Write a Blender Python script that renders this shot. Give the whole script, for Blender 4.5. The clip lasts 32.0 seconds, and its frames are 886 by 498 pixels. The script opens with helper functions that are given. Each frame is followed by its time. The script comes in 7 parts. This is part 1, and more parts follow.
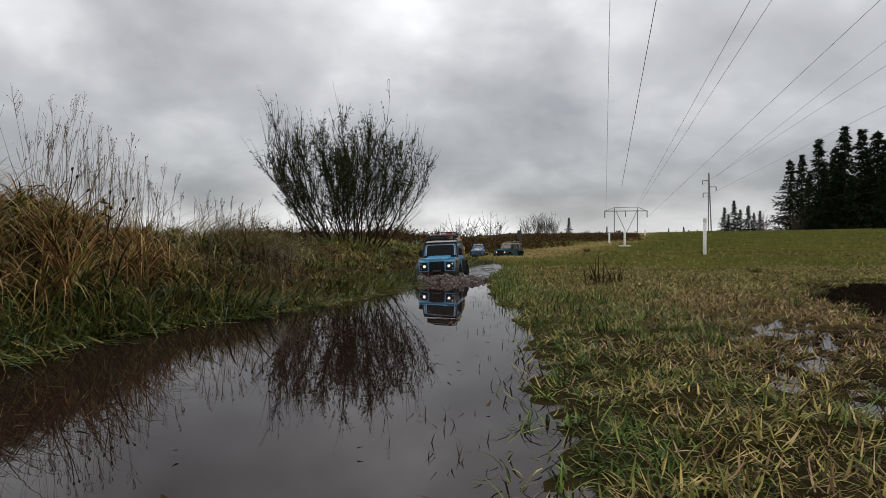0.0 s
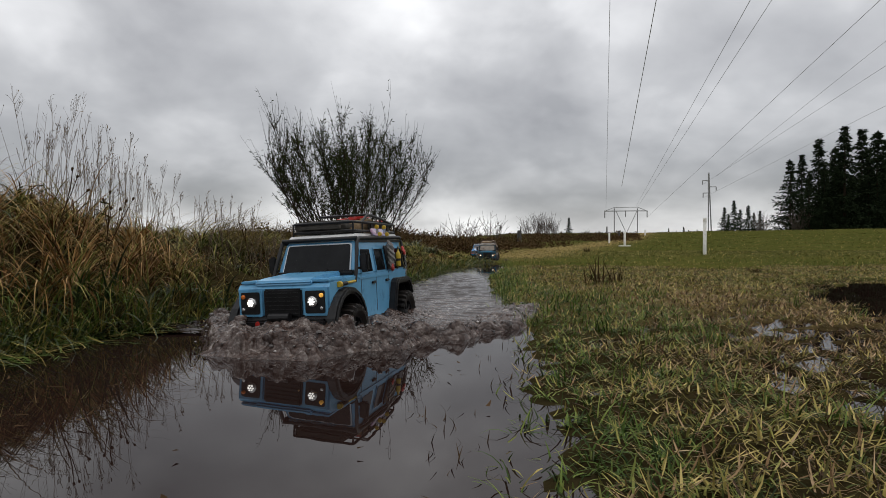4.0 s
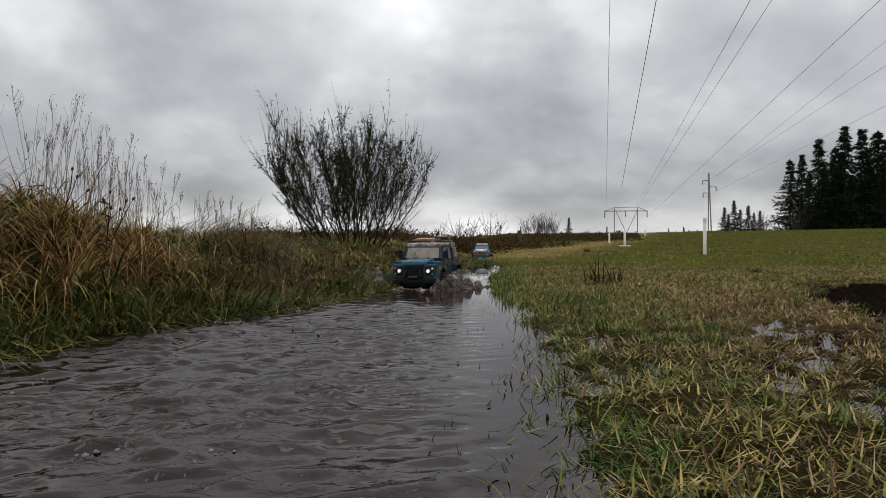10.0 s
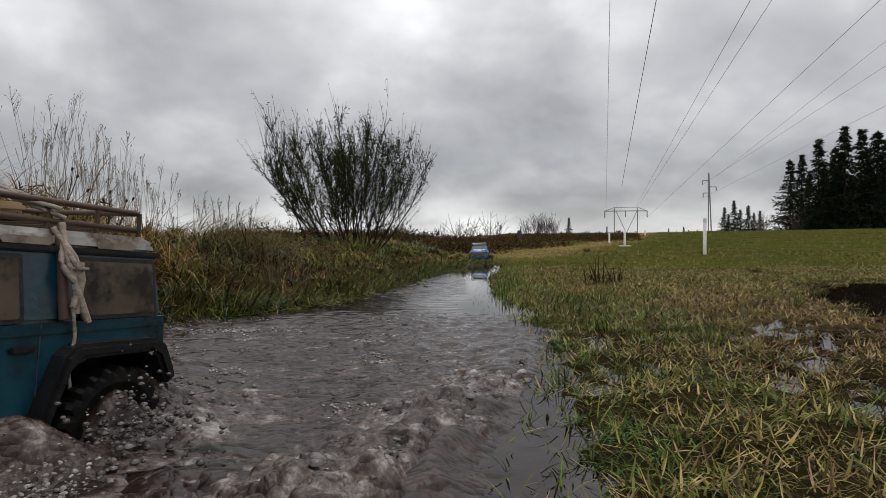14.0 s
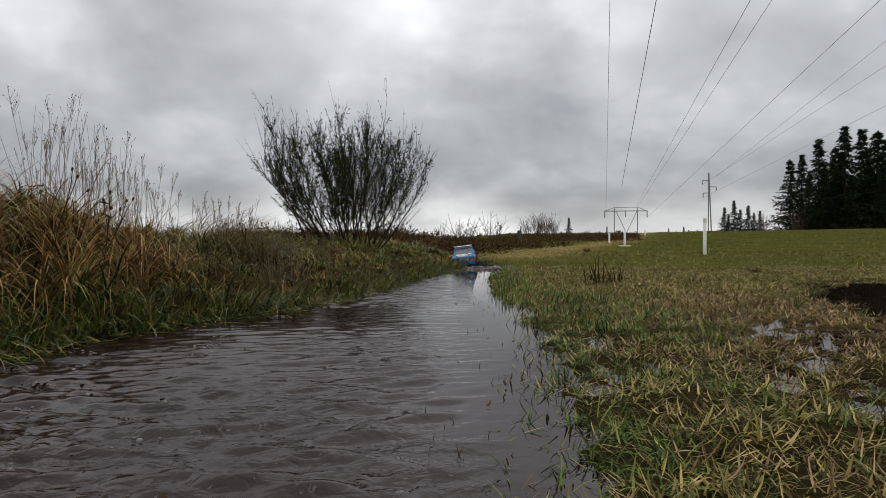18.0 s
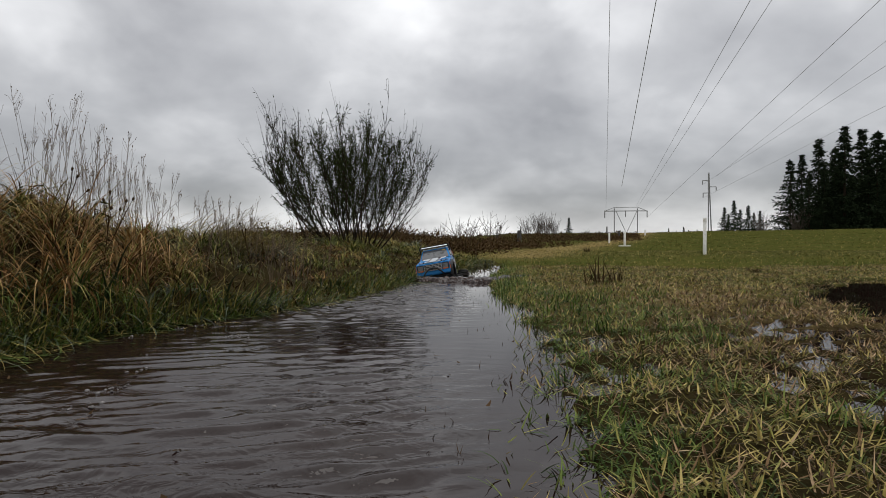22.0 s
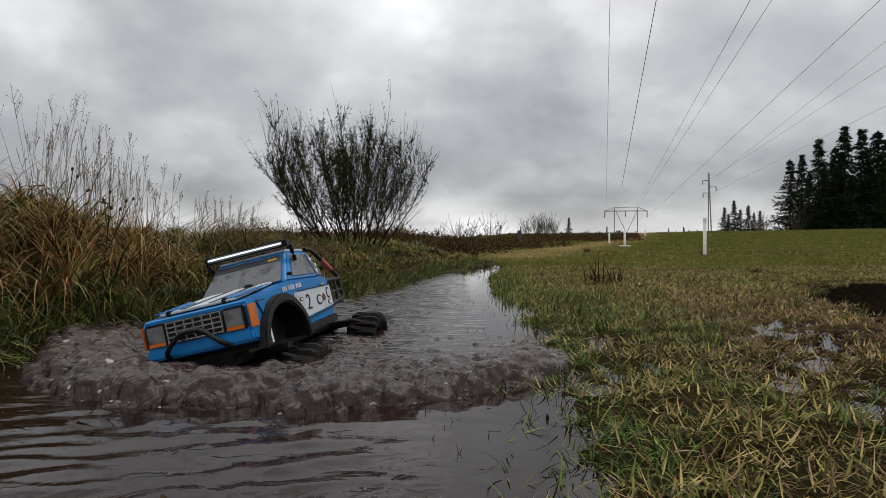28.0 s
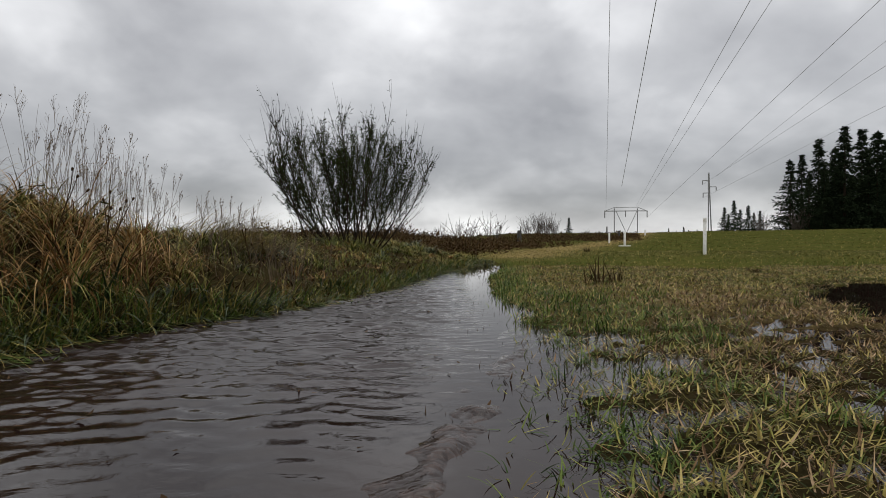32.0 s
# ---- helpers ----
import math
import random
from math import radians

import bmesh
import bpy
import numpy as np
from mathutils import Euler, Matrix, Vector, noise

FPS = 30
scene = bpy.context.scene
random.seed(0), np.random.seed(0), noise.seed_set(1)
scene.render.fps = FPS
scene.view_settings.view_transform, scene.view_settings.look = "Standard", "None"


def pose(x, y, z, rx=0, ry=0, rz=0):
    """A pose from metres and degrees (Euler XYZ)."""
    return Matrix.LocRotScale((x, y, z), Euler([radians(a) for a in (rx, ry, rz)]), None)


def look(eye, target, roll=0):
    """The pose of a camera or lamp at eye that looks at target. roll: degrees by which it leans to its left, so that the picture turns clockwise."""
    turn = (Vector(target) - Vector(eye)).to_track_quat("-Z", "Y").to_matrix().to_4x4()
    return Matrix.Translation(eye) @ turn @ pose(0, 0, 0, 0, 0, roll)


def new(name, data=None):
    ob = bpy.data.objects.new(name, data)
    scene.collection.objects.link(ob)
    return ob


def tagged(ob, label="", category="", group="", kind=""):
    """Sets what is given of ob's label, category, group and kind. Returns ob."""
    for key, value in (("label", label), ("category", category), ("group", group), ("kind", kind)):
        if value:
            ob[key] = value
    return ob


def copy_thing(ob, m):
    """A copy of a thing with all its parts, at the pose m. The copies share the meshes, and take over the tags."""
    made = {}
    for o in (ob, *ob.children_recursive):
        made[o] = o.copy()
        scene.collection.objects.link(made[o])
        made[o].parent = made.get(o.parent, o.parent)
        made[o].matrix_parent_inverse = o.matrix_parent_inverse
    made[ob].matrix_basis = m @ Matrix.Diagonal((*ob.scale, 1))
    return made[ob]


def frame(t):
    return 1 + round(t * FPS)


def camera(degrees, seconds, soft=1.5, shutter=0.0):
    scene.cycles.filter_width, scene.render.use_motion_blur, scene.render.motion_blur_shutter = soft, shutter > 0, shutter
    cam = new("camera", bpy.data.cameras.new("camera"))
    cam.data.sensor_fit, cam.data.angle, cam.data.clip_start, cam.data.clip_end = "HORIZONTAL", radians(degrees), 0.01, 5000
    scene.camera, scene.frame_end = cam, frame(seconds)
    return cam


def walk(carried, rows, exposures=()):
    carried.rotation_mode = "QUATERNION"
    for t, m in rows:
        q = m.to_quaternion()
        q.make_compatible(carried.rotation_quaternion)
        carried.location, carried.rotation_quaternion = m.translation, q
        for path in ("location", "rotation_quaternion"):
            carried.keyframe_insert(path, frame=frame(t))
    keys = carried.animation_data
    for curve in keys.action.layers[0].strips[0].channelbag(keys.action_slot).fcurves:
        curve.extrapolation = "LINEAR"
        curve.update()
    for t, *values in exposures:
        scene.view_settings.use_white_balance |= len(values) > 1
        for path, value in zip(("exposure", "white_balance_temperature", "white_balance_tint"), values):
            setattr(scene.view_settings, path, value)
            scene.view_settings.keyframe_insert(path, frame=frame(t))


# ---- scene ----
# ---- camera ----
cam = camera(76, 32.0, soft=0.65)
EYE = 0.20
HORIZON = 433
walk(cam, [(0.0, pose(0, 0, EYE, 89.54, 0, 0)), (32.0, pose(0, 0, EYE, 89.54, 0, 0))],
     [(0.0, 0.0), (32.0, 0.0)])

# ---- world and sun: overcast ----
world = bpy.data.worlds.new("overcast")
scene.world = world
world.use_nodes = True


def node(nt, kind, **vals):
    n = nt.nodes.new(kind)
    for k, v in vals.items():
        if k in n.inputs:
            n.inputs[k].default_value = v
    return n


def math_node(nt, op, a, b=None):
    n = nt.nodes.new("ShaderNodeMath")
    n.operation = op
    for i, v in enumerate((a, b)):
        if v is None:
            continue
        if isinstance(v, (int, float)):
            n.inputs[i].default_value = v
        else:
            nt.links.new(v, n.inputs[i])
    return n.outputs[0]


def ramp_node(nt, fac, stops):
    n = nt.nodes.new("ShaderNodeValToRGB")
    els = n.color_ramp.elements
    while len(els) < len(stops):
        els.new(0.5)
    for e, (p, c) in zip(els, stops):
        e.position = p
        e.color = (*c, 1) if len(c) == 3 else c
    nt.links.new(fac, n.inputs[0])
    return n.outputs[0]


def mix_node(nt, kind, fac, a, b):
    n = nt.nodes.new("ShaderNodeMix")
    n.data_type, n.blend_type = "RGBA", kind
    for sock, v in ((n.inputs[0], fac), (n.inputs[6], a), (n.inputs[7], b)):
        if isinstance(v, (int, float)):
            sock.default_value = v
        elif isinstance(v, tuple):
            sock.default_value = (*v, 1) if len(v) == 3 else v
        else:
            nt.links.new(v, sock)
    return n.outputs[2]


def build_world():
    nt = world.node_tree
    nt.nodes.clear()
    co = nt.nodes.new("ShaderNodeTexCoord").outputs["Generated"]
    sep = nt.nodes.new("ShaderNodeSeparateXYZ")
    nt.links.new(co, sep.inputs[0])
    z = math_node(nt, "MAXIMUM", sep.outputs[2], 0.0)
    # clouds on a flat layer, so that they flatten towards the horizon
    zz = math_node(nt, "ADD", z, 0.42)
    comb = nt.nodes.new("ShaderNodeCombineXYZ")
    nt.links.new(math_node(nt, "DIVIDE", sep.outputs[0], zz), comb.inputs[0])
    nt.links.new(math_node(nt, "DIVIDE", sep.outputs[1], zz), comb.inputs[1])
    comb.inputs[2].default_value = SKY_SEED
    big = node(nt, "ShaderNodeTexNoise", Scale=1.5, Detail=4.0, Roughness=0.48, Distortion=0.2)
    nt.links.new(comb.outputs[0], big.inputs["Vector"])
    small = node(nt, "ShaderNodeTexNoise", Scale=4.2, Detail=6.0, Roughness=0.5, Distortion=0.2)
    nt.links.new(comb.outputs[0], small.inputs["Vector"])
    cloud = math_node(nt, "ADD", math_node(nt, "MULTIPLY", big.outputs[0], 0.72), math_node(nt, "MULTIPLY", small.outputs[0], 0.28))
    # heavier and thinner parts of the cloud deck: slope across, slope up, size, weight
    ragged = node(nt, "ShaderNodeTexNoise", Scale=5.0, Detail=4.0, Roughness=0.55)
    nt.links.new(co, ragged.inputs["Vector"])
    fray = nt.nodes.new("ShaderNodeVectorMath")
    fray.operation = "MULTIPLY_ADD"
    nt.links.new(ragged.outputs["Color"], fray.inputs[0])
    fray.inputs[1].default_value = (0.22, 0.22, 0.22)
    nt.links.new(co, fray.inputs[2])
    for u, v, size, weight in ((-0.46, 0.34, 0.20, -0.08), (-0.34, 0.24, 0.17, -0.06), (-0.60, 0.27, 0.14, -0.05), (0.14, 0.33, 0.18, -0.07), (0.09, 0.23, 0.16, -0.07), (0.66, 0.37, 0.15, -0.03), (0.35, 0.11, 0.22, -0.03), (-0.10, 0.14, 0.2, -0.05),
                               (-0.09, 0.37, 0.11, 0.05), (-0.69, 0.38, 0.12, 0.11), (0.34, 0.21, 0.16, 0.08), (-0.48, 0.20, 0.12, 0.05), (0.52, 0.28, 0.14, 0.06), (0.03, 0.058, 0.05, 0.10), (0.30, 0.38, 0.16, 0.07)):
        at = Vector((u, 1, v)).normalized() + Vector((0.11, 0.11, 0.11))
        far = nt.nodes.new("ShaderNodeVectorMath")
        far.operation = "DISTANCE"
        nt.links.new(fray.outputs[0], far.inputs[0])
        far.inputs[1].default_value = at
        k = ramp_node(nt, math_node(nt, "DIVIDE", far.outputs["Value"], size), [(0.15, (1, 1, 1)), (0.55, (0.45, 0.45, 0.45)), (1.0, (0, 0, 0))])
        cloud = math_node(nt, "ADD", cloud, math_node(nt, "MULTIPLY", k, weight))
    tone = ramp_node(nt, cloud, [(0.34, (0.27, 0.270, 0.278)), (0.46, (0.385, 0.386, 0.393)), (0.55, (0.52, 0.520, 0.526)), (0.68, (0.72, 0.72, 0.722))])
    # the cloud deck by height above the horizon: a bright gap, a grey band, then brighter overhead
    level = ramp_node(nt, z, [(0.0, (1.05, 1.05, 1.05)), (0.030, (1.04, 1.04, 1.04)), (0.052, (0.84, 0.84, 0.84)), (0.085, (0.63, 0.63, 0.635)), (0.15, (0.76, 0.76, 0.765)), (0.26, (1.04, 1.04, 1.04)), (0.45, (1.16, 1.16, 1.16)), (1.0, (1.35, 1.35, 1.35))])
    clouds = mix_node(nt, "MULTIPLY", 1.0, tone, level)
    sky = nt.nodes.new("ShaderNodeTexSky")
    sky.sky_type = "NISHITA"
    sky.sun_disc = False
    sky.sun_elevation, sky.sun_rotation = radians(76), radians(37)
    skyc = mix_node(nt, "MULTIPLY", 1.0, sky.outputs[0], (0.1, 0.1, 0.1))
    col = mix_node(nt, "MIX", 0.93, skyc, clouds)
    bg = nt.nodes.new("ShaderNodeBackground")
    nt.links.new(col, bg.inputs[0])
    bg.inputs[1].default_value = 1.50
    out = nt.nodes.new("ShaderNodeOutputWorld")
    nt.links.new(bg.outputs[0], out.inputs[0])


SKY_SEED = 3.7
build_world()

sun_data = bpy.data.lights.new("sun", "SUN")
sun_data.energy, sun_data.angle, sun_data.color = 0.8, radians(40), (1.0, 0.97, 0.93)
sun = new("sun", sun_data)
sun.matrix_world = look((0.6, 0.8, 4.0), (0, 0, 0))

# ---- materials ----


def surface(name, stops, rough=0.6, scale=20.0, detail=4.0, bump=0.0, bump_scale=0.0, metal=0.0, rand=0.0, island=False, spec=0.5,
            grime=None, grime_scale=6.0, grime_at=(0.5, 0.65), sheer=0.0, coords="Object", stretch=(1, 1, 1)):
    """A noise-graded surface; grime lays a second colour over it in large patches; rand varies it from piece to piece."""
    m = bpy.data.materials.new(name)
    m.use_nodes = True
    nt = m.node_tree
    b = nt.nodes["Principled BSDF"]
    tc = nt.nodes.new("ShaderNodeTexCoord")
    mp = nt.nodes.new("ShaderNodeMapping")
    mp.inputs["Scale"].default_value = stretch
    nt.links.new(tc.outputs[coords], mp.inputs[0])
    co = mp.outputs[0]
    ns = node(nt, "ShaderNodeTexNoise", Scale=scale, Detail=detail, Roughness=0.6)
    nt.links.new(co, ns.inputs["Vector"])
    fac = ns.outputs[0]
    if rand or island:
        src = nt.nodes.new("ShaderNodeNewGeometry").outputs["Random Per Island"] if island else nt.nodes.new("ShaderNodeObjectInfo").outputs["Random"]
        w = rand or 0.6
        fac = math_node(nt, "ADD", math_node(nt, "MULTIPLY", fac, 1 - w), math_node(nt, "MULTIPLY", src, w))
    n = len(stops)
    lo, hi = (0.3, 0.7) if not (rand or island) else (0.12, 0.88)
    col = ramp_node(nt, fac, [(lo + (hi - lo) * i / max(1, n - 1), c) for i, c in enumerate(stops)])
    if grime:
        g = node(nt, "ShaderNodeTexNoise", Scale=grime_scale, Detail=5.0, Roughness=0.65)
        nt.links.new(co, g.inputs["Vector"])
        k = ramp_node(nt, g.outputs[0], [(grime_at[0], (0, 0, 0)), (grime_at[1], (1, 1, 1))])
        col = mix_node(nt, "MIX", k, col, grime)
    nt.links.new(col, b.inputs["Base Color"])
    b.inputs["Roughness"].default_value = rough
    b.inputs["Metallic"].default_value = metal
    b.inputs["Specular IOR Level"].default_value = spec
    if bump:
        bn = node(nt, "ShaderNodeBump", Strength=bump, Distance=0.01)
        hn = node(nt, "ShaderNodeTexNoise", Scale=bump_scale or scale * 2, Detail=5.0)
        nt.links.new(co, hn.inputs["Vector"])
        nt.links.new(hn.outputs[0], bn.inputs["Height"])
        nt.links.new(bn.outputs[0], b.inputs["Normal"])
    if sheer:
        out = nt.nodes["Material Output"]
        tr = nt.nodes.new("ShaderNodeBsdfTranslucent")
        nt.links.new(col, tr.inputs[0])
        mx = nt.nodes.new("ShaderNodeMixShader")
        mx.inputs[0].default_value = sheer
        nt.links.new(b.outputs[0], mx.inputs[1])
        nt.links.new(tr.outputs[0], mx.inputs[2])
        nt.links.new(mx.outputs[0], out.inputs[0])
    return m


def glow(name, colour, strength):
    m = bpy.data.materials.new(name)
    m.use_nodes = True
    b = m.node_tree.nodes["Principled BSDF"]
    b.inputs["Base Color"].default_value = (*colour, 1)
    b.inputs["Emission Color"].default_value = (*colour, 1)
    b.inputs["Emission Strength"].default_value = strength
    return m


def water_material():
    m = bpy.data.materials.new("murky_water")
    m.use_nodes = True
    nt = m.node_tree
    b = nt.nodes["Principled BSDF"]
    tc = nt.nodes.new("ShaderNodeTexCoord")
    ns = node(nt, "ShaderNodeTexNoise", Scale=3.0, Detail=4.0)
    nt.links.new(tc.outputs["Object"], ns.inputs["Vector"])
    nt.links.new(ramp_node(nt, ns.outputs[0], [(0.35, (0.012, 0.0066, 0.0054)), (0.65, (0.018, 0.0098, 0.0081))]), b.inputs["Base Color"])
    b.inputs["Roughness"].default_value = 0.004
    b.inputs["IOR"].default_value = 1.33
    b.inputs["Specular IOR Level"].default_value = 0.48
    h = node(nt, "ShaderNodeTexNoise", Scale=9.0, Detail=3.0, Distortion=0.4)
    nt.links.new(tc.outputs["Object"], h.inputs["Vector"])
    bn = node(nt, "ShaderNodeBump", Strength=0.015, Distance=0.01)
    nt.links.new(h.outputs[0], bn.inputs["Height"])
    nt.links.new(bn.outputs[0], b.inputs["Normal"])
    return m


WATER = water_material()
GREEN = surface("green_grass", [(0.011, 0.017, 0.005), (0.058, 0.075, 0.015), (0.150, 0.164, 0.036), (0.37, 0.33, 0.10)], rough=0.5, scale=4, island=True, rand=0.7, sheer=0.15, spec=0.08)
LUSH = surface("fresh_green_grass", [(0.010, 0.020, 0.005), (0.043, 0.076, 0.014), (0.100, 0.155, 0.031), (0.24, 0.27, 0.070)], rough=0.5, scale=4, island=True, rand=0.7, sheer=0.15, spec=0.08)
SEDGE = surface("dark_reed_grass", [(0.006, 0.010, 0.005), (0.018, 0.032, 0.012), (0.045, 0.07, 0.024), (0.10, 0.12, 0.05)], rough=0.4, scale=5, island=True, rand=0.65, sheer=0.08, spec=0.3)
MIXED = surface("wet_yellowed_grass", [(0.018, 0.017, 0.006), (0.135, 0.112, 0.029), (0.31, 0.245, 0.070), (0.58, 0.45, 0.18)], rough=0.45, scale=3, island=True, rand=0.65, sheer=0.12, spec=0.07)
BROWNED = surface("rotting_brown_grass", [(0.014, 0.008, 0.005), (0.085, 0.048, 0.021), (0.225, 0.138, 0.064), (0.47, 0.34, 0.20)], rough=0.45, scale=3, island=True, rand=0.65, sheer=0.08, spec=0.07)
FIELD = surface("field_turf", [(0.027, 0.036, 0.011), (0.068, 0.079, 0.023), (0.118, 0.118, 0.037), (0.22, 0.185, 0.07)], rough=0.75, scale=0.6, island=True, rand=0.55, sheer=0.1, spec=0.0)
STRAW = surface("dry_straw_grass", [(0.026, 0.012, 0.005), (0.115, 0.055, 0.019), (0.28, 0.155, 0.056), (0.52, 0.37, 0.185)], rough=0.7, scale=6, island=True, rand=0.7, sheer=0.15, spec=0.05)
STALK = surface("pale_dry_stalks", [(0.07, 0.05, 0.034), (0.18, 0.135, 0.095), (0.32, 0.26, 0.19)], rough=0.75, scale=8, island=True, rand=0.6, spec=0.0)
DEAD = surface("dead_brown_stems", [(0.0156, 0.0104, 0.0065), (0.0455, 0.0286, 0.0156), (0.104, 0.065, 0.0364)], rough=0.75, scale=8, island=True, rand=0.5, spec=0.0)
LEAF = surface("broad_leaves", [(0.014, 0.018, 0.006), (0.03, 0.034, 0.010), (0.055, 0.05, 0.016)], rough=0.75, scale=20, island=True, rand=0.5, sheer=0.25, spec=0.0)
BARK = surface("willow_bark", [(0.016, 0.012, 0.008), (0.042, 0.032, 0.022)], rough=0.75, scale=40, bump=0.4, spec=0.0)
WILLOW = surface("willow_leaves", [(0.010, 0.016, 0.006), (0.026, 0.038, 0.012), (0.055, 0.065, 0.022)], rough=0.75, scale=9, island=True, rand=0.6, sheer=0.25, spec=0.0)
NEEDLE = surface("conifer_needles", [(0.006, 0.010, 0.006), (0.016, 0.024, 0.012), (0.03, 0.04, 0.02)], rough=0.75, scale=1.0, island=True, rand=0.5, spec=0.0)
TWIG = surface("bare_twigs", [(0.05, 0.04, 0.033), (0.115, 0.093, 0.078)], rough=0.75, scale=5, island=True, rand=0.5, spec=0.0)
HEATH = surface("brown_heath", [(0.020, 0.013, 0.008), (0.056, 0.034, 0.018), (0.110, 0.070, 0.034), (0.070, 0.064, 0.024)], rough=0.75, scale=3, island=True, rand=0.6, spec=0.0)
GALV = surface("weathered_steel", [(0.22, 0.22, 0.22), (0.34, 0.34, 0.34)], rough=0.6, scale=2, metal=0.3)
WIRE = surface("power_wire", [(0.20, 0.20, 0.21), (0.26, 0.26, 0.27)], rough=0.6, scale=3)
PVC = surface("white_pvc", [(0.62, 0.60, 0.55), (0.78, 0.77, 0.73)], rough=0.5, scale=25, grime=(0.30, 0.17, 0.07), grime_scale=14, grime_at=(0.55, 0.75))
PITCHED = surface("tarred_wood", [(0.02, 0.018, 0.016), (0.05, 0.045, 0.04)], rough=0.8, scale=20)


def churned_material(name, foam, relief=0.9, light=1.0):
    """Glossy brown water broken by paler foam."""
    m = bpy.data.materials.new(name)
    m.use_nodes = True
    nt = m.node_tree
    b = nt.nodes["Principled BSDF"]
    co = nt.nodes.new("ShaderNodeTexCoord").outputs["Object"]
    f1 = node(nt, "ShaderNodeTexNoise", Scale=40.0, Detail=6.0, Roughness=0.7, Distortion=0.15)
    f2 = node(nt, "ShaderNodeTexVoronoi", Scale=70.0)
    f3 = node(nt, "ShaderNodeTexNoise", Scale=9.0, Detail=3.0)
    for f in (f1, f2, f3):
        nt.links.new(co, f.inputs["Vector"])
    fac = math_node(nt, "ADD", math_node(nt, "MULTIPLY", f1.outputs[0], 0.7), math_node(nt, "MULTIPLY", f3.outputs[0], 0.3))
    col = ramp_node(nt, fac, [(0.44 - foam, (0.015 * light, 0.0085 * light, 0.0068 * light)), (0.56 - foam, (0.042 * light, 0.0265 * light, 0.0215 * light)), (0.63 - foam, (0.11, 0.085, 0.074)), (0.72 - foam, (0.34, 0.305, 0.285))])
    nt.links.new(col, b.inputs["Base Color"])
    nt.links.new(ramp_node(nt, fac, [(0.5, (0.03, 0.03, 0.03)), (0.72, (0.3, 0.3, 0.3))]), b.inputs["Roughness"])
    b.inputs["IOR"].default_value = 1.33
    bn = node(nt, "ShaderNodeBump", Strength=relief, Distance=0.008)
    cells = None
    for scale, tall in ((42.0, 1.0), (95.0, 0.45)):
        vo = node(nt, "ShaderNodeTexVoronoi", Scale=scale)
        wp = nt.nodes.new("ShaderNodeVectorMath")
        wp.operation = "MULTIPLY_ADD"
        nt.links.new(f3.outputs["Color"], wp.inputs[0])
        wp.inputs[1].default_value = (0.05, 0.05, 0.05)
        nt.links.new(co, wp.inputs[2])
        nt.links.new(wp.outputs[0], vo.inputs["Vector"])
        d = vo.outputs["Distance"]
        k = math_node(nt, "MULTIPLY", math_node(nt, "MULTIPLY", d, d), -tall)
        cells = k if cells is None else math_node(nt, "ADD", cells, k)
    hh = math_node(nt, "ADD", cells, math_node(nt, "MULTIPLY", f1.outputs[0], 0.35))
    nt.links.new(hh, bn.inputs["Height"])
    nt.links.new(bn.outputs[0], b.inputs["Normal"])
    return m


def ripple_material():
    """The same brown water, ruffled by fine ripples."""
    m = WATER.copy()
    m.name = "ruffled_water"
    nt = m.node_tree
    bn = next(n for n in nt.nodes if n.type == "BUMP")
    co = nt.nodes.new("ShaderNodeTexCoord").outputs["Object"]
    mp = nt.nodes.new("ShaderNodeMapping")
    mp.inputs["Scale"].default_value = (0.8, 1.15, 1.0)
    mp.inputs["Rotation"].default_value = (0, 0, 0.2)
    nt.links.new(co, mp.inputs[0])
    f = node(nt, "ShaderNodeTexNoise", Scale=38.0, Detail=3.0, Roughness=0.5, Distortion=0.9)
    nt.links.new(mp.outputs[0], f.inputs["Vector"])
    nt.links.new(f.outputs[0], bn.inputs["Height"])
    chop = nt.nodes.new("ShaderNodeAttribute")
    chop.attribute_name = "chop"
    hgt = math_node(nt, "MULTIPLY", f.outputs[0], chop.outputs["Fac"])
    nt.links.new(hgt, bn.inputs["Height"])
    bn.inputs["Strength"].default_value = 1.0
    bn.inputs["Distance"].default_value = 0.0050
    return m


CHURN = churned_material("churned_water", 0.05, 0.9, 1.3)
BROTH = churned_material("bubbling_brown_water", -0.035, 0.55, 1.6)
FOAMY = churned_material("foaming_water", 0.080, 0.8, 1.0)
RUFFLED = ripple_material()
WAKE = churned_material("boiling_brown_wake", -0.055, 0.45, 1.3)
FOAM = surface("torn_pale_foam", [(0.028, 0.020, 0.017), (0.11, 0.09, 0.08), (0.32, 0.285, 0.27), (0.62, 0.59, 0.575)], rough=0.14, scale=48, detail=6, island=True, rand=0.35, bump=0.6, bump_scale=90)
BUBBLE = surface("foam_bubbles", [(0.025, 0.019, 0.016), (0.055, 0.045, 0.04), (0.18, 0.168, 0.16)], rough=0.04, scale=30, island=True, rand=0.6)

# ---- helpers of this scene ----
rng = np.random.default_rng(7)


def part(name, bm, material, parent=None, label="", smooth=False):
    me = bpy.data.meshes.new(name)
    bm.to_mesh(me)
    bm.free()
    me.materials.append(material)
    if smooth:
        me.polygons.foreach_set("use_smooth", [True] * len(me.polygons))
    ob = new(name, me)
    if parent:
        ob.parent = parent
    if label:
        ob["label"] = label
    return ob


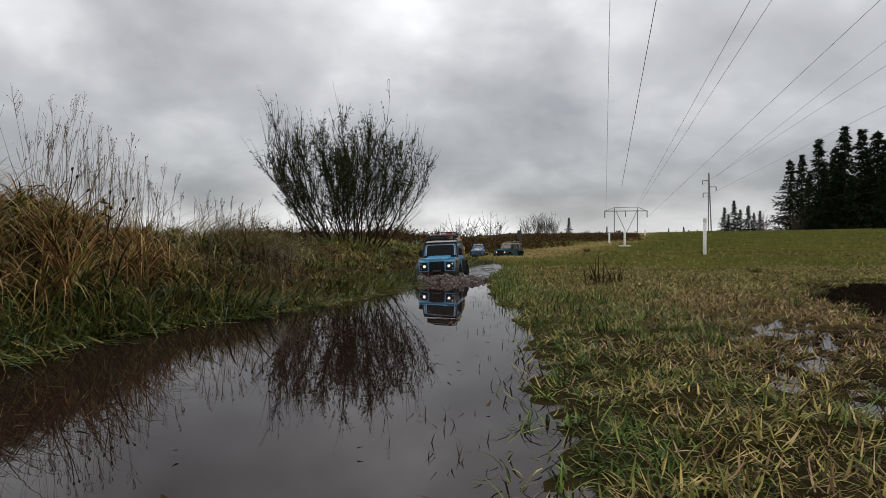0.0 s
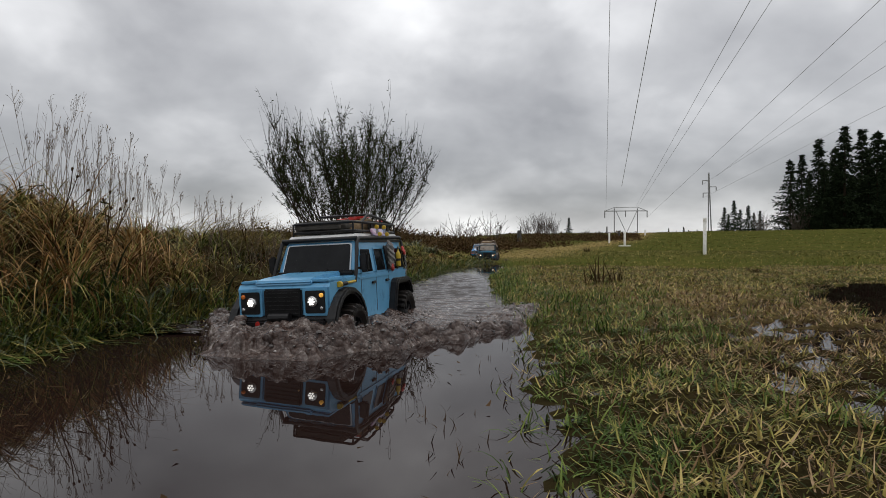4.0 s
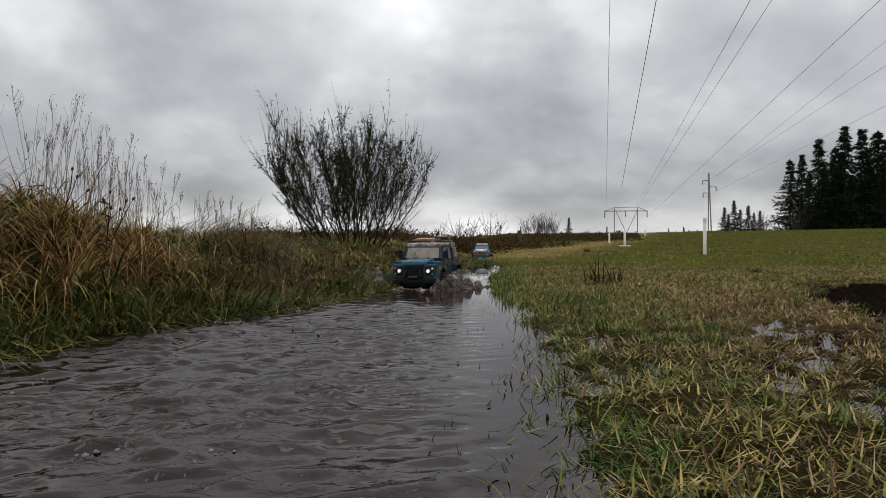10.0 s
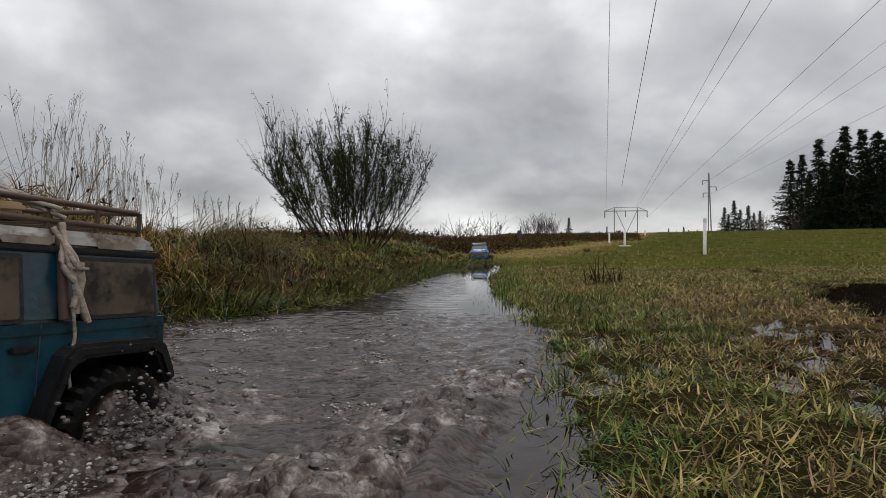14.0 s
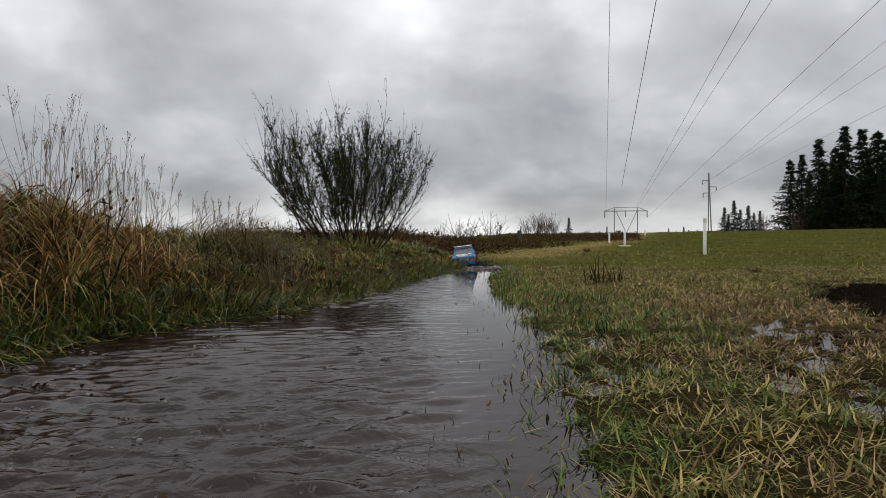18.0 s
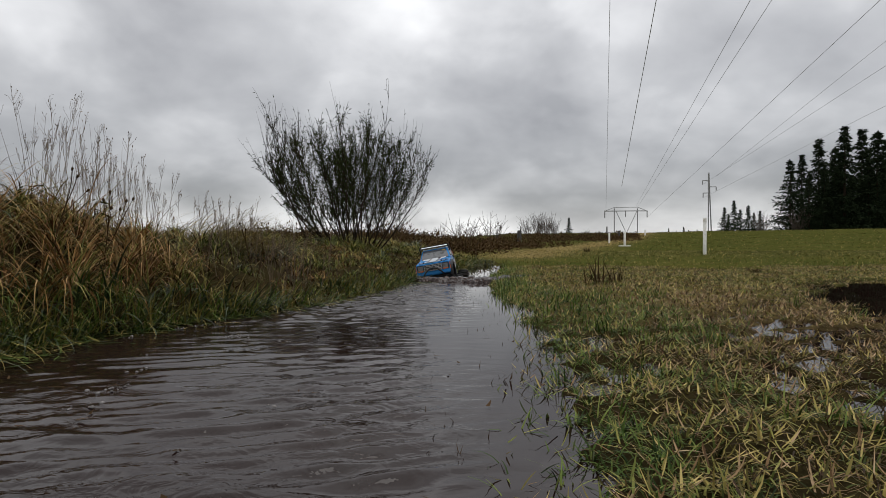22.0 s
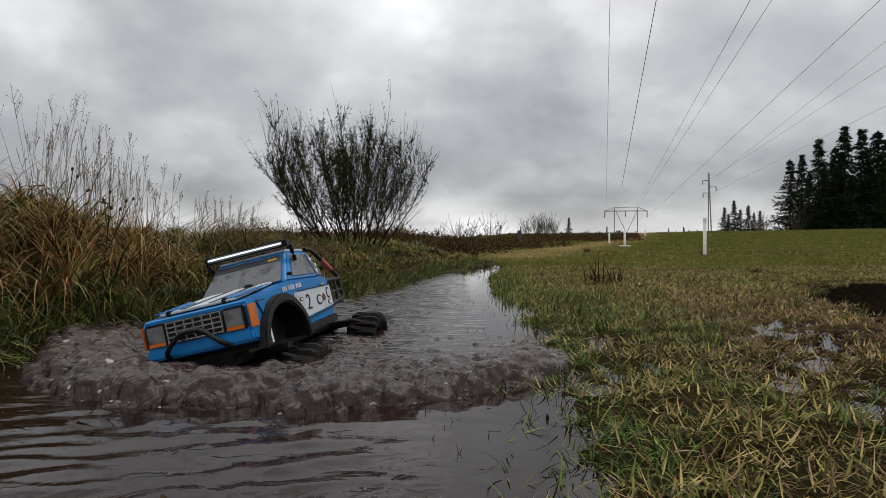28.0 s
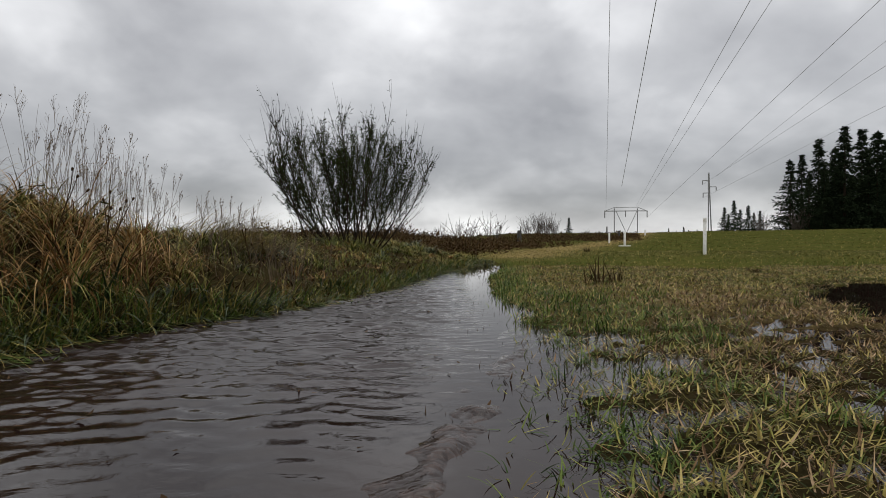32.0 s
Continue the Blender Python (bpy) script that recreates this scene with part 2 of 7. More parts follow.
def from_arrays(name, verts, faces, materials, parent=None, index=None, smooth=False):
    """A mesh of quads (or triangles) from arrays."""
    verts, faces = np.asarray(verts, float), np.asarray(faces, int)
    me = bpy.data.meshes.new(name)
    k = faces.shape[1]
    me.vertices.add(len(verts))
    me.vertices.foreach_set("co", verts.ravel())
    me.loops.add(faces.size)
    me.loops.foreach_set("vertex_index", faces.ravel())
    me.polygons.add(len(faces))
    me.polygons.foreach_set("loop_start", np.arange(0, faces.size, k))
    for m in materials:
        me.materials.append(m)
    if index is not None:
        me.polygons.foreach_set("material_index", np.asarray(index, int))
    if smooth:
        me.polygons.foreach_set("use_smooth", np.ones(len(faces), bool))
    me.update(calc_edges=True)
    me.validate()
    ob = new(name, me)
    if parent:
        ob.parent = parent
    return ob


def smooth01(t):
    t = np.clip(t, 0, 1)
    return t * t * (3 - 2 * t)


def wave_noise(x, y, seed, size):
    """Smooth noise of about unit height made of crossed sine waves."""
    r = np.random.default_rng(seed)
    out = 0
    for i in range(9):
        a, ph, k = r.uniform(0, 6.28), r.uniform(0, 6.28), r.uniform(0.6, 1.7) / size
        out = out + np.sin((x * np.cos(a) + y * np.sin(a)) * k * 6.28 + ph)
    return out / 4.2


# ---- the plan: pond, banks, field ----
LY = np.array([-2.4, -1.3, .45, .97, 1.2, 1.384, 1.556, 1.745, 2.03, 2.42, 3.09, 4.01, 4.9, 5.73, 5.95])
LX = np.array([-.95, -1.1, -.90, -.79, -.76, -.668, -.565, -.459, -.372, -.251, -.135, .024, .225, .46, .52])
RY = np.array([-2.4, -1.3, .447, .547, .654, .8125, 1.073, 1.365, 1.79, 2.31, 3.24, 4.27, 5.42, 5.95])
RX = np.array([-.60, .0, .047, .058, .0756, .106, .151, .185, .216, .22, .278, .45, .60, .58])


def shore_left(y):
    return np.interp(y, LY, LX)


def shore_right(y):
    return np.interp(y, RY, RX)


def height(x, y):
    x, y = np.asarray(x, float), np.asarray(y, float)
    wob = 0.025 * wave_noise(x, y, 3, 0.3)
    l, r = shore_left(y) + wob, shore_right(y) + 1.2 * wob
    inside = np.minimum(x - l, r - x)
    inside = np.minimum(inside, np.minimum(5.95 - y, y + 2.4))
    bed = -0.06 * smooth01(inside / 0.16)
    out = np.maximum(-inside, 0)
    left = smooth01((l - x) / 0.06)
    near = smooth01((4.2 - y) / 3.0)
    mound = 0.160 * np.exp(-(((x + 1.35) / 0.42) ** 2 + ((y - 1.65) / 0.5) ** 2))
    steep = smooth01((1.9 - y) / 0.8) * smooth01((-0.70 - x) / 0.16)
    bank = (0.018 + mound + steep * 0.14 * smooth01((l - x) / 0.34) + (1 - steep) * 0.205 * smooth01((l - x) / 1.5) + 0.034 * wave_noise(x, y, 5, 0.27)) * smooth01((l - x) / 0.10)
    flat = 0.010 * smooth01(out / 0.12) + 0.008 * wave_noise(x, y, 9, 0.22) * smooth01(out / 0.2) + 0.006 * wave_noise(x, y, 12, 0.6)
    flat = flat + 0.010 * smooth01((y - 1.2) / 1.5)
    # shallow pools in the meadow
    pool = np.exp(-((((x - 2.27) - 0.35 * (y - 2.0)) / 0.75) ** 2 + ((y - 2.15) / 0.92) ** 2) * 1.2)
    strip = np.exp(-(((x - 2.05) / 0.32) ** 2 + ((y - 4.3) / 0.26) ** 2))
    wet = np.exp(-(((x - 0.78) / 0.30) ** 2 + ((y - 1.05) / 0.30) ** 2)) + 0.55 * np.exp(-(((x - 0.95) / 0.35) ** 2 + ((y - 1.75) / 0.28) ** 2))
    broken = smooth01((wave_noise(x, y, 17, 0.085) - 0.15) / 0.5) * np.exp(-(((x - 0.72) / 0.42) ** 2 + ((y - 1.1) / 0.75) ** 2) * 0.8)
    flat = flat - 0.12 * pool - 0.062 * strip - 0.009 * wet - 0.012 * broken + 0.006 * wave_noise(x, y, 14, 0.07) * smooth01(out / 0.1) * smooth01((5 - y) / 2)
    flat = flat * (1 - smooth01((y - 7) / 4)) + 0.02 * smooth01((y - 7) / 4) + 0.016 * smooth01((y - 5.9) / 0.4)
    z = np.where(inside > 0, bed, np.where(x < l, bank, flat))
    # the land lifts gently to a crest
    u = x / np.maximum(y, 0.5)
    lift = np.interp(u, [-1.5, -0.12, 0.12, 0.34, 0.46, 0.8, 1.5], [0.3, 0.35, 1.42, 1.40, 1.56, 1.64, 1.6])
    return z + lift * np.clip((np.hypot(x, y) - 10) / 55, 0, 1) ** 2.4 + 0.03 * wave_noise(x, y, 21, 6.0) * smooth01((y - 9) / 10)


def zone_of(x, y):
    """0: green turf, 1: straw and worn track."""
    u = x / np.maximum(y, 0.5)
    mid = np.interp(y, [5, 7, 12, 20, 30, 45, 60], [0.10, 0.13, 0.165, 0.215, 0.265, 0.325, 0.355])
    wide = np.interp(y, [5, 7, 12, 20, 30, 60], [0.05, 0.07, 0.08, 0.06, 0.04, 0.016])
    track = np.exp(-((u - mid) / wide) ** 2) * smooth01((y - 5.5) / 2.5)
    worn = 0.75 * np.exp(-(((x - 0.95) / 0.6) ** 2 + ((y - 1.5) / 0.8) ** 2))
    left = np.where(x < shore_left(y) - 0.05, 0.25, 0)
    return np.clip(track + worn + left, 0, 1)


def ground_material():
    m = bpy.data.materials.new("wet_turf_and_mud")
    m.use_nodes = True
    nt = m.node_tree
    b = nt.nodes["Principled BSDF"]
    tc = nt.nodes.new("ShaderNodeTexCoord")
    f1 = node(nt, "ShaderNodeTexNoise", Scale=22.0, Detail=6.0, Roughness=0.65)
    f2 = node(nt, "ShaderNodeTexNoise", Scale=0.7, Detail=5.0, Roughness=0.6)
    for f in (f1, f2):
        nt.links.new(tc.outputs["Object"], f.inputs["Vector"])
    turf = ramp_node(nt, f1.outputs[0], [(0.3, (0.024, 0.027, 0.007)), (0.5, (0.056, 0.060, 0.014)), (0.7, (0.105, 0.098, 0.026))])
    turf2 = ramp_node(nt, f2.outputs[0], [(0.35, (0.048, 0.060, 0.013)), (0.65, (0.105, 0.098, 0.025))])
    turf = mix_node(nt, "MIX", 0.5, turf, turf2)
    dry = ramp_node(nt, f1.outputs[0], [(0.3, (0.09, 0.06, 0.025)), (0.5, (0.20, 0.145, 0.06)), (0.7, (0.30, 0.23, 0.11))])
    at = nt.nodes.new("ShaderNodeAttribute")
    at.attribute_name = "zone"
    col = mix_node(nt, "MIX", at.outputs["Fac"], turf, dry)
    # dark brown for wet mud, also painted as shade between the blades
    mud_and_shade = nt.nodes.new("ShaderNodeAttribute")
    mud_and_shade.attribute_name = "mud_and_shade"
    col = mix_node(nt, "MIX", mud_and_shade.outputs["Fac"], col, (0.020, 0.013, 0.008))
    nt.links.new(col, b.inputs["Base Color"])
    nt.links.new(ramp_node(nt, mud_and_shade.outputs["Fac"], [(0.6, (0.85, 0.85, 0.85)), (1.0, (0.5, 0.5, 0.5))]), b.inputs["Roughness"])
    nt.links.new(ramp_node(nt, mud_and_shade.outputs["Fac"], [(0.6, (0.0, 0.0, 0.0)), (1.0, (0.0, 0.0, 0.0))]), b.inputs["Specular IOR Level"])
    bn = node(nt, "ShaderNodeBump", Strength=0.6, Distance=0.02)
    nt.links.new(f1.outputs[0], bn.inputs["Height"])
    nt.links.new(bn.outputs[0], b.inputs["Normal"])
    return m


def build_ground():
    def spaced(a, b, fine, grow):
        v, step, x = [0.0], fine, 0.0
        while x < b:
            if x > a:
                step *= grow
            x += step
            v.append(x)
        return np.array(v)
    px = spaced(2.0, 2600, 0.025, 1.07)
    xs = np.concatenate([-px[:0:-1], px])
    py = spaced(4.5, 2600, 0.028, 1.06)
    ny = spaced(2.0, 900, 0.06, 1.12)
    ys = np.concatenate([-ny[:0:-1], py])
    gx, gy = np.meshgrid(xs, ys)
    z = height(gx, gy)
    verts = np.stack([gx.ravel(), gy.ravel(), z.ravel()], 1)
    w, h = len(xs), len(ys)
    i = (np.arange(h - 1)[:, None] * w + np.arange(w - 1)).ravel()
    faces = np.stack([i, i + 1, i + w + 1, i + w], 1)
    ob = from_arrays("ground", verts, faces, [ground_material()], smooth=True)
    # mud by low height; near meadow and left bank darkened as shade under grass
    for key, val in (("zone", zone_of(gx, gy)), ("mud_and_shade", np.clip(np.maximum(np.maximum(1 - (z + 0.004) / 0.014, 0.85 * smooth01((2.3 - gy) / 1.4)), 0.8 * (gx < shore_left(gy) + 0.02) * (gy < 5)), 0, 1) * (gy < 9))):
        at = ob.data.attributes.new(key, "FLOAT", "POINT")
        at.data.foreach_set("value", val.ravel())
    return tagged(ob, "wet meadow ground of turf, mud and a worn track", "ground", kind="structure")


def grid_mesh(name, x0, x1, y0, y1, nx, ny, fn, material, parent=None):
    gx, gy = np.meshgrid(np.linspace(x0, x1, nx), np.linspace(y0, y1, ny))
    verts = np.stack([gx.ravel(), gy.ravel(), fn(gx, gy).ravel()], 1)
    i = (np.arange(ny - 1)[:, None] * nx + np.arange(nx - 1)).ravel()
    return from_arrays(name, verts, np.stack([i, i + 1, i + nx + 1, i + nx], 1), [material], parent, smooth=True)


build_ground()
water = grid_mesh("water", -3.0, 4.5, -3.2, 6.0, 60, 60, lambda x, y: 0.0 * x, WATER)
tagged(water, "shallow brown flood water lying over a sunken track", "water", kind="structure")


# ---- grass ----
def blades(base, length, width, lean, turn, curl, segs=3, roll=None):
    """Tapered bent blades. base (n,3); lean: angle from upright at the root; curl: further bend along the blade."""
    n = len(base)
    t = np.linspace(0, 1, segs + 1)
    pts = np.zeros((n, segs + 1, 3))
    pts[:, 0] = base
    d = np.stack([np.cos(turn), np.sin(turn)], 1)
    for s in range(segs):
        a = lean + curl * (t[s] + t[s + 1]) / 2
        st = (length / segs)[:, None]
        pts[:, s + 1, :2] = pts[:, s, :2] + d * np.sin(a)[:, None] * st
        pts[:, s + 1, 2] = pts[:, s, 2] + np.cos(a) * st[:, 0]
    face = turn + math.pi / 2 if roll is None else roll
    side = np.stack([np.cos(face), np.sin(face), np.zeros(n)], 1)
    taper = np.array([0.75, 1.0, 0.8, 0.12]) if segs == 3 else np.linspace(1, 0.12, segs + 1)
    off = side[:, None] * (width[:, None] * taper)[:, :, None] / 2
    verts = np.stack([pts - off, pts + off], 2).reshape(-1, 3)
    k = (segs + 1) * 2
    i = (np.arange(n)[:, None] * k + np.arange(segs) * 2).ravel()
    return verts, np.stack([i, i + 1, i + 3, i + 2], 1)


def join_arrays(sets):
    vs, fs, off = [], [], 0
    for v, f in sets:
        vs.append(v)
        fs.append(f + off)
        off += len(v)
    return np.concatenate(vs), np.concatenate(fs)


def scatter(n, x0, x1, y0, y1, keep, bias=1.0):
    """n tries in a box, denser towards the low-y side by bias; keep(x, y) gives the chance."""
    x = rng.uniform(x0, x1, n)
    y = y0 + (y1 - y0) * rng.random(n) ** bias
    ok = rng.random(n) < keep(x, y)
    return x[ok], y[ok]


def stuff(name, sets, material, label, category):
    v, f = join_arrays(sets)
    return tagged(from_arrays(name, v, f, [material]), label, category, kind="stuff")


def on_ground(x, y, dz=-0.004):
    return np.stack([x, y, height(x, y) + dz], 1)


def meadow_keep(x, y):
    z = height(x, y)
    return np.where(x > shore_right(y) - 0.02, np.clip((z + 0.003) / 0.010, 0, 1), 0) * (0.85 + 0.15 * (wave_noise(x, y, 31, 0.16) > -0.45))


def lush_of(x, y):
    """How fresh and green the meadow is: a patch beside the pond and a fringe along its edge."""
    return np.clip(1.5 * np.exp(-(((x - 0.42) / 0.24) ** 2 + ((y - 1.65) / 0.50) ** 2)) + 0.10 + 0.75 * np.exp(-((x - shore_right(y) - 0.06) / 0.12) ** 2)
                   + 0.5 * np.exp(-(((x - 0.42) / 0.16) ** 2 + ((y - 0.62) / 0.16) ** 2)) + 0.35 * wave_noise(x, y, 35, 0.3), 0.03, 1)


def rosettes(x, y, each, l0, l1, w, lean, curl, dz=-0.003):
    """Grass shoots: a few leaves that arch outwards from one crown."""
    n = len(x) * each
    a = np.repeat(rng.uniform(0, 6.28, len(x)), each) + np.tile(np.arange(each) * 6.28 / each, len(x)) + rng.normal(0, 0.5, n)
    bx, by = np.repeat(x, each) + 0.004 * np.cos(a), np.repeat(y, each) + 0.004 * np.sin(a)
    big = np.repeat(rng.uniform(0.65, 1.25, len(x)), each)
    return blades(on_ground(bx, by, dz), rng.uniform(l0, l1, n) * big, w * rng.uniform(0.6, 1.3, n) * (0.70 + 0.30 * by), rng.uniform(*lean, n), a, rng.uniform(*curl, n), 4)


def build_meadow():
    # low lodged grass beside the camera
    for name, mat, n, lab in (("meadow_grass", GREEN, 30000, "low wet green grass on the flooded meadow"), ("yellowed_grass", MIXED, 44000, "flattened yellowed grass on the wet meadow"),
                              ("browned_grass", BROWNED, 90000, "rotting brown grass lying on the wet meadow")):
        if mat is GREEN:
            keep = lambda x, y: meadow_keep(x, y) * lush_of(x, y)
        elif mat is MIXED:
            keep = lambda x, y: meadow_keep(x, y) * np.clip(0.9 - 0.5 * zone_of(x, y) - 0.45 * lush_of(x, y), 0, 1) * np.interp(y, [0.5, 1.0], [0.7, 1])
        else:
            keep = lambda x, y: meadow_keep(x, y) * np.clip(0.40 + 1.1 * zone_of(x, y) - 0.35 * lush_of(x, y), 0, 1) * np.interp(y, [0.5, 1.0], [0.85, 1])
        x, y = scatter(n * 2, -0.05, 3.6, 0.25, 4.6, keep, 1.75)
        k = len(x)
        far = 0.70 + 0.30 * y
        ln = rng.uniform(0.010, 0.029, k) * (1.05 - 0.10 * np.clip(y - 0.6, 0, 3))
        low = rng.uniform(1.0, 1.5, k)
        stuff(name, [blades(on_ground(x, y, rng.uniform(0.0, 0.007, k)), ln, rng.uniform(0.0012, 0.0028, k) * far, low, rng.uniform(0, 6.28, k), rng.uniform(-1.1, 0.5, k), 3)], mat, lab, "grass")
    # living shoots, greener towards the pond
    x, y = scatter(34000, -0.02, 3.0, 0.30, 4.2, lambda x, y: meadow_keep(x, y) * (0.5 + 0.5 * (wave_noise(x, y, 61, 0.13) > -0.3)), 1.7)
    pick = rng.random(len(x)) + 0.30 * wave_noise(x, y, 63, 0.30) + 0.55 * zone_of(x, y)
    lush = lush_of(x, y)
    fresh = lush > 0.35 + 0.5 * rng.random(len(x))
    for name, mat, sel, l1, lab in (("lush_shoots", LUSH, fresh, 0.044, "fresh green grass shoots beside the pond"), ("green_shoots", GREEN, ~fresh & (pick < 0.58), 0.034, "curling green grass shoots on the wet meadow"),
                                    ("yellow_shoots", MIXED, ~fresh & (pick >= 0.58) & (pick < 0.98), 0.034, "curling yellowed grass shoots on the wet meadow"), ("brown_shoots", BROWNED, ~fresh & (pick >= 0.98), 0.030, "matted brown grass shoots on the wet meadow")):
        stuff(name, [rosettes(x[sel], y[sel], 6, 0.010, l1, 0.0030, (0.25, 1.3), (0.5, 2.2))], mat, lab, "grass")
    # lush tufts
    cx, cy = scatter(420, 0.0, 1.6, 0.4, 3.2, lambda x, y: meadow_keep(x, y) * lush_of(x, y) ** 2, 1.2)
    x = np.repeat(cx, 16) + rng.normal(0, 0.014, len(cx) * 16)
    y = np.repeat(cy, 16) + rng.normal(0, 0.014, len(cx) * 16)
    k = len(x)
    stuff("grass_tufts", [blades(on_ground(x, y), rng.uniform(0.03, 0.07, k) * np.interp(y, [0.6, 1.3], [0.55, 1]), rng.uniform(0.002, 0.0036, k), rng.uniform(0, 0.6, k), rng.uniform(0, 6.28, k), rng.uniform(0.1, 1.3, k), 4)], LUSH, "fresh green grass tufts on the meadow", "grass")
    # edge tufts that stand in the shallows
    x, y = scatter(9000, -0.05, 0.8, 0.3, 5.8, lambda x, y: np.exp(-((x - shore_right(y) - 0.015) / 0.05) ** 2) * (wave_noise(x, y, 41, 0.14) > -0.1))
    k = len(x)
    stuff("edge_grass", [blades(on_ground(x, y), rng.uniform(0.025, 0.055, k) * np.interp(y, [0.5, 0.9, 1.5], [0.35, 0.5, 1.0]), rng.uniform(0.0018, 0.003, k), rng.uniform(0, 0.7, k), rng.uniform(0, 6.28, k), rng.uniform(0.1, 1.4, k))],
          LUSH, "green grass tufts standing in the shallow edge", "grass")
    # farther turf, in coarser blades
    x, y = scatter(90000, 0.2, 12, 3.4, 14, lambda x, y: (x > shore_right(y)) * (height(x, y) > -0.004) * (x < 0.9 * y + 0.4), 1.5)
    k = len(x)
    s = 0.6 + y * 0.16
    gr = rng.random(k) > 0.30 + 0.65 * zone_of(x, y)
    for name, mat, sel, lab in (("far_turf", FIELD, gr, "green turf of the open field"), ("far_dry_turf", MIXED, ~gr, "yellowed turf of the open field")):
        q = sel.sum()
        stuff(name, [blades(on_ground(x[sel], y[sel]), rng.uniform(0.014, 0.030, q) * s[sel] ** 0.5, rng.uniform(0.003, 0.006, q) * s[sel], rng.uniform(0.3, 1.45, q), rng.uniform(0, 6.28, q), rng.uniform(0.1, 1.2, q), 2)], mat, lab, "grass")
    # turf towards the crest
    x, y = scatter(70000, -2, 60, 13.0, 66, lambda x, y: (x < 0.95 * y) * (x > 0.1 * y), 1.5)
    k = len(x)
    gr = rng.random(k) > 0.12 + 0.8 * zone_of(x, y)
    for name, mat, sel, lab in (("crest_turf", FIELD, gr, "short turf rising to the crest of the field"), ("crest_dry_turf", MIXED, ~gr, "worn dry turf along the track")):
        q, yy = sel.sum(), y[sel]
        stuff(name, [blades(on_ground(x[sel], yy), rng.uniform(0.02, 0.042, q) * (yy / 10) ** 0.5, rng.uniform(0.010, 0.02, q) * yy / 9, rng.uniform(0.3, 1.4, q), rng.uniform(0, 6.28, q), rng.uniform(0.1, 1.0, q), 2)], mat, lab, "grass")


def bank_keep(x, y):
    d = shore_left(y) - x
    return ((d > -0.015) & (d < 2.2)) * (0.4 + 0.6 * (wave_noise(x, y, 51, 0.2) > -0.3)) * np.exp(-np.maximum(d - 0.5, 0) * 0.9)


def clumps(x, y, each, tall, reach, w, segs=6):
    """Grass clumps: leaves rise from a tight crown, arch over and hang down again; each clump is combed to one side."""
    n = len(x) * each
    a = rng.uniform(0, 6.28, n)
    comb = np.repeat(rng.uniform(0, 6.28, len(x)), each)
    a = a + 0.55 * np.sin(comb - a)
    rr = np.abs(rng.normal(0, 0.022, n))
    bx, by = np.repeat(x, each) + rr * np.cos(a), np.repeat(y, each) + rr * np.sin(a)
    big = np.repeat(tall, each)
    ln = big * rng.uniform(0.55, 1.35, n)
    return blades(on_ground(bx, by, -0.006), ln, w * rng.uniform(0.5, 1.35, n) * (0.75 + 0.17 * by), rng.uniform(0.02, 0.55, n), a, np.repeat(rng.uniform(0.8, 1.3, len(x)), each) * rng.uniform(reach[0], reach[1], n), segs)


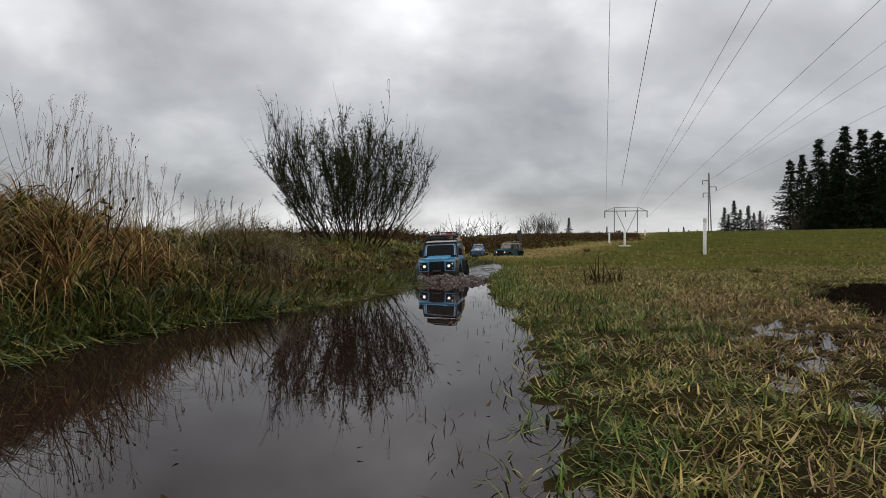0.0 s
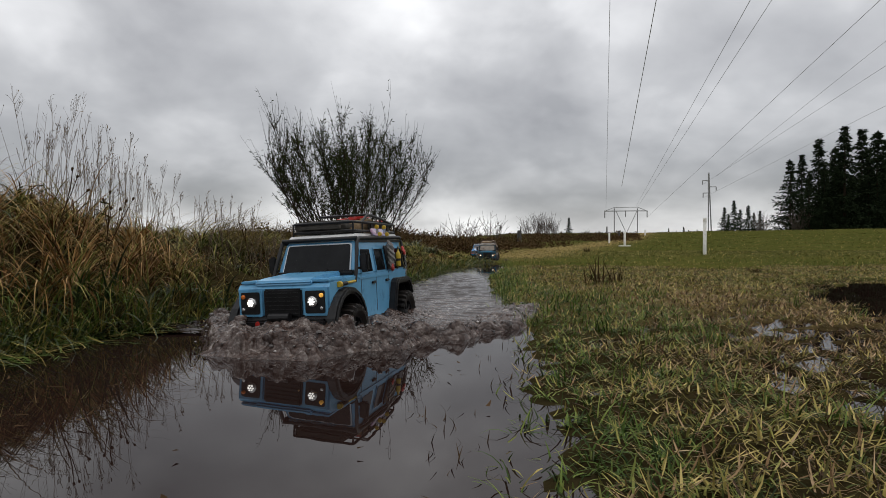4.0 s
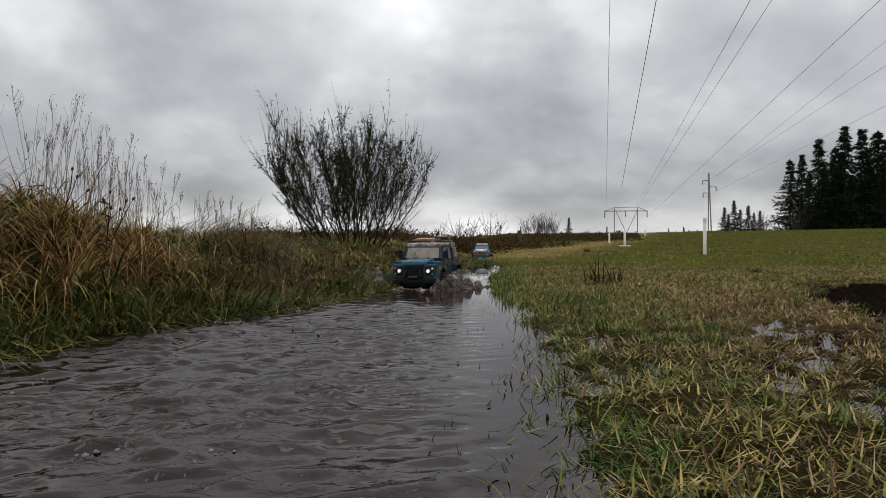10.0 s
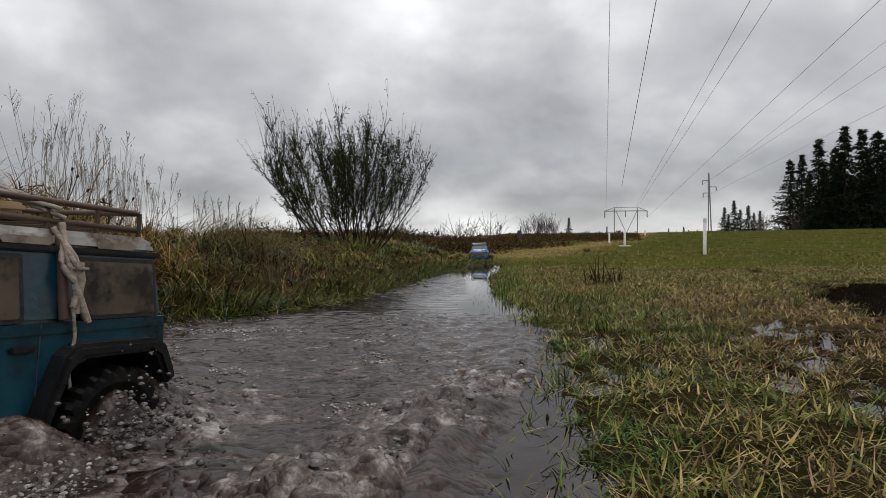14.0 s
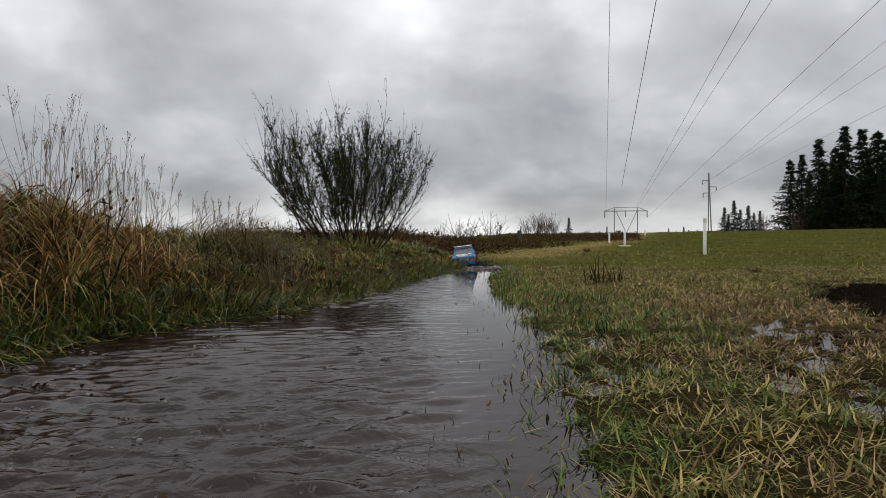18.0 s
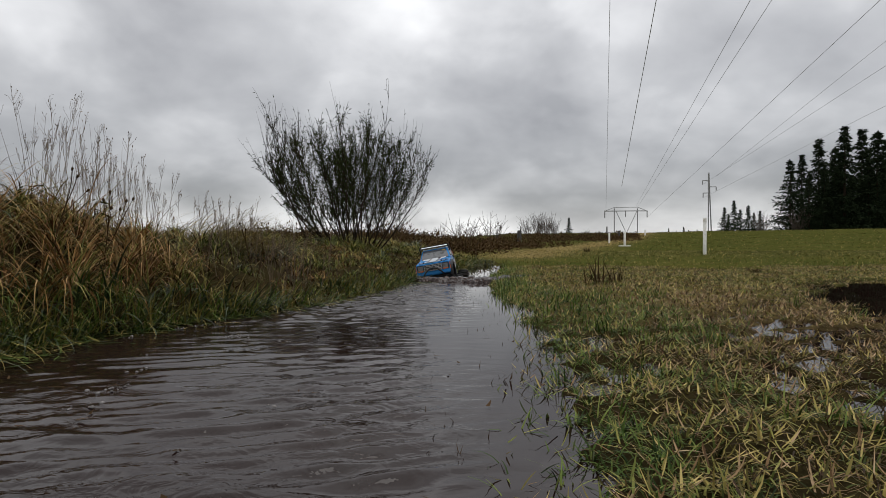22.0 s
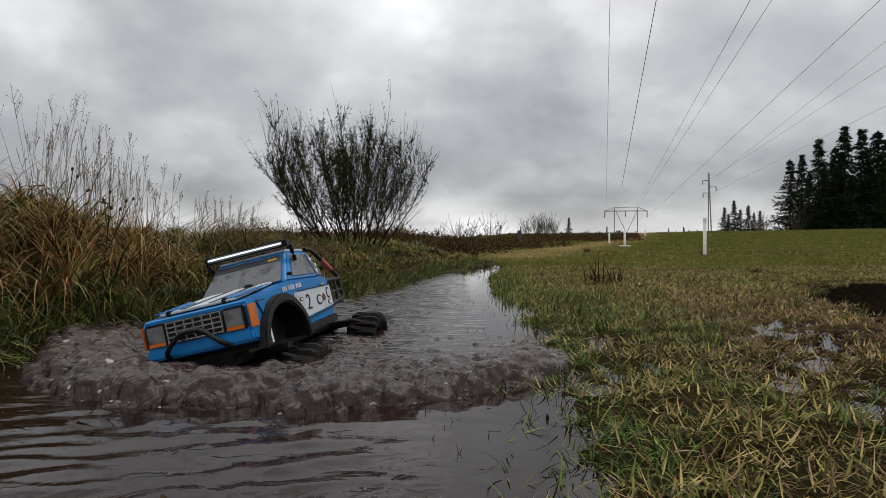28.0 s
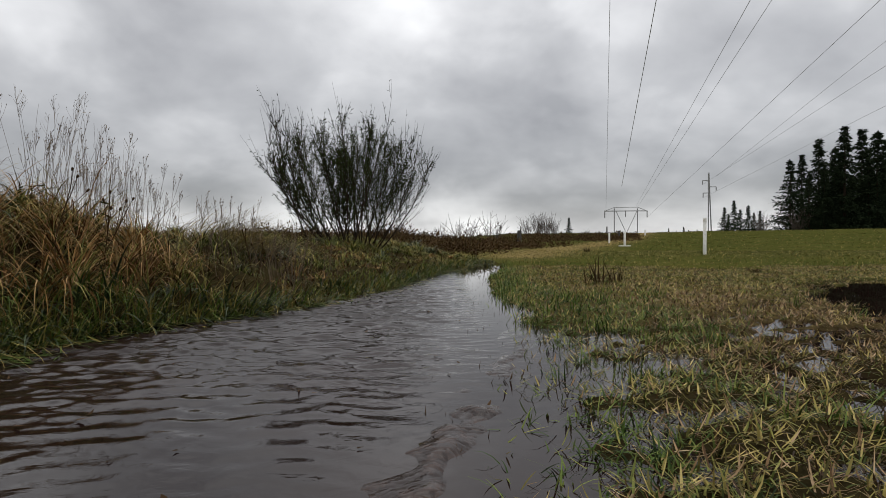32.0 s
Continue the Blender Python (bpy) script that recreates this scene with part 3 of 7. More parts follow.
def build_bank():
    # clump crowns over the whole bank, thinner away from the water
    x, y = scatter(2300, -3.2, 0.75, 0.75, 7.0, lambda x, y: ((shore_left(y) - x > 0.01) & (shore_left(y) - x < 1.9)) * np.exp(-np.maximum(shore_left(y) - x - 0.7, 0)), 1.5)
    d = shore_left(y) - x
    near = (y < 1.95) & (x < -0.80)
    pick = rng.random(len(x)) + 0.22 * wave_noise(x, y, 57, 0.45)
    kind = np.where(near, np.where(d < 0.13, np.where(pick < 0.52, 0, np.where(pick < 0.78, 2, 1)), np.where(pick < 0.72, 3, np.where(pick < 0.90, 2, np.where(pick < 0.97, 0, 1)))),
                    np.where(d < 0.22, np.where(pick < 0.62, 1, np.where(pick < 0.80, 2, 0)), np.where(pick < 0.36, 1, np.where(pick < 0.68, 2, np.where(pick < 0.96, 3, 0)))))
    kind = np.where((y > 3.4) & (rng.random(len(x)) < 0.55), 1, kind)
    tall = np.where(near, 0.15 + 0.06 * smooth01((d - 0.1) / 0.3), np.interp(y, [1.9, 3.0, 4.5, 7], [0.13, 0.13, 0.12, 0.11]) * (0.30 + 0.70 * smooth01((d - 0.1) / 0.8))) * (1 + 0.42 * wave_noise(x, y, 53, 0.22)) * rng.uniform(0.8, 1.15, len(x))
    tall = tall * np.where(d < 0.06, 0.75, 1)
    for k, (name, mat, w, each, lab) in enumerate((("reed_grass_clumps", SEDGE, 0.0088, 30, "dark broad reed-grass clumps hanging over the bank"), ("green_clumps", GREEN, 0.0060, 38, "arching green grass clumps on the bank"),
                                                   ("yellow_clumps", MIXED, 0.0052, 38, "arching yellowed grass clumps on the bank"), ("dry_clumps", STRAW, 0.0050, 44, "arching dry orange-brown grass clumps on the bank"))):
        sel = kind == k
        stuff(name, [clumps(x[sel], y[sel], each, tall[sel], (1.2, 3.0), w)], mat, lab, "grass")
    # a few thin green leaves through the dry clumps
    sel = (kind == 3) | (kind == 2)
    stuff("thin_green_grass", [clumps(x[sel] + 0.02, y[sel], 12, tall[sel] * 0.9, (0.8, 2.4), 0.0034)], GREEN, "thin green leaves growing through the dry grass", "grass")
    # a heap of long dry grass combed flat over the bank
    n = 900
    x, y = rng.normal(-1.02, 0.12, n), rng.normal(2.75, 0.12, n)
    stuff("lodged_hay", [blades(on_ground(x, y, 0.05 + 0.05 * rng.random(n)), rng.uniform(0.16, 0.34, n), rng.uniform(0.003, 0.0055, n), rng.uniform(0.9, 1.4, n), rng.normal(-0.15, 0.35, n), rng.uniform(0.2, 0.9, n), 5)], MIXED, "heap of long dry grass combed flat over the bank", "grass")
    # dead litter in the hollows
    x, y = scatter(52000, -3.4, 0.7, 0.6, 6.0, bank_keep, 1.6)
    k = len(x)
    stuff("bank_litter", [blades(on_ground(x, y, -0.01), rng.uniform(0.04, 0.13, k), 0.0042 * rng.uniform(0.5, 1.3, k) * (0.8 + 0.14 * y), rng.uniform(0.4, 1.5, k), rng.uniform(0, 6.28, k), rng.uniform(0.3, 2.0, k), 3)], DEAD, "dead brown stems and litter on the bank", "grass")


def build_shore_grass():
    """Leaves rooted along the water's edge of the bank that lean out and trail on the water, and pale weed afloat."""
    for name, mat, n, w, lab in (("shore_grass", LUSH, 5200, 0.0040, "green grass leaning out over the water"), ("shore_reed_grass", SEDGE, 1700, 0.0085, "broad dark reed-grass leaves leaning out over the water"),
                                 ("shore_dry_grass", MIXED, 3600, 0.0036, "yellowed grass leaning out over the water")):
        y = 0.70 + 5.2 * rng.random(n) ** 1.5
        d = np.abs(rng.normal(0, 0.09, n)) - 0.02
        x = shore_left(y) - d
        tall = np.interp(y, [1.3, 2.0], [1.0, 0.7]) * (1 + 0.35 * wave_noise(x, y, 53, 0.3))
        stuff(name, [blades(on_ground(x, y, -0.008), rng.uniform(0.05, 0.16, n) * tall, w * rng.uniform(0.5, 1.3, n) * (0.8 + 0.14 * y), rng.uniform(0.1, 1.1, n), rng.normal(-0.6, 0.9, n), rng.uniform(0.4, 2.1, n), 5)], mat, lab, "grass")
    n = 2600
    y = 0.85 + 3.6 * rng.random(n) ** 1.3
    x = shore_left(y) + rng.normal(0.02, 0.05, n)
    ok = wave_noise(x, y, 67, 0.16) > -0.05
    x, y = x[ok], y[ok]
    n = len(x)
    stuff("floating_weed", [blades(np.stack([x, y, rng.uniform(0.001, 0.007, n)], 1), rng.uniform(0.012, 0.075, n), rng.uniform(0.002, 0.0055, n), np.full(n, 1.5), rng.uniform(0, 6.28, n), rng.uniform(-0.15, 0.12, n), 3)], LUSH, "wet green weed and leaves afloat along the bank", "water weed")


build_meadow()
build_bank()
build_shore_grass()


# ---- bush, weeds, heath ----
def tubes(paths, radii, sides=4):
    """Thin tapered tubes along polylines: paths is a list of (k,3) arrays, radii a list of (r0, r1)."""
    vs, fs, off = [], [], 0
    ang = np.arange(sides) / sides * 2 * math.pi
    for p, (r0, r1) in zip(paths, radii):
        k = len(p)
        d = np.gradient(p, axis=0)
        d /= np.linalg.norm(d, axis=1)[:, None] + 1e-9
        ref = np.where(np.abs(d[:, 2:3]) > 0.9, [[1.0, 0, 0]], [[0, 0, 1.0]])
        a = np.cross(d, ref)
        a /= np.linalg.norm(a, axis=1)[:, None] + 1e-9
        b = np.cross(d, a)
        r = np.linspace(r0, r1, k)[:, None, None]
        ring = p[:, None] + r * (a[:, None] * np.cos(ang)[:, None] + b[:, None] * np.sin(ang)[:, None])
        vs.append(ring.reshape(-1, 3))
        i = np.arange(k - 1)[:, None] * sides
        j = np.arange(sides)
        q = np.stack([i + j, i + (j + 1) % sides, i + sides + (j + 1) % sides, i + sides + j], -1).reshape(-1, 4)
        fs.append(q + off)
        off += k * sides
    return np.concatenate(vs), np.concatenate(fs)


def shoot(start, direction, length, n, r, droop=0.0, wander=0.12):
    p, d = [np.array(start, float)], np.array(direction, float)
    d /= np.linalg.norm(d)
    for _ in range(n):
        d = d + r.normal(0, wander, 3) * (1, 1, 0.5)
        d[2] += droop
        d /= np.linalg.norm(d)
        p.append(p[-1] + d * length / n)
    return np.array(p)


def leaf_quads(points, dirs, length, width, r):
    """Narrow pointed leaves as folded rhombs."""
    n = len(points)
    d = dirs + r.normal(0, 0.45, (n, 3))
    d /= np.linalg.norm(d, axis=1)[:, None]
    s = np.cross(d, r.normal(0, 1, (n, 3)))
    s /= np.linalg.norm(s, axis=1)[:, None] + 1e-9
    ln = (length * r.uniform(0.6, 1.3, n))[:, None]
    w = (width * r.uniform(0.7, 1.3, n))[:, None]
    v = np.stack([points, points + d * ln * 0.45 + s * w, points + d * ln, points + d * ln * 0.45 - s * w], 1).reshape(-1, 3)
    return v, np.arange(n * 4).reshape(n, 4)


BUSH_STEMS = []


def build_bush():
    r = np.random.default_rng(11)
    bx, by = -0.84, 5.08
    bush = new("willow_bush")
    bush.location = (bx, by, float(height(bx, by)) - 0.02)
    tagged(bush, "half-bare willow bush with upright stems and narrow leaves on the bank", "bush")
    n = 34
    for i in range(n):
        f = ((i + 0.5) * 0.618 % 1.0) * 2 - 1
        # outer stems leave low and turn up; the crown is highest a little off the middle
        top = np.interp(f, [-1, -0.75, -0.45, -0.1, 0.15, 0.5, 0.8, 1], [0.84, 1.02, 1.20, 1.14, 1.03, 1.06, 0.92, 0.80]) * r.uniform(0.80, 1.05)
        lean = f * (0.92 if f < 0 else 0.66) + r.normal(0, 0.05)
        ln = top * (1 + 0.22 * abs(f))
        st = (f * 0.22 + r.normal(0, 0.06), r.normal(0, 0.10), 0)
        main = shoot(st, (math.sin(lean), r.normal(0, 0.22), math.cos(lean)), ln, 10, r, droop=0.085, wander=0.085)
        paths, radii = [main], [(0.0080, 0.0010)]
        for k in range(2, 10):
            for _ in range(2):
                side = r.choice([-1, 1])
                d = (main[k] - main[k - 1]) / np.linalg.norm(main[k] - main[k - 1])
                bl = ln * r.uniform(0.14, 0.34) * (1.15 - 0.05 * k)
                b = shoot(main[k - 1] + (main[k] - main[k - 1]) * r.random(), d + np.array([side * r.uniform(0.2, 0.75), r.normal(0, 0.45), r.uniform(-0.1, 0.25)]), bl, 5, r, droop=0.10, wander=0.1)
                paths.append(b)
                radii.append((0.0026, 0.0008))
                # broom-like shoots that all turn up
                for _ in range(3):
                    q = r.integers(1, 6)
                    d2 = (b[q] - b[q - 1]) / np.linalg.norm(b[q] - b[q - 1])
                    paths.append(shoot(b[q], d2 + r.normal(0, 0.28, 3) + np.array([0, 0, 0.35]), bl * r.uniform(0.35, 0.8), 4, r, droop=0.09, wander=0.07))
                    radii.append((0.0016, 0.0007))
        for _ in range(8):
            k = r.integers(5, 10)
            d = (main[k] - main[k - 1]) / np.linalg.norm(main[k] - main[k - 1])
            paths.append(shoot(main[k], d + np.array([r.normal(0, 0.25), r.normal(0, 0.25), 0.35]), ln * r.uniform(0.14, 0.30), 5, r, droop=0.06, wander=0.05))
            radii.append((0.0016, 0.0006))
        v, fq = tubes(paths, radii, 3)
        stem = from_arrays("stem", v, fq, [BARK], bush)
        pts, dirs = [], []
        for p in paths[1:]:
            m = max(2, int(r.poisson(22)))
            t = r.uniform(0.1, 1, m) * (len(p) - 1)
            a = np.minimum(t.astype(int), len(p) - 2)
            pts.append(p[a] + (p[a + 1] - p[a]) * (t - a)[:, None])
            dirs.append(p[a + 1] - p[a])
        pts, dirs = np.concatenate(pts), np.concatenate(dirs)
        dirs /= np.linalg.norm(dirs, axis=1)[:, None]
        core = np.hypot((pts[:, 0] + 0.03) / 0.62, (pts[:, 2] - 0.62) / 0.46) 
        keep = r.random(len(pts)) < np.interp(core, [0.3, 0.8, 1.15, 1.5], [0.62, 0.50, 0.18, 0.06]) * np.interp(pts[:, 2], [0.1, 0.3], [0.05, 1])
        dirs[:, 2] -= 0.5
        lv, lf = leaf_quads(pts[keep], dirs[keep], 0.034, 0.0031, r)
        tagged(from_arrays("leaves", lv, lf, [WILLOW], stem), kind="stuff")
        BUSH_STEMS.append((stem, f))
    return bush


willow = build_bush()


def build_tall_grass():
    """Separate tall dry stalks with seed heads that stand against the sky."""
    r = np.random.default_rng(17)
    made = []
    for c in range(30):
        x = -1.45 + 0.95 * (c / 29) + r.normal(0, 0.03)
        y = r.uniform(1.45, 2.1) + 0.5 * (c / 29)
        tall = np.interp(c, [0, 4, 10, 14, 22, 29], [0.34, 0.42, 0.40, 0.30, 0.28, 0.20])
        ob = new("tall_grass")
        ob.location = (x, y, float(height(x, y)) - 0.01)
        tagged(ob, "tall dry grass stalks with thin seed heads", "grass", group="tall grass on the bank")
        paths, radii, seeds = [], [], []
        for _ in range(10):
            ln = tall * r.uniform(0.50, 1.10)
            p = shoot((r.normal(0, 0.04), r.normal(0, 0.05), 0), (r.normal(0.02, 0.13), r.normal(0, 0.13), 1), ln, 7, r, droop=-0.003, wander=0.022)
            paths.append(p)
            radii.append((0.0009, 0.0004))
            if r.random() < 0.7:
                for k in range(int(r.integers(5, 14))):
                    t = r.uniform(5.2, 7)
                    a = min(int(t), 6)
                    q = p[a] + (p[a + 1] - p[a]) * (t - a)
                    e = shoot(q, (r.normal(0.1, 0.25), r.normal(0, 0.25), 0.9), ln * 0.05 * (7.6 - t), 2, r, wander=0.05)
                    paths.append(e)
                    radii.append((0.0005, 0.0003))
                    seeds.append(e[-1])
        v, f = tubes(paths, radii, 3)
        tagged(from_arrays("stalks", v, f, [STALK], ob), kind="stuff")
        if seeds:
            s = np.array(seeds)
            lv, lf = leaf_quads(s, np.tile([[0.2, 0, 1.0]], (len(s), 1)), 0.011, 0.0012, r)
            tagged(from_arrays("seed_heads", lv, lf, [STALK], ob), kind="stuff")
        made.append(ob)
    return made


TALL = build_tall_grass()


def build_weed(x, y, tall, n_leaves, leaf_len, label, material=LEAF, seed=1):
    r = np.random.default_rng(seed)
    ob = new("weed")
    ob.location = (x, y, float(height(x, y)) - 0.01)
    tagged(ob, label, "weed", group="weeds on the bank")
    main = shoot((0, 0, 0), (r.normal(0, 0.25), r.normal(0, 0.2), 1), tall, 8, r, wander=0.1)
    paths, radii, tips = [main], [(0.0026, 0.0010)], []
    for k in range(n_leaves):
        t = r.uniform(2.5, 8)
        a = min(int(t), 7)
        q = main[a] + (main[a + 1] - main[a]) * (t - a)
        b = shoot(q, (r.normal(0, 1), r.normal(0, 1), r.uniform(-0.2, 0.9)), tall * r.uniform(0.10, 0.24), 3, r, droop=-0.1)
        paths.append(b)
        radii.append((0.0013, 0.0007))
        tips.append((b[-1], b[-1] - b[-2]))
    v, f = tubes(paths, radii, 4)
    stem = from_arrays("stem", v, f, [DEAD], ob)
    for p, d in tips:
        d = d / (np.linalg.norm(d) + 1e-9)
        d[2] -= r.uniform(0.3, 1.2)
        d /= np.linalg.norm(d)
        s = np.cross(d, r.normal(0, 1, 3))
        s /= np.linalg.norm(s)
        nrm = np.cross(d, s)
        ln, w = leaf_len * r.uniform(0.6, 1.3), leaf_len * r.uniform(0.10, 0.24)
        rows = [(0, 0.15), (0.25, 0.9), (0.55, 1.0), (0.8, 0.6), (1.0, 0.05)]
        lv = []
        for t, k in rows:
            c = p + d * ln * t - nrm * ln * 0.35 * t * t
            lv += [c - s * w * k + nrm * w * 0.35 * k, c, c + s * w * k + nrm * w * 0.35 * k]
        lf = [[i * 3 + j, i * 3 + j + 1, i * 3 + j + 4, i * 3 + j + 3] for i in range(4) for j in range(2)]
        from_arrays("leaf", lv, lf, [material], ob, smooth=True)
    return ob


build_weed(-1.18, 1.62, 0.15, 5, 0.024, "dark dock plant with a few drooping leaves on the bank", seed=3)
build_weed(-1.02, 1.66, 0.12, 8, 0.030, "dark weed with hanging leaves on the bank", seed=4)
build_weed(-1.30, 1.55, 0.15, 3, 0.026, "bare dead weed stem on the bank", DEAD, seed=5)
build_weed(-0.86, 2.05, 0.13, 8, 0.024, "dark weed with hanging leaves on the bank", seed=6)
build_weed(-0.78, 2.12, 0.12, 8, 0.024, "dark weed with hanging leaves on the bank", seed=7)
build_weed(-1.46, 1.70, 0.15, 3, 0.024, "bare dead weed stem on the bank", DEAD, seed=8)
build_weed(-0.66, 2.45, 0.13, 7, 0.022, "dark weed with hanging leaves on the bank", seed=9)
build_weed(-0.98, 1.50, 0.10, 12, 0.040, "drooping dark leaves of a bramble on the bank", seed=10)
build_weed(-1.12, 1.42, 0.09, 12, 0.040, "drooping dark leaves of a bramble on the bank", seed=12)


def build_burnet(x, y, tall, lean, head, seed):
    """A bare dark stem with oval seed heads."""
    r = np.random.default_rng(seed)
    ob = new("seed_stem")
    ob.location = (x, y, float(height(x, y)) - 0.01)
    tagged(ob, "dead dark stem with oval brown seed heads", "weed", group="seed stems")
    main = shoot((0, 0, 0), (lean, r.normal(0, 0.1), 1), tall, 9, r, wander=0.06)
    tips = [main]
    for k in (5, 6):
        d = main[k] - main[k - 1]
        tips.append(shoot(main[k], d / np.linalg.norm(d) + r.normal(0, 0.35, 3), tall * r.uniform(0.22, 0.36), 4, r, wander=0.06))
    v, f = tubes(tips, [(0.0016, 0.0010)] + [(0.0011, 0.0008)] * 2, 5)
    from_arrays("stem", v, f, [DEAD], ob)
    for p in tips:
        d = (p[-1] - p[-2]) / np.linalg.norm(p[-1] - p[-2])
        ts = np.linspace(0, 1, 7)
        ax = np.cross(d, (0.3, 1, 0.1))
        ax /= np.linalg.norm(ax)
        bx = np.cross(d, ax)
        ang = np.arange(8) / 8 * 6.283
        rad = head * 0.26 * np.sqrt(np.clip(1 - (2 * ts - 1) ** 2, 0.002, 1))
        ring = p[-1] + d * (ts * head)[:, None, None] + rad[:, None, None] * (ax * np.cos(ang)[:, None] + bx * np.sin(ang)[:, None]) * (1 + 0.12 * r.normal(0, 1, (7, 8, 1)))
        q = [[i * 8 + j, i * 8 + (j + 1) % 8, (i + 1) * 8 + (j + 1) % 8, (i + 1) * 8 + j] for i in range(6) for j in range(8)]
        from_arrays("seed_head", ring.reshape(-1, 3), q, [DEAD], ob, smooth=True)


build_burnet(-0.93, 1.36, 0.25, -0.05, 0.011, 31)
build_burnet(-0.84, 1.38, 0.25, 0.20, 0.011, 32)
build_burnet(-1.02, 1.30, 0.22, -0.35, 0.011, 33)
build_burnet(-0.88, 1.42, 0.22, 0.45, 0.011, 34)
build_burnet(-0.62, 1.80, 0.20, 0.25, 0.011, 35)
build_burnet(-0.70, 2.10, 0.21, -0.2, 0.011, 36)


def build_rush_tufts():
    """Dark dead rush tufts out in the meadow."""
    r = np.random.default_rng(23)
    for x, y, n, tall in ((0.72, 2.62, 44, 0.135), (0.82, 2.66, 20, 0.08), (1.95, 3.55, 46, 0.055), (3.05, 12.0, 60, 0.16), (1.15, 2.60, 18, 0.05)):
        ob = new("rush_tuft")
        ob.location = (x, y, float(height(x, y)) - 0.005)
        tagged(ob, "dark dead rush tuft standing in the meadow", "plant", group="rush tufts")
        w = 0.20 * tall
        b = np.stack([r.normal(0, w, n), r.normal(0, w, n), np.zeros(n)], 1)
        a = np.arctan2(b[:, 1], b[:, 0])
        v, f = blades(b, r.uniform(0.4, 1.05, n) * tall, np.full(n, 0.0035 + tall * 0.01), r.uniform(0, 0.75, n), a + r.normal(0, 0.8, n), r.uniform(-0.4, 1.2, n))
        tagged(from_arrays("blades", v, f, [DEAD], ob), kind="stuff")


build_rush_tufts()


def build_shallows():
    """Sparse grass shoots that stick out of the water along the meadow's edge."""
    r = np.random.default_rng(29)
    pts = []
    for _ in range(150):
        y = r.uniform(0.45, 3.0)
        x = float(shore_right(y)) - abs(r.normal(0.03, 0.06))
        for _ in range(int(r.integers(1, 5))):
            pts.append((x + r.normal(0, 0.008), y + r.normal(0, 0.01), -0.01))
    b = np.array(pts)
    n = len(b)
    v, f = blades(b, r.uniform(0.014, 0.027, n), np.full(n, 0.0015), r.uniform(0, 0.6, n), r.uniform(0, 6.28, n), r.uniform(0, 1.6, n))
    tagged(from_arrays("drowned_shoots", v, f, [DEAD]), "dark grass shoots sticking out of the flood water", "grass", kind="stuff")
    # pale flattened leaves floating along the far bank
    m = 420
    y = r.uniform(0.9, 3.2, m)
    x = shore_left(y) + r.normal(0.02, 0.035, m)
    v, f = blades(np.stack([x, y, np.full(m, 0.003)], 1), r.uniform(0.03, 0.09, m), r.uniform(0.003, 0.006, m), np.full(m, 1.5), r.uniform(0, 6.28, m), r.uniform(-0.1, 0.1, m))
    tagged(from_arrays("floating_leaves", v, f, [MIXED]), "wet flattened grass leaves floating along the bank", "grass", kind="stuff")


build_shallows()


def build_heath():
    """Brown heath and bramble scrub behind the pond."""
    r = np.random.default_rng(37)
    for c in range(190):
        t = (c * 0.618) % 1.0
        y = 8.5 + 24 * r.random() ** 1.3
        lo, hi = -0.36 * y, -0.02 * y + np.interp(y, [8, 13, 20, 33], [0.5, 1.3, 3.6, 7.6])
        x = lo + (hi - lo) * t
        if c >= 150:
            y = 40 + 16 * t
            x = y * (0.10 + 0.235 * ((c - 150) / 39) ** 0.8)
        tall = r.uniform(0.24, 0.46) * np.interp(y, [8, 16, 33, 60], [0.70, 0.80, 0.85, 0.9])
        wid = r.uniform(0.30, 0.55) * np.interp(y, [8, 33], [1.3, 3.0])
        ob = new("heath_shrub")
        ob.location = (x, y, float(height(x, y)))
        tagged(ob, "low brown heath shrub with dead twigs", "shrub", group="heath behind the pond")
        n = 260
        d = r.normal(0, 1, (n, 3))
        d[:, 2] = np.abs(d[:, 2])
        d /= np.linalg.norm(d, axis=1)[:, None]
        rad = r.uniform(0.35, 1.0, n) ** 0.6
        p = d * np.array([wid, wid, tall]) * rad[:, None] * (1 + 0.25 * np.sin(d[:, :1] * 7 + c))
        lv, lf = leaf_quads(p, d, 0.055 * (y / 9) ** 0.6, 0.012 * (y / 9) ** 0.6, r)
        paths = [shoot((r.normal(0, wid * 0.4), r.normal(0, wid * 0.4), 0), (r.normal(0, 0.4), r.normal(0, 0.4), 1), tall * r.uniform(0.8, 1.35), 4, r) for _ in range(10)]
        tv, tf = tubes(paths, [(0.006, 0.002)] * 10, 3)
        v, f = join_arrays([(lv, lf), (tv, tf)])
        tagged(from_arrays("foliage", v, f, [HEATH, DEAD], ob, index=[0] * len(lf) + [1] * len(tf)), kind="stuff")


build_heath()


def build_debris():
    """Dark leaf scraps and bits of twig that float on the pond."""
    r = np.random.default_rng(83)
    n = 70
    y = 0.42 + 2.2 * r.random(n) ** 1.6
    x = shore_left(y) + (shore_right(y) - shore_left(y)) * r.random(n)
    v, f = blades(np.stack([x, y, np.full(n, 0.0065)], 1), r.uniform(0.006, 0.022, n), r.uniform(0.002, 0.006, n), np.full(n, 1.45), r.uniform(0, 6.28, n), r.uniform(-0.2, 0.2, n), 4)
    tagged(from_arrays("floating_scraps", v, f, [DEAD]), "dark leaf scraps and twigs floating on the brown water", "debris", kind="stuff")


build_debris()


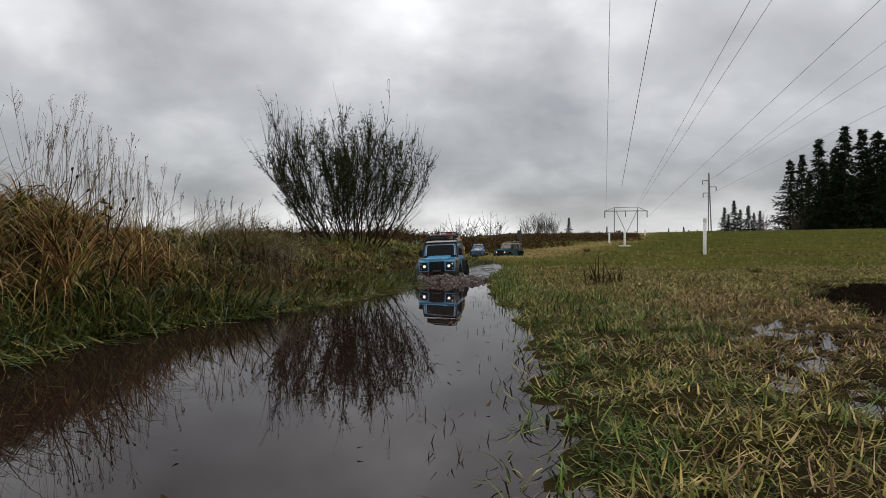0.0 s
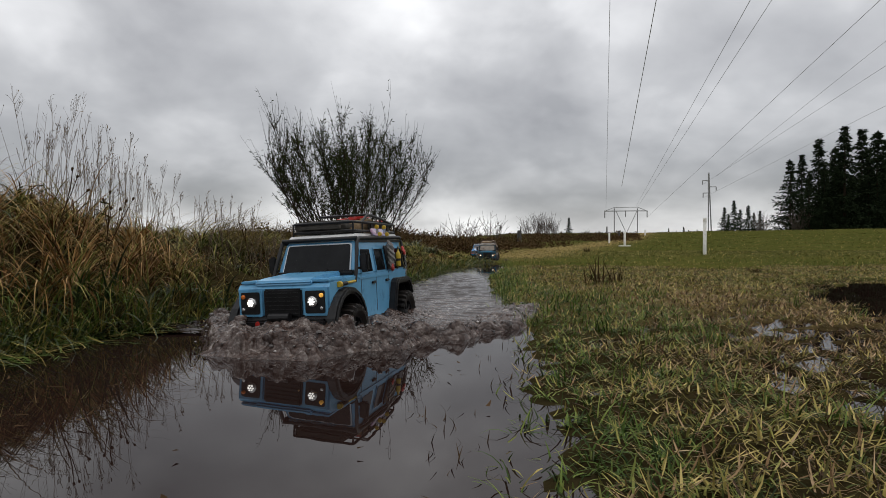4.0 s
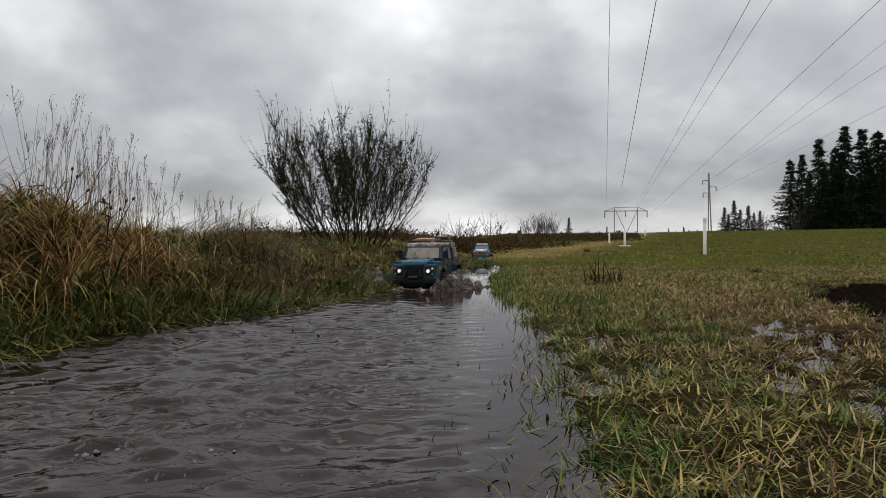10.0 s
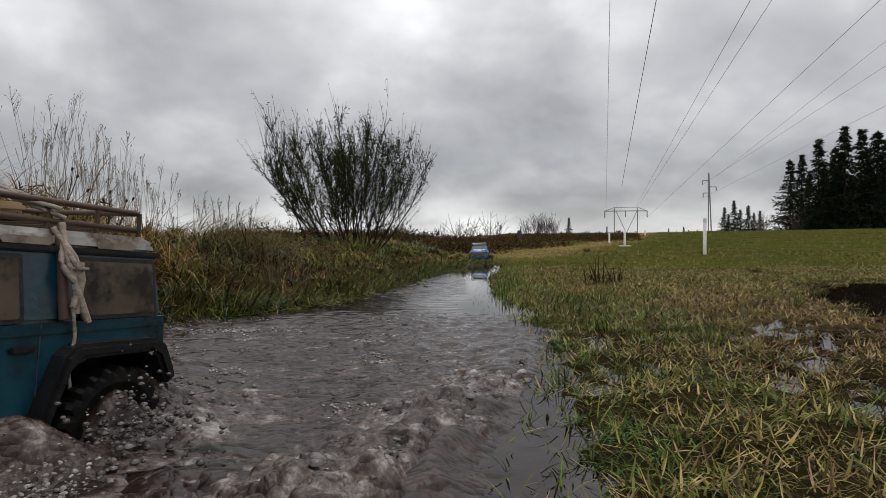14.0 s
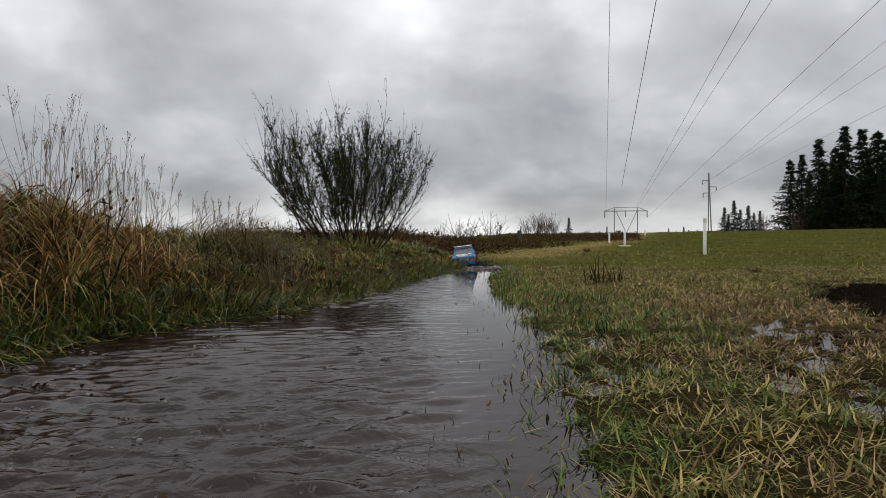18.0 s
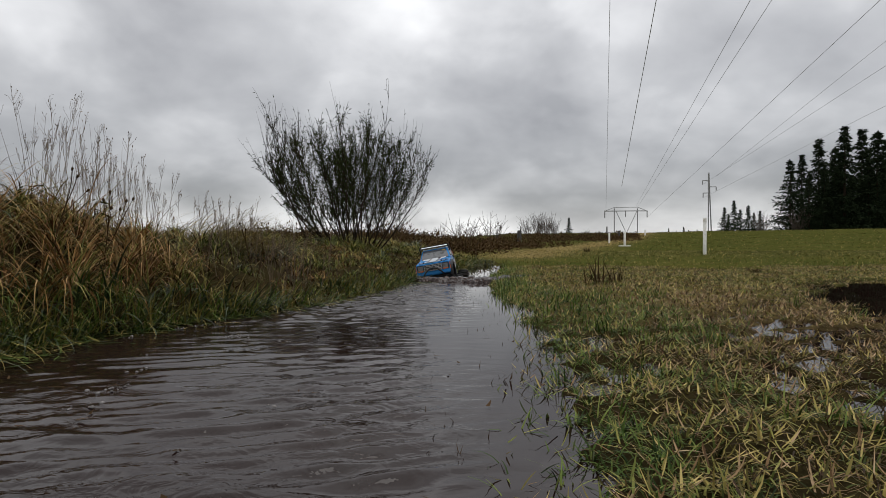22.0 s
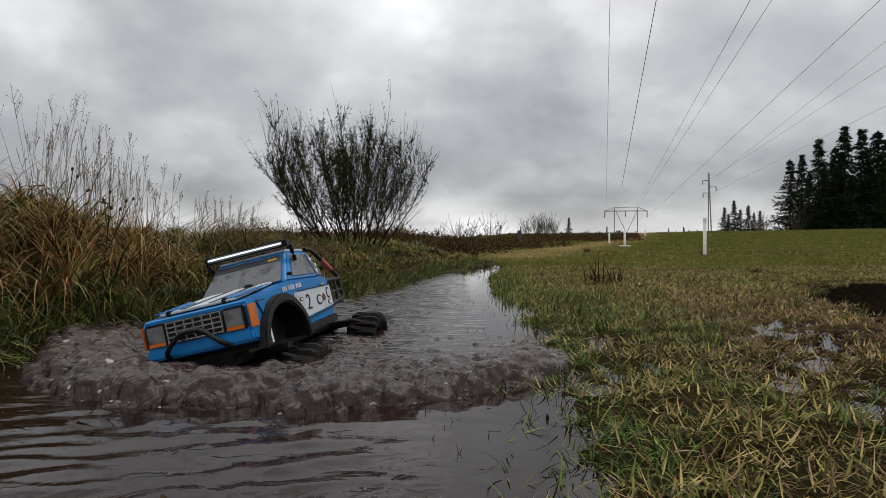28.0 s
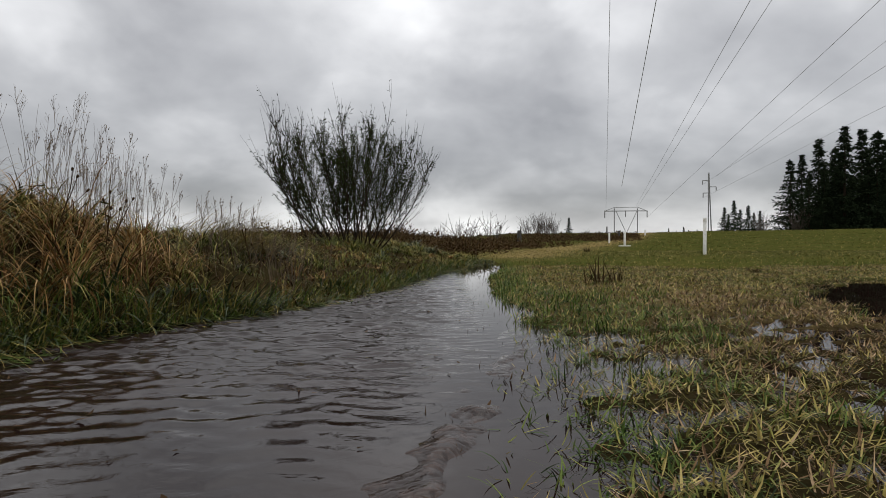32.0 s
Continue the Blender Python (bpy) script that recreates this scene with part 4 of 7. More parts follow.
# ---- distance ----
def conifer_mesh(seed, tall, width, whorls):
    r = np.random.default_rng(seed)
    pts, dirs, lens = [], [], []
    for k in range(whorls):
        t = (k + r.random()) / whorls
        z = tall * (0.04 + 0.95 * t)
        reach = width * (1 - t) ** 1.1 * r.uniform(0.5, 1.2) + 0.003 * tall
        for _ in range(int(r.integers(5, 9))):
            a = r.uniform(0, 6.28)
            d = np.array([math.cos(a), math.sin(a), r.uniform(-0.35, 0.05)])
            rr = reach * r.uniform(0.6, 1.15)
            m = max(3, int(rr / (tall * 0.022)))
            for s in np.linspace(0.1, 1, m):
                p = np.array([0, 0, z]) + d * rr * s + np.array([0, 0, 0.10 * rr * s * s])
                for _ in range(2):
                    pts.append(p + r.normal(0, tall * 0.006, 3))
                    dirs.append(d + r.normal(0, 0.55, 3) - np.array([0, 0, 0.25]))
                    lens.append(1)
    return leaf_quads(np.array(pts), np.array(dirs), tall * 0.040, tall * 0.0070, r)


def build_conifers():
    kinds = []
    for seed, tall, width in ((1, 15, 4.3), (2, 13, 3.8), (3, 16, 4.7)):
        r = np.random.default_rng(seed)
        ob = new("conifer_tree")
        tagged(ob, "dark tall spruce tree at the edge of the field", "tree", group="spruce wood")
        v, f = tubes([np.array([[0, 0, -0.6], [0, 0, tall * 0.5], [0, 0, tall]])], [(0.22, 0.03)], 6)
        from_arrays("trunk", v, f, [BARK], ob)
        v, f = conifer_mesh(seed, tall, width, 46)
        from_arrays("crown", v, f, [NEEDLE], ob)
        kinds.append((ob, tall))
    used = set()
    r = np.random.default_rng(5)
    # slope right of centre, depth, height
    spots = [(0.612, 84, 11.2), (0.632, 86, 12.2), (0.662, 82, 14.0), (0.690, 86, 13.4), (0.708, 80, 15.2), (0.738, 83, 15.6), (0.765, 80, 14.6), (0.79, 84, 13.4), (0.82, 82, 15.5),
             (0.86, 82, 14), (0.90, 85, 16), (0.95, 84, 15), (1.0, 86, 16), (0.672, 92, 12), (0.75, 93, 14.5), (0.70, 95, 14), (0.645, 80, 9), (0.78, 88, 15), (0.672, 80, 9), (0.70, 81, 10), (0.72, 84, 9), (0.75, 80, 10.5), (0.775, 82, 9), (0.685, 95, 12.5),
             (0.496, 105, 5.6), (0.513, 103, 6.6), (0.524, 105, 5.2), (0.538, 104, 5.9), (0.548, 106, 4.6), (0.559, 104, 4.9), (0.503, 108, 4.5),
             (0.398, 170, 3.6), (0.412, 172, 3.0), (0.424, 170, 4.0), (0.436, 174, 2.7), (0.448, 170, 3.2), (0.388, 175, 2.3), (0.455, 172, 2.4), (0.222, 120, 4.6), (0.137, 110, 2.4)]
    for i, (u, d, tall) in enumerate(spots):
        src, base = kinds[i % 3]
        s = tall / base
        x, y = u * d, d
        m = Matrix.Translation((x, y, float(height(x, y)) - 0.1)) @ Matrix.Rotation(r.uniform(0, 6.28), 4, "Z") @ Matrix.Diagonal((s * r.uniform(0.9, 1.15), s, s, 1))
        if i % 3 not in used and i < 3:
            used.add(i)
            src.matrix_basis = m
            continue
        c = copy_thing(src, m)
        c.matrix_basis = m


build_conifers()


def build_bare_trees():
    r = np.random.default_rng(43)
    for u, d, tall, n in ((0.150, 60, 2.2, 34), (0.168, 62, 2.5, 40), (0.182, 60, 2.5, 40), (0.196, 61, 2.0, 34), (0.035, 26, 1.75, 14), (0.047, 27, 1.6, 12), (0.085, 30, 1.95, 14), (0.100, 30, 1.8, 12), (0.02, 28, 1.5, 12), (0.06, 32, 1.4, 12), (0.255, 90, 1.4, 22),
                          (0.56, 88, 4.0, 40), (0.625, 80, 4.2, 36), (-0.02, 24, 0.9, 16), (0.0, 40, 1.5, 20), (0.01, 22, 0.8, 12)):
        x, y = u * d, d
        ob = new("bare_tree")
        ob.location = (x, y, float(height(x, y)) - 0.1)
        tagged(ob, "leafless pale tree far across the field", "tree", group="bare trees")
        for _ in range(n):
            paths, radii = [], []
            p = shoot((r.normal(0, tall * 0.1), r.normal(0, tall * 0.1), 0), (r.normal(0, 0.28), r.normal(0, 0.28), 1), tall * r.uniform(0.5, 1.05), 6, r, wander=0.1)
            paths.append(p)
            radii.append((tall * 0.008, tall * 0.003))
            for _ in range(4):
                k = r.integers(2, 6)
                paths.append(shoot(p[k], (r.normal(0, 0.7), r.normal(0, 0.7), 0.8), tall * r.uniform(0.1, 0.3), 3, r))
                radii.append((tall * 0.004, tall * 0.002))
            v, f = tubes(paths, radii, 3)
            from_arrays("branch", v, f, [TWIG], ob)
    # far wood that closes the horizon
    pts, ds = [], []
    for _ in range(5000):
        u = r.uniform(-0.10, 0.42)
        d = r.uniform(240, 300)
        hgt = 2.3 + 1.3 * math.sin(u * 37) + 0.8 * math.sin(u * 91 + 1) + 0.5 * math.sin(u * 213)
        if u > 0.24:
            hgt *= 0.55
        pts.append((u * d, d, float(0.3) + max(0.3, hgt) * r.random()))
        ds.append(r.normal(0, 1, 3) + (0, 0, 0.6))
    v, f = leaf_quads(np.array(pts), np.array(ds), 1.3, 0.32, r)
    tagged(from_arrays("far_woods", v, f, [HEATH]), "far dark woods along the horizon", "woods", kind="stuff")


build_bare_trees()


def bar(a, b, r0, r1=None, sides=6):
    return tubes([np.array([a, (np.array(a) + np.array(b)) / 2, b], float)], [(r0, r1 or r0)], sides)


def build_pylons():
    d = 350.0
    px = lambda x: (x - 784) / 1003.4 * d
    pz = lambda y: EYE + (HORIZON - y) / 1003.4 * d
    ob = new("pylon")
    ob.location = (px(1108), d, 0)
    tagged(ob, "grey two-legged steel power pylon with a wide crossarm", "pylon")
    X = lambda x: px(x) - px(1108)
    base = float(height(px(1108), d)) - 0.5
    for x in (1087, 1128):
        from_arrays("leg", *bar((X(x), 0, base), (X(x), 0, pz(369)), 0.30), [GALV], ob)
    from_arrays("crossarm", *bar((X(1070), 0, pz(374)), (X(1145), 0, pz(373.5)), 0.32), [GALV], ob)
    for a, b in (((1070, 374), (1087, 367.5)), ((1087, 367.5), (1128, 367)), ((1128, 367), (1145, 373.5)), ((1090, 374), (1107, 410)), ((1127, 374), (1110, 410))):
        from_arrays("brace", *bar((X(a[0]), 0, pz(a[1])), (X(b[0]), 0, pz(b[1])), 0.18), [GALV], ob)
    for x, y in ((1070, 386), (1107, 384), (1145, 385)):
        from_arrays("insulator", *bar((X(x), 0, pz(373)), (X(x), 0, pz(y)), 0.3), [GALV], ob)
    d2 = 165.0
    qx = lambda x: (x - 784) / 1003.4 * d2
    qz = lambda y: EYE + (HORIZON - y) / 1003.4 * d2
    ob = new("pylon")
    ob.location = (qx(1256), d2, 0)
    tagged(ob, "slender grey steel pylon with short side arms", "pylon")
    X2 = lambda x: qx(x) - qx(1256)
    for x0, x1 in ((1253.5, 1253.5), (1259.5, 1254.0)):
        from_arrays("leg", *bar((X2(x0), 0, float(height(qx(1256), d2)) - 0.5), (X2(x1), 0, qz(306)), 0.17), [GALV], ob)
    for x0, x1, y, yd in ((1254, 1243, 320, 327), (1254, 1267, 331, 338), (1256, 1244, 342, 350)):
        from_arrays("arm", *bar((X2(x0), 0, qz(y)), (X2(x1), 0, qz(y)), 0.13), [GALV], ob)
        from_arrays("insulator", *bar((X2(x1), 0, qz(y)), (X2(x1), 0, qz(yd)), 0.13), [GALV], ob)
    # wires: from the pylon to a second place nearer the camera, carried on overhead
    high = 13.5
    runs = [((1072, 386, d), (1078.5, 0)), ((1100, 330, d * 0.42), (1160.5, 0)), ((1126, 364, d), (1327, 0)), ((1128, 367, d), (1365, 0)), ((1145, 385, d), (1557, 0)),
            ((1245, 350, d2), (1568, 187)), ((1243, 327, d2), (1568, 116)), ((1268, 312, d2), (1568, 72))]
    for k, ((x0, y0, da), (x1, y1)) in enumerate(runs):
        a = np.array([(x0 - 784) / 1003.4 * da, da, EYE + (HORIZON - y0) / 1003.4 * da])
        hh = high if k < 5 else high + 3
        db = (hh - EYE) / ((HORIZON - y1) / 1003.4)
        b = np.array([(x1 - 784) / 1003.4 * db, db, hh])
        far = b + (b - a) / np.linalg.norm(b - a) * 90
        mid = [a + (far - a) * t for t in np.linspace(0, 1, 12)]
        r0 = 0.045 if k < 5 else 0.022
        rad_near = np.interp(db, [20, 70], [0.006, 0.012]) * (1.0 if k != 1 and k != 3 else 0.7)
        v, f = tubes([np.array(mid)], [(r0, rad_near)], 5)
        tagged(from_arrays("power_line", v, f, [WIRE]), "thin dark overhead power line", "cable", group="power lines")


build_pylons()


def build_stakes():
    """White plastic pipe stakes in a row across the field, and some dark posts."""
    def lathe(profile, sides=14):
        ang = np.arange(sides) / sides * 2 * math.pi
        v = np.concatenate([np.stack([r * np.cos(ang), r * np.sin(ang), np.full(sides, z)], 1) for r, z in profile])
        f = [[i * sides + j, i * sides + (j + 1) % sides, (i + 1) * sides + (j + 1) % sides, (i + 1) * sides + j] for i in range(len(profile) - 1) for j in range(sides)]
        return v, f
    for x, y, tall, rad in ((4.2, 9.1, 0.61, 0.026), (7.85, 24.5, 0.63, 0.045), (9.97, 34.0, 0.62, 0.05), (19.6, 55.0, 0.5, 0.06)):
        ob = new("pipe_stake")
        ob.location = (x, y, float(height(x, y)) - 0.02)
        tagged(ob, "white plastic pipe stake with muddy foot in the field", "stake", group="pipe stakes")
        v, f = lathe([(rad, 0), (rad, tall), (rad * 0.8, tall), (rad * 0.8, tall - 0.08)])
        from_arrays("pipe", v, f, [PVC], ob, smooth=False)
        v, f = lathe([(rad * 1.12, tall - 0.07), (rad * 1.12, tall - 0.005), (rad * 0.95, tall)])
        from_arrays("collar", v, f, [PVC], ob)
        if y == 24.5:
            v, f = bar((-0.26, 0, 0.03), (0.26, 0, 0.03), 0.028, sides=8)
            from_arrays("foot_bar", v, f, [PVC], ob)
    for u, d, tall, rad in ((0.3105, 46, 0.75, 0.075), (0.289, 60, 0.85, 0.07), (0.1345, 32, 0.80, 0.12), (0.425, 90, 1.2, 0.1), (0.433, 92, 1.0, 0.1)):
        x, y = u * d, d
        ob = new("post")
        ob.location = (x, y, float(height(x, y)) - 0.05)
        tagged(ob, "dark weathered wooden post in the field", "post", group="posts")
        v, f = lathe([(rad, 0), (rad * 0.95, tall), (rad * 0.6, tall + rad * 0.3), (0.001, tall + rad * 0.3)], 8)
        from_arrays("shaft", v, f, [PITCHED], ob)


build_stakes()


# ---- toy trucks ----
PAINT_SKY = surface("light_blue_paint", [(0.10, 0.30, 0.50), (0.135, 0.37, 0.58)], rough=0.24, scale=9, grime=(0.06, 0.16, 0.26), grime_scale=22, grime_at=(0.58, 0.78), bump=0.05, bump_scale=90)
PAINT_TEAL = surface("dark_teal_paint", [(0.004, 0.036, 0.055), (0.007, 0.062, 0.094)], rough=0.25, scale=12, grime=(0.006, 0.016, 0.021), grime_scale=16, grime_at=(0.46, 0.66), bump=0.1, bump_scale=60)
PAINT_HOOD = surface("wet_blue_paint", [(0.006, 0.085, 0.155), (0.020, 0.175, 0.30)], rough=0.16, scale=16, grime=(0.015, 0.05, 0.08), grime_scale=30, grime_at=(0.5, 0.7), bump=0.15, bump_scale=45)
PAINT_RACE = surface("race_blue_paint", [(0.01, 0.17, 0.45), (0.017, 0.215, 0.53)], rough=0.22, scale=10, grime=(0.02, 0.10, 0.24), grime_scale=26, grime_at=(0.6, 0.8))
PAINT_DARK = surface("dark_stripe_paint", [(0.02, 0.025, 0.035), (0.06, 0.065, 0.08)], rough=0.3, scale=30)
PAINT_WHITE = surface("pale_panel_paint", [(0.50, 0.55, 0.60), (0.66, 0.70, 0.73)], rough=0.35, scale=14, grime=(0.26, 0.24, 0.21), grime_scale=24, grime_at=(0.56, 0.78))
ROOF_WHITE = surface("dirty_white_roof", [(0.36, 0.35, 0.32), (0.56, 0.55, 0.52)], rough=0.5, scale=20, grime=(0.12, 0.075, 0.042), grime_scale=26, grime_at=(0.44, 0.62))
ROOF_GREY = surface("pale_grey_roof", [(0.55, 0.56, 0.56), (0.70, 0.70, 0.69)], rough=0.4, scale=20, grime=(0.28, 0.27, 0.26), grime_scale=20, grime_at=(0.58, 0.78))
BLACK = surface("black_plastic", [(0.005, 0.005, 0.0055), (0.013, 0.013, 0.014)], spec=0.3, rough=0.42, scale=40, bump=0.15, bump_scale=120)
RUBBER = surface("wet_tyre_rubber", [(0.004, 0.004, 0.004), (0.010, 0.0095, 0.009)], spec=0.12, rough=0.5, scale=30, grime=(0.018, 0.013, 0.010), grime_scale=20, grime_at=(0.5, 0.7))
GLASS_DARK = surface("smoked_window", [(0.003, 0.0035, 0.0045), (0.008, 0.009, 0.010)], rough=0.06, scale=30, grime=(0.025, 0.025, 0.026), grime_scale=120, grime_at=(0.64, 0.70), spec=0.15)
GLASS_MUD = surface("muddy_side_window", [(0.05, 0.038, 0.026), (0.12, 0.09, 0.062)], rough=0.2, scale=12, grime=(0.02, 0.016, 0.012), grime_scale=26, grime_at=(0.48, 0.62), spec=0.12)
GLASS_FOG = surface("misted_muddy_window", [(0.20, 0.16, 0.12), (0.36, 0.31, 0.25)], rough=0.25, scale=10, grime=(0.12, 0.085, 0.055), grime_scale=24, grime_at=(0.5, 0.66))
GLASS_GREY = surface("printed_grey_window", [(0.11, 0.115, 0.12), (0.22, 0.225, 0.23)], rough=0.1, scale=8, grime=(0.06, 0.06, 0.06), grime_scale=16, grime_at=(0.5, 0.62))
CHROME = surface("dull_chrome", [(0.45, 0.45, 0.45), (0.65, 0.65, 0.64)], rough=0.25, scale=30, metal=0.8)
RED = surface("red_plastic", [(0.36, 0.02, 0.015), (0.52, 0.04, 0.03)], rough=0.35, scale=25)
YELLOW = surface("yellow_plastic", [(0.42, 0.27, 0.015), (0.58, 0.40, 0.03)], rough=0.35, scale=25)
TAN = surface("tan_wood", [(0.26, 0.17, 0.09), (0.42, 0.30, 0.17)], rough=0.7, scale=18, stretch=(1, 6, 6))
CANVAS = surface("dark_canvas", [(0.03, 0.027, 0.022), (0.07, 0.06, 0.05)], rough=0.85, scale=40, bump=0.3)
BROWN = surface("brown_rusty_frame", [(0.035, 0.02, 0.012), (0.10, 0.055, 0.03)], rough=0.6, scale=30)
ROPE = surface("grey_rope", [(0.22, 0.18, 0.14), (0.42, 0.36, 0.29)], rough=0.85, scale=80, bump=0.4, bump_scale=200)
ORANGE = surface("orange_lens", [(0.52, 0.12, 0.02), (0.65, 0.18, 0.03)], rough=0.2, scale=30)
STICKER = surface("faded_sticker", [(0.35, 0.06, 0.05), (0.5, 0.1, 0.08)], rough=0.5, scale=20)
PRINT = surface("printed_deck", [(0.10, 0.16, 0.40), (0.34, 0.40, 0.56), (0.50, 0.28, 0.42), (0.60, 0.60, 0.64)], rough=0.4, scale=55)
STEEL = surface("dull_steel_chain", [(0.16, 0.15, 0.14), (0.32, 0.31, 0.30)], rough=0.35, scale=60, metal=0.6)
LAMP = glow("lit_headlight", (1.0, 0.97, 0.92), 2.4)
LAMP_WARM = glow("warm_headlight", (1.0, 0.90, 0.70), 1.4)
LAMP_AMBER = glow("amber_indicator", (1.0, 0.5, 0.08), 0.35)
LED = glow("lit_light_bar_lens", (0.95, 0.97, 1.0), 0.5)


def rounded(pts, r, n=3):
    """A polygon with its corners rounded."""
    out = []
    k = len(pts)
    for i in range(k):
        p, a, b = Vector(pts[i]).to_2d(), Vector(pts[i - 1]).to_2d(), Vector(pts[(i + 1) % k]).to_2d()
        da, db = a - p, b - p
        q = min(r, da.length * 0.45, db.length * 0.45)
        s, e = p + da.normalized() * q, p + db.normalized() * q
        for j in range(n + 1):
            t = j / n
            out.append(tuple(s * (1 - t) ** 2 + p * 2 * t * (1 - t) + e * t * t))
    return out


def prism(pts, origin, u, v, depth, bev=0.0):
    """A polygon in the plane (origin, u, v), pushed by depth along u x v."""
    o, u, v = Vector(origin), Vector(u).normalized(), Vector(v).normalized()
    n = u.cross(v)
    bm = bmesh.new()
    a = [bm.verts.new(o + u * x + v * y) for x, y in pts]
    b = [bm.verts.new(o + u * x + v * y + n * depth) for x, y in pts]
    bm.faces.new(a)
    bm.faces.new(b)
    k = len(pts)
    for i in range(k):
        bm.faces.new((a[i], a[(i + 1) % k], b[(i + 1) % k], b[i]))
    bmesh.ops.recalc_face_normals(bm, faces=bm.faces)
    if bev:
        ed = [e for e in bm.edges if len(e.link_faces) == 2 and e.calc_face_angle(0) > 0.6]
        bmesh.ops.bevel(bm, geom=ed, offset=bev, segments=2, affect="EDGES", clamp_overlap=True)
    return bm


def side_slab(pts, y0, y1, bev=0.0):
    """Profile in x, z, from y0 to y1."""
    return prism(pts, (0, y0, 0), (1, 0, 0), (0, 0, 1), -(y1 - y0), bev)


def boxed(c, s, bev=0.0, rot=(0, 0, 0)):
    bm = bmesh.new()
    m = Matrix.Translation(c) @ Euler([radians(a) for a in rot]).to_matrix().to_4x4() @ Matrix.Diagonal((*s, 1))
    bmesh.ops.create_cube(bm, size=1, matrix=m)
    if bev:
        bmesh.ops.bevel(bm, geom=list(bm.edges), offset=bev, segments=2, affect="EDGES", clamp_overlap=True)
    return bm


def round_part(name, points, r, material, parent, label="", sides=8):
    """A tube along points, rounded at its bends."""
    p = np.array(points, float)
    if len(p) > 2:
        q = [p[0]]
        for i in range(1, len(p) - 1):
            for t in (0.0, 0.5, 1.0):
                a = p[i] + (p[i - 1] - p[i]) * min(0.4, 2.5 * r / (np.linalg.norm(p[i - 1] - p[i]) + 1e-9))
                b = p[i] + (p[i + 1] - p[i]) * min(0.4, 2.5 * r / (np.linalg.norm(p[i + 1] - p[i]) + 1e-9))
                q.append(a * (1 - t) ** 2 + p[i] * 2 * t * (1 - t) + b * t * t)
        p = np.array(q + [p[-1]])
    v, f = tubes([p], [(r, r)], sides)
    ob = from_arrays(name, v, f, [material], parent, smooth=True)
    if label:
        ob["label"] = label
    return ob


def lathe_bm(profile, axis, centre, sides=20, cap=True):
    """A turned shape; profile of (radius, along); axis 'x' or 'y' or 'z'."""
    bm = bmesh.new()
    rings = []
    for r, h in profile:
        ring = []
        for j in range(sides):
            a = 2 * math.pi * j / sides
            c, s = r * math.cos(a), r * math.sin(a)
            p = {"x": (h, c, s), "y": (c, h, s), "z": (c, s, h)}[axis]
            ring.append(bm.verts.new(Vector(p) + Vector(centre)))
        rings.append(ring)
    for a, b in zip(rings, rings[1:]):
        for j in range(sides):
            bm.faces.new((a[j], a[(j + 1) % sides], b[(j + 1) % sides], b[j]))
    if cap:
        bm.faces.new(rings[0])
        bm.faces.new(rings[-1])
    bmesh.ops.recalc_face_normals(bm, faces=bm.faces)
    return bm


def make_wheel(parent, at, radius, width, rim_mat, lugs=22):
    w = new("wheel")
    w.parent = parent
    w.location = at
    h = width / 2
    r = radius
    n_ = 4 * lugs
    bm = lathe_bm([(r * 0.56, -h * 0.80), (r * 0.74, -h), (r * 0.90, -h * 0.96), (r * 0.955, -h * 0.72), (r * 0.96, 0), (r * 0.955, h * 0.72), (r * 0.90, h * 0.96), (r * 0.74, h), (r * 0.56, h * 0.80)], "y", (0, 0, 0), n_, cap=False)
    bm.verts.ensure_lookup_table()
    rows = [bm.verts[i * n_:(i + 1) * n_] for i in range(9)]
    for i, ring in enumerate(rows):
        if 2 <= i <= 6:
            for j, v in enumerate(ring):
                up_ = ((j // 2) + (0 if i < 4 else 1)) % 2
                g = 1.03 if up_ else (0.93 if i != 4 else 0.95)
                v.co.x *= g
                v.co.z *= g
    part("tyre", bm, RUBBER, w, "wet black knobbly tyre")
    bm = lathe_bm([(r * 0.57, -h * 0.8), (r * 0.58, h * 0.8), (r * 0.52, h * 0.72), (r * 0.50, h * 0.30), (r * 0.20, h * 0.42), (r * 0.17, h * 0.62), (r * 0.02, h * 0.62)], "y", (0, 0, 0), 22)
    for k in range(6):
        a = 2 * math.pi * k / 6
        for s in (1, -1):
            bmesh.ops.create_cube(bm, size=1, matrix=Matrix.Rotation(a, 4, "Y") @ Matrix.Translation((0, s * h * 0.5, r * 0.34)) @ Matrix.Diagonal((r * 0.13, h * 0.22, r * 0.36, 1)))
    part("rim", bm, rim_mat, w)
    return w


def arch_profile(cx, cz, r, n=9, a0=200, a1=-20):
    return [(cx + r * math.cos(radians(a0 + (a1 - a0) * i / n)), cz + r * math.sin(radians(a0 + (a1 - a0) * i / n))) for i in range(n + 1)]


def cab_y(z):
    """Half width of the upper cab at height z."""
    return 0.0975 - (z - 0.163) * 0.155


def side_plate(pts, sy, proud, thick):
    """A plate that lies on the sloped side of the upper cab; pts in x, z."""
    up = Vector((0, -0.155 * sy, 1)).normalized()
    o = Vector((0, sy * (cab_y(0.163) + proud), 0.163))
    bm = prism([(x, (z - 0.163) / up.z) for x, z in pts], o, (1, 0, 0), up, thick * -sy)
    return bm


WHEELS = []


# squarish opening over the rear wheel, from back to front
REAR_ARCH = [(-0.240, 0.092), (-0.236, 0.104), (-0.226, 0.124), (-0.214, 0.131), (-0.138, 0.132), (-0.128, 0.124), (-0.116, 0.092), (-0.106, 0.062)]


def shrink(pts, centre, k):
    return [(centre[0] + (x - centre[0]) * k, centre[1] + (z - centre[1]) * k) for x, z in pts]


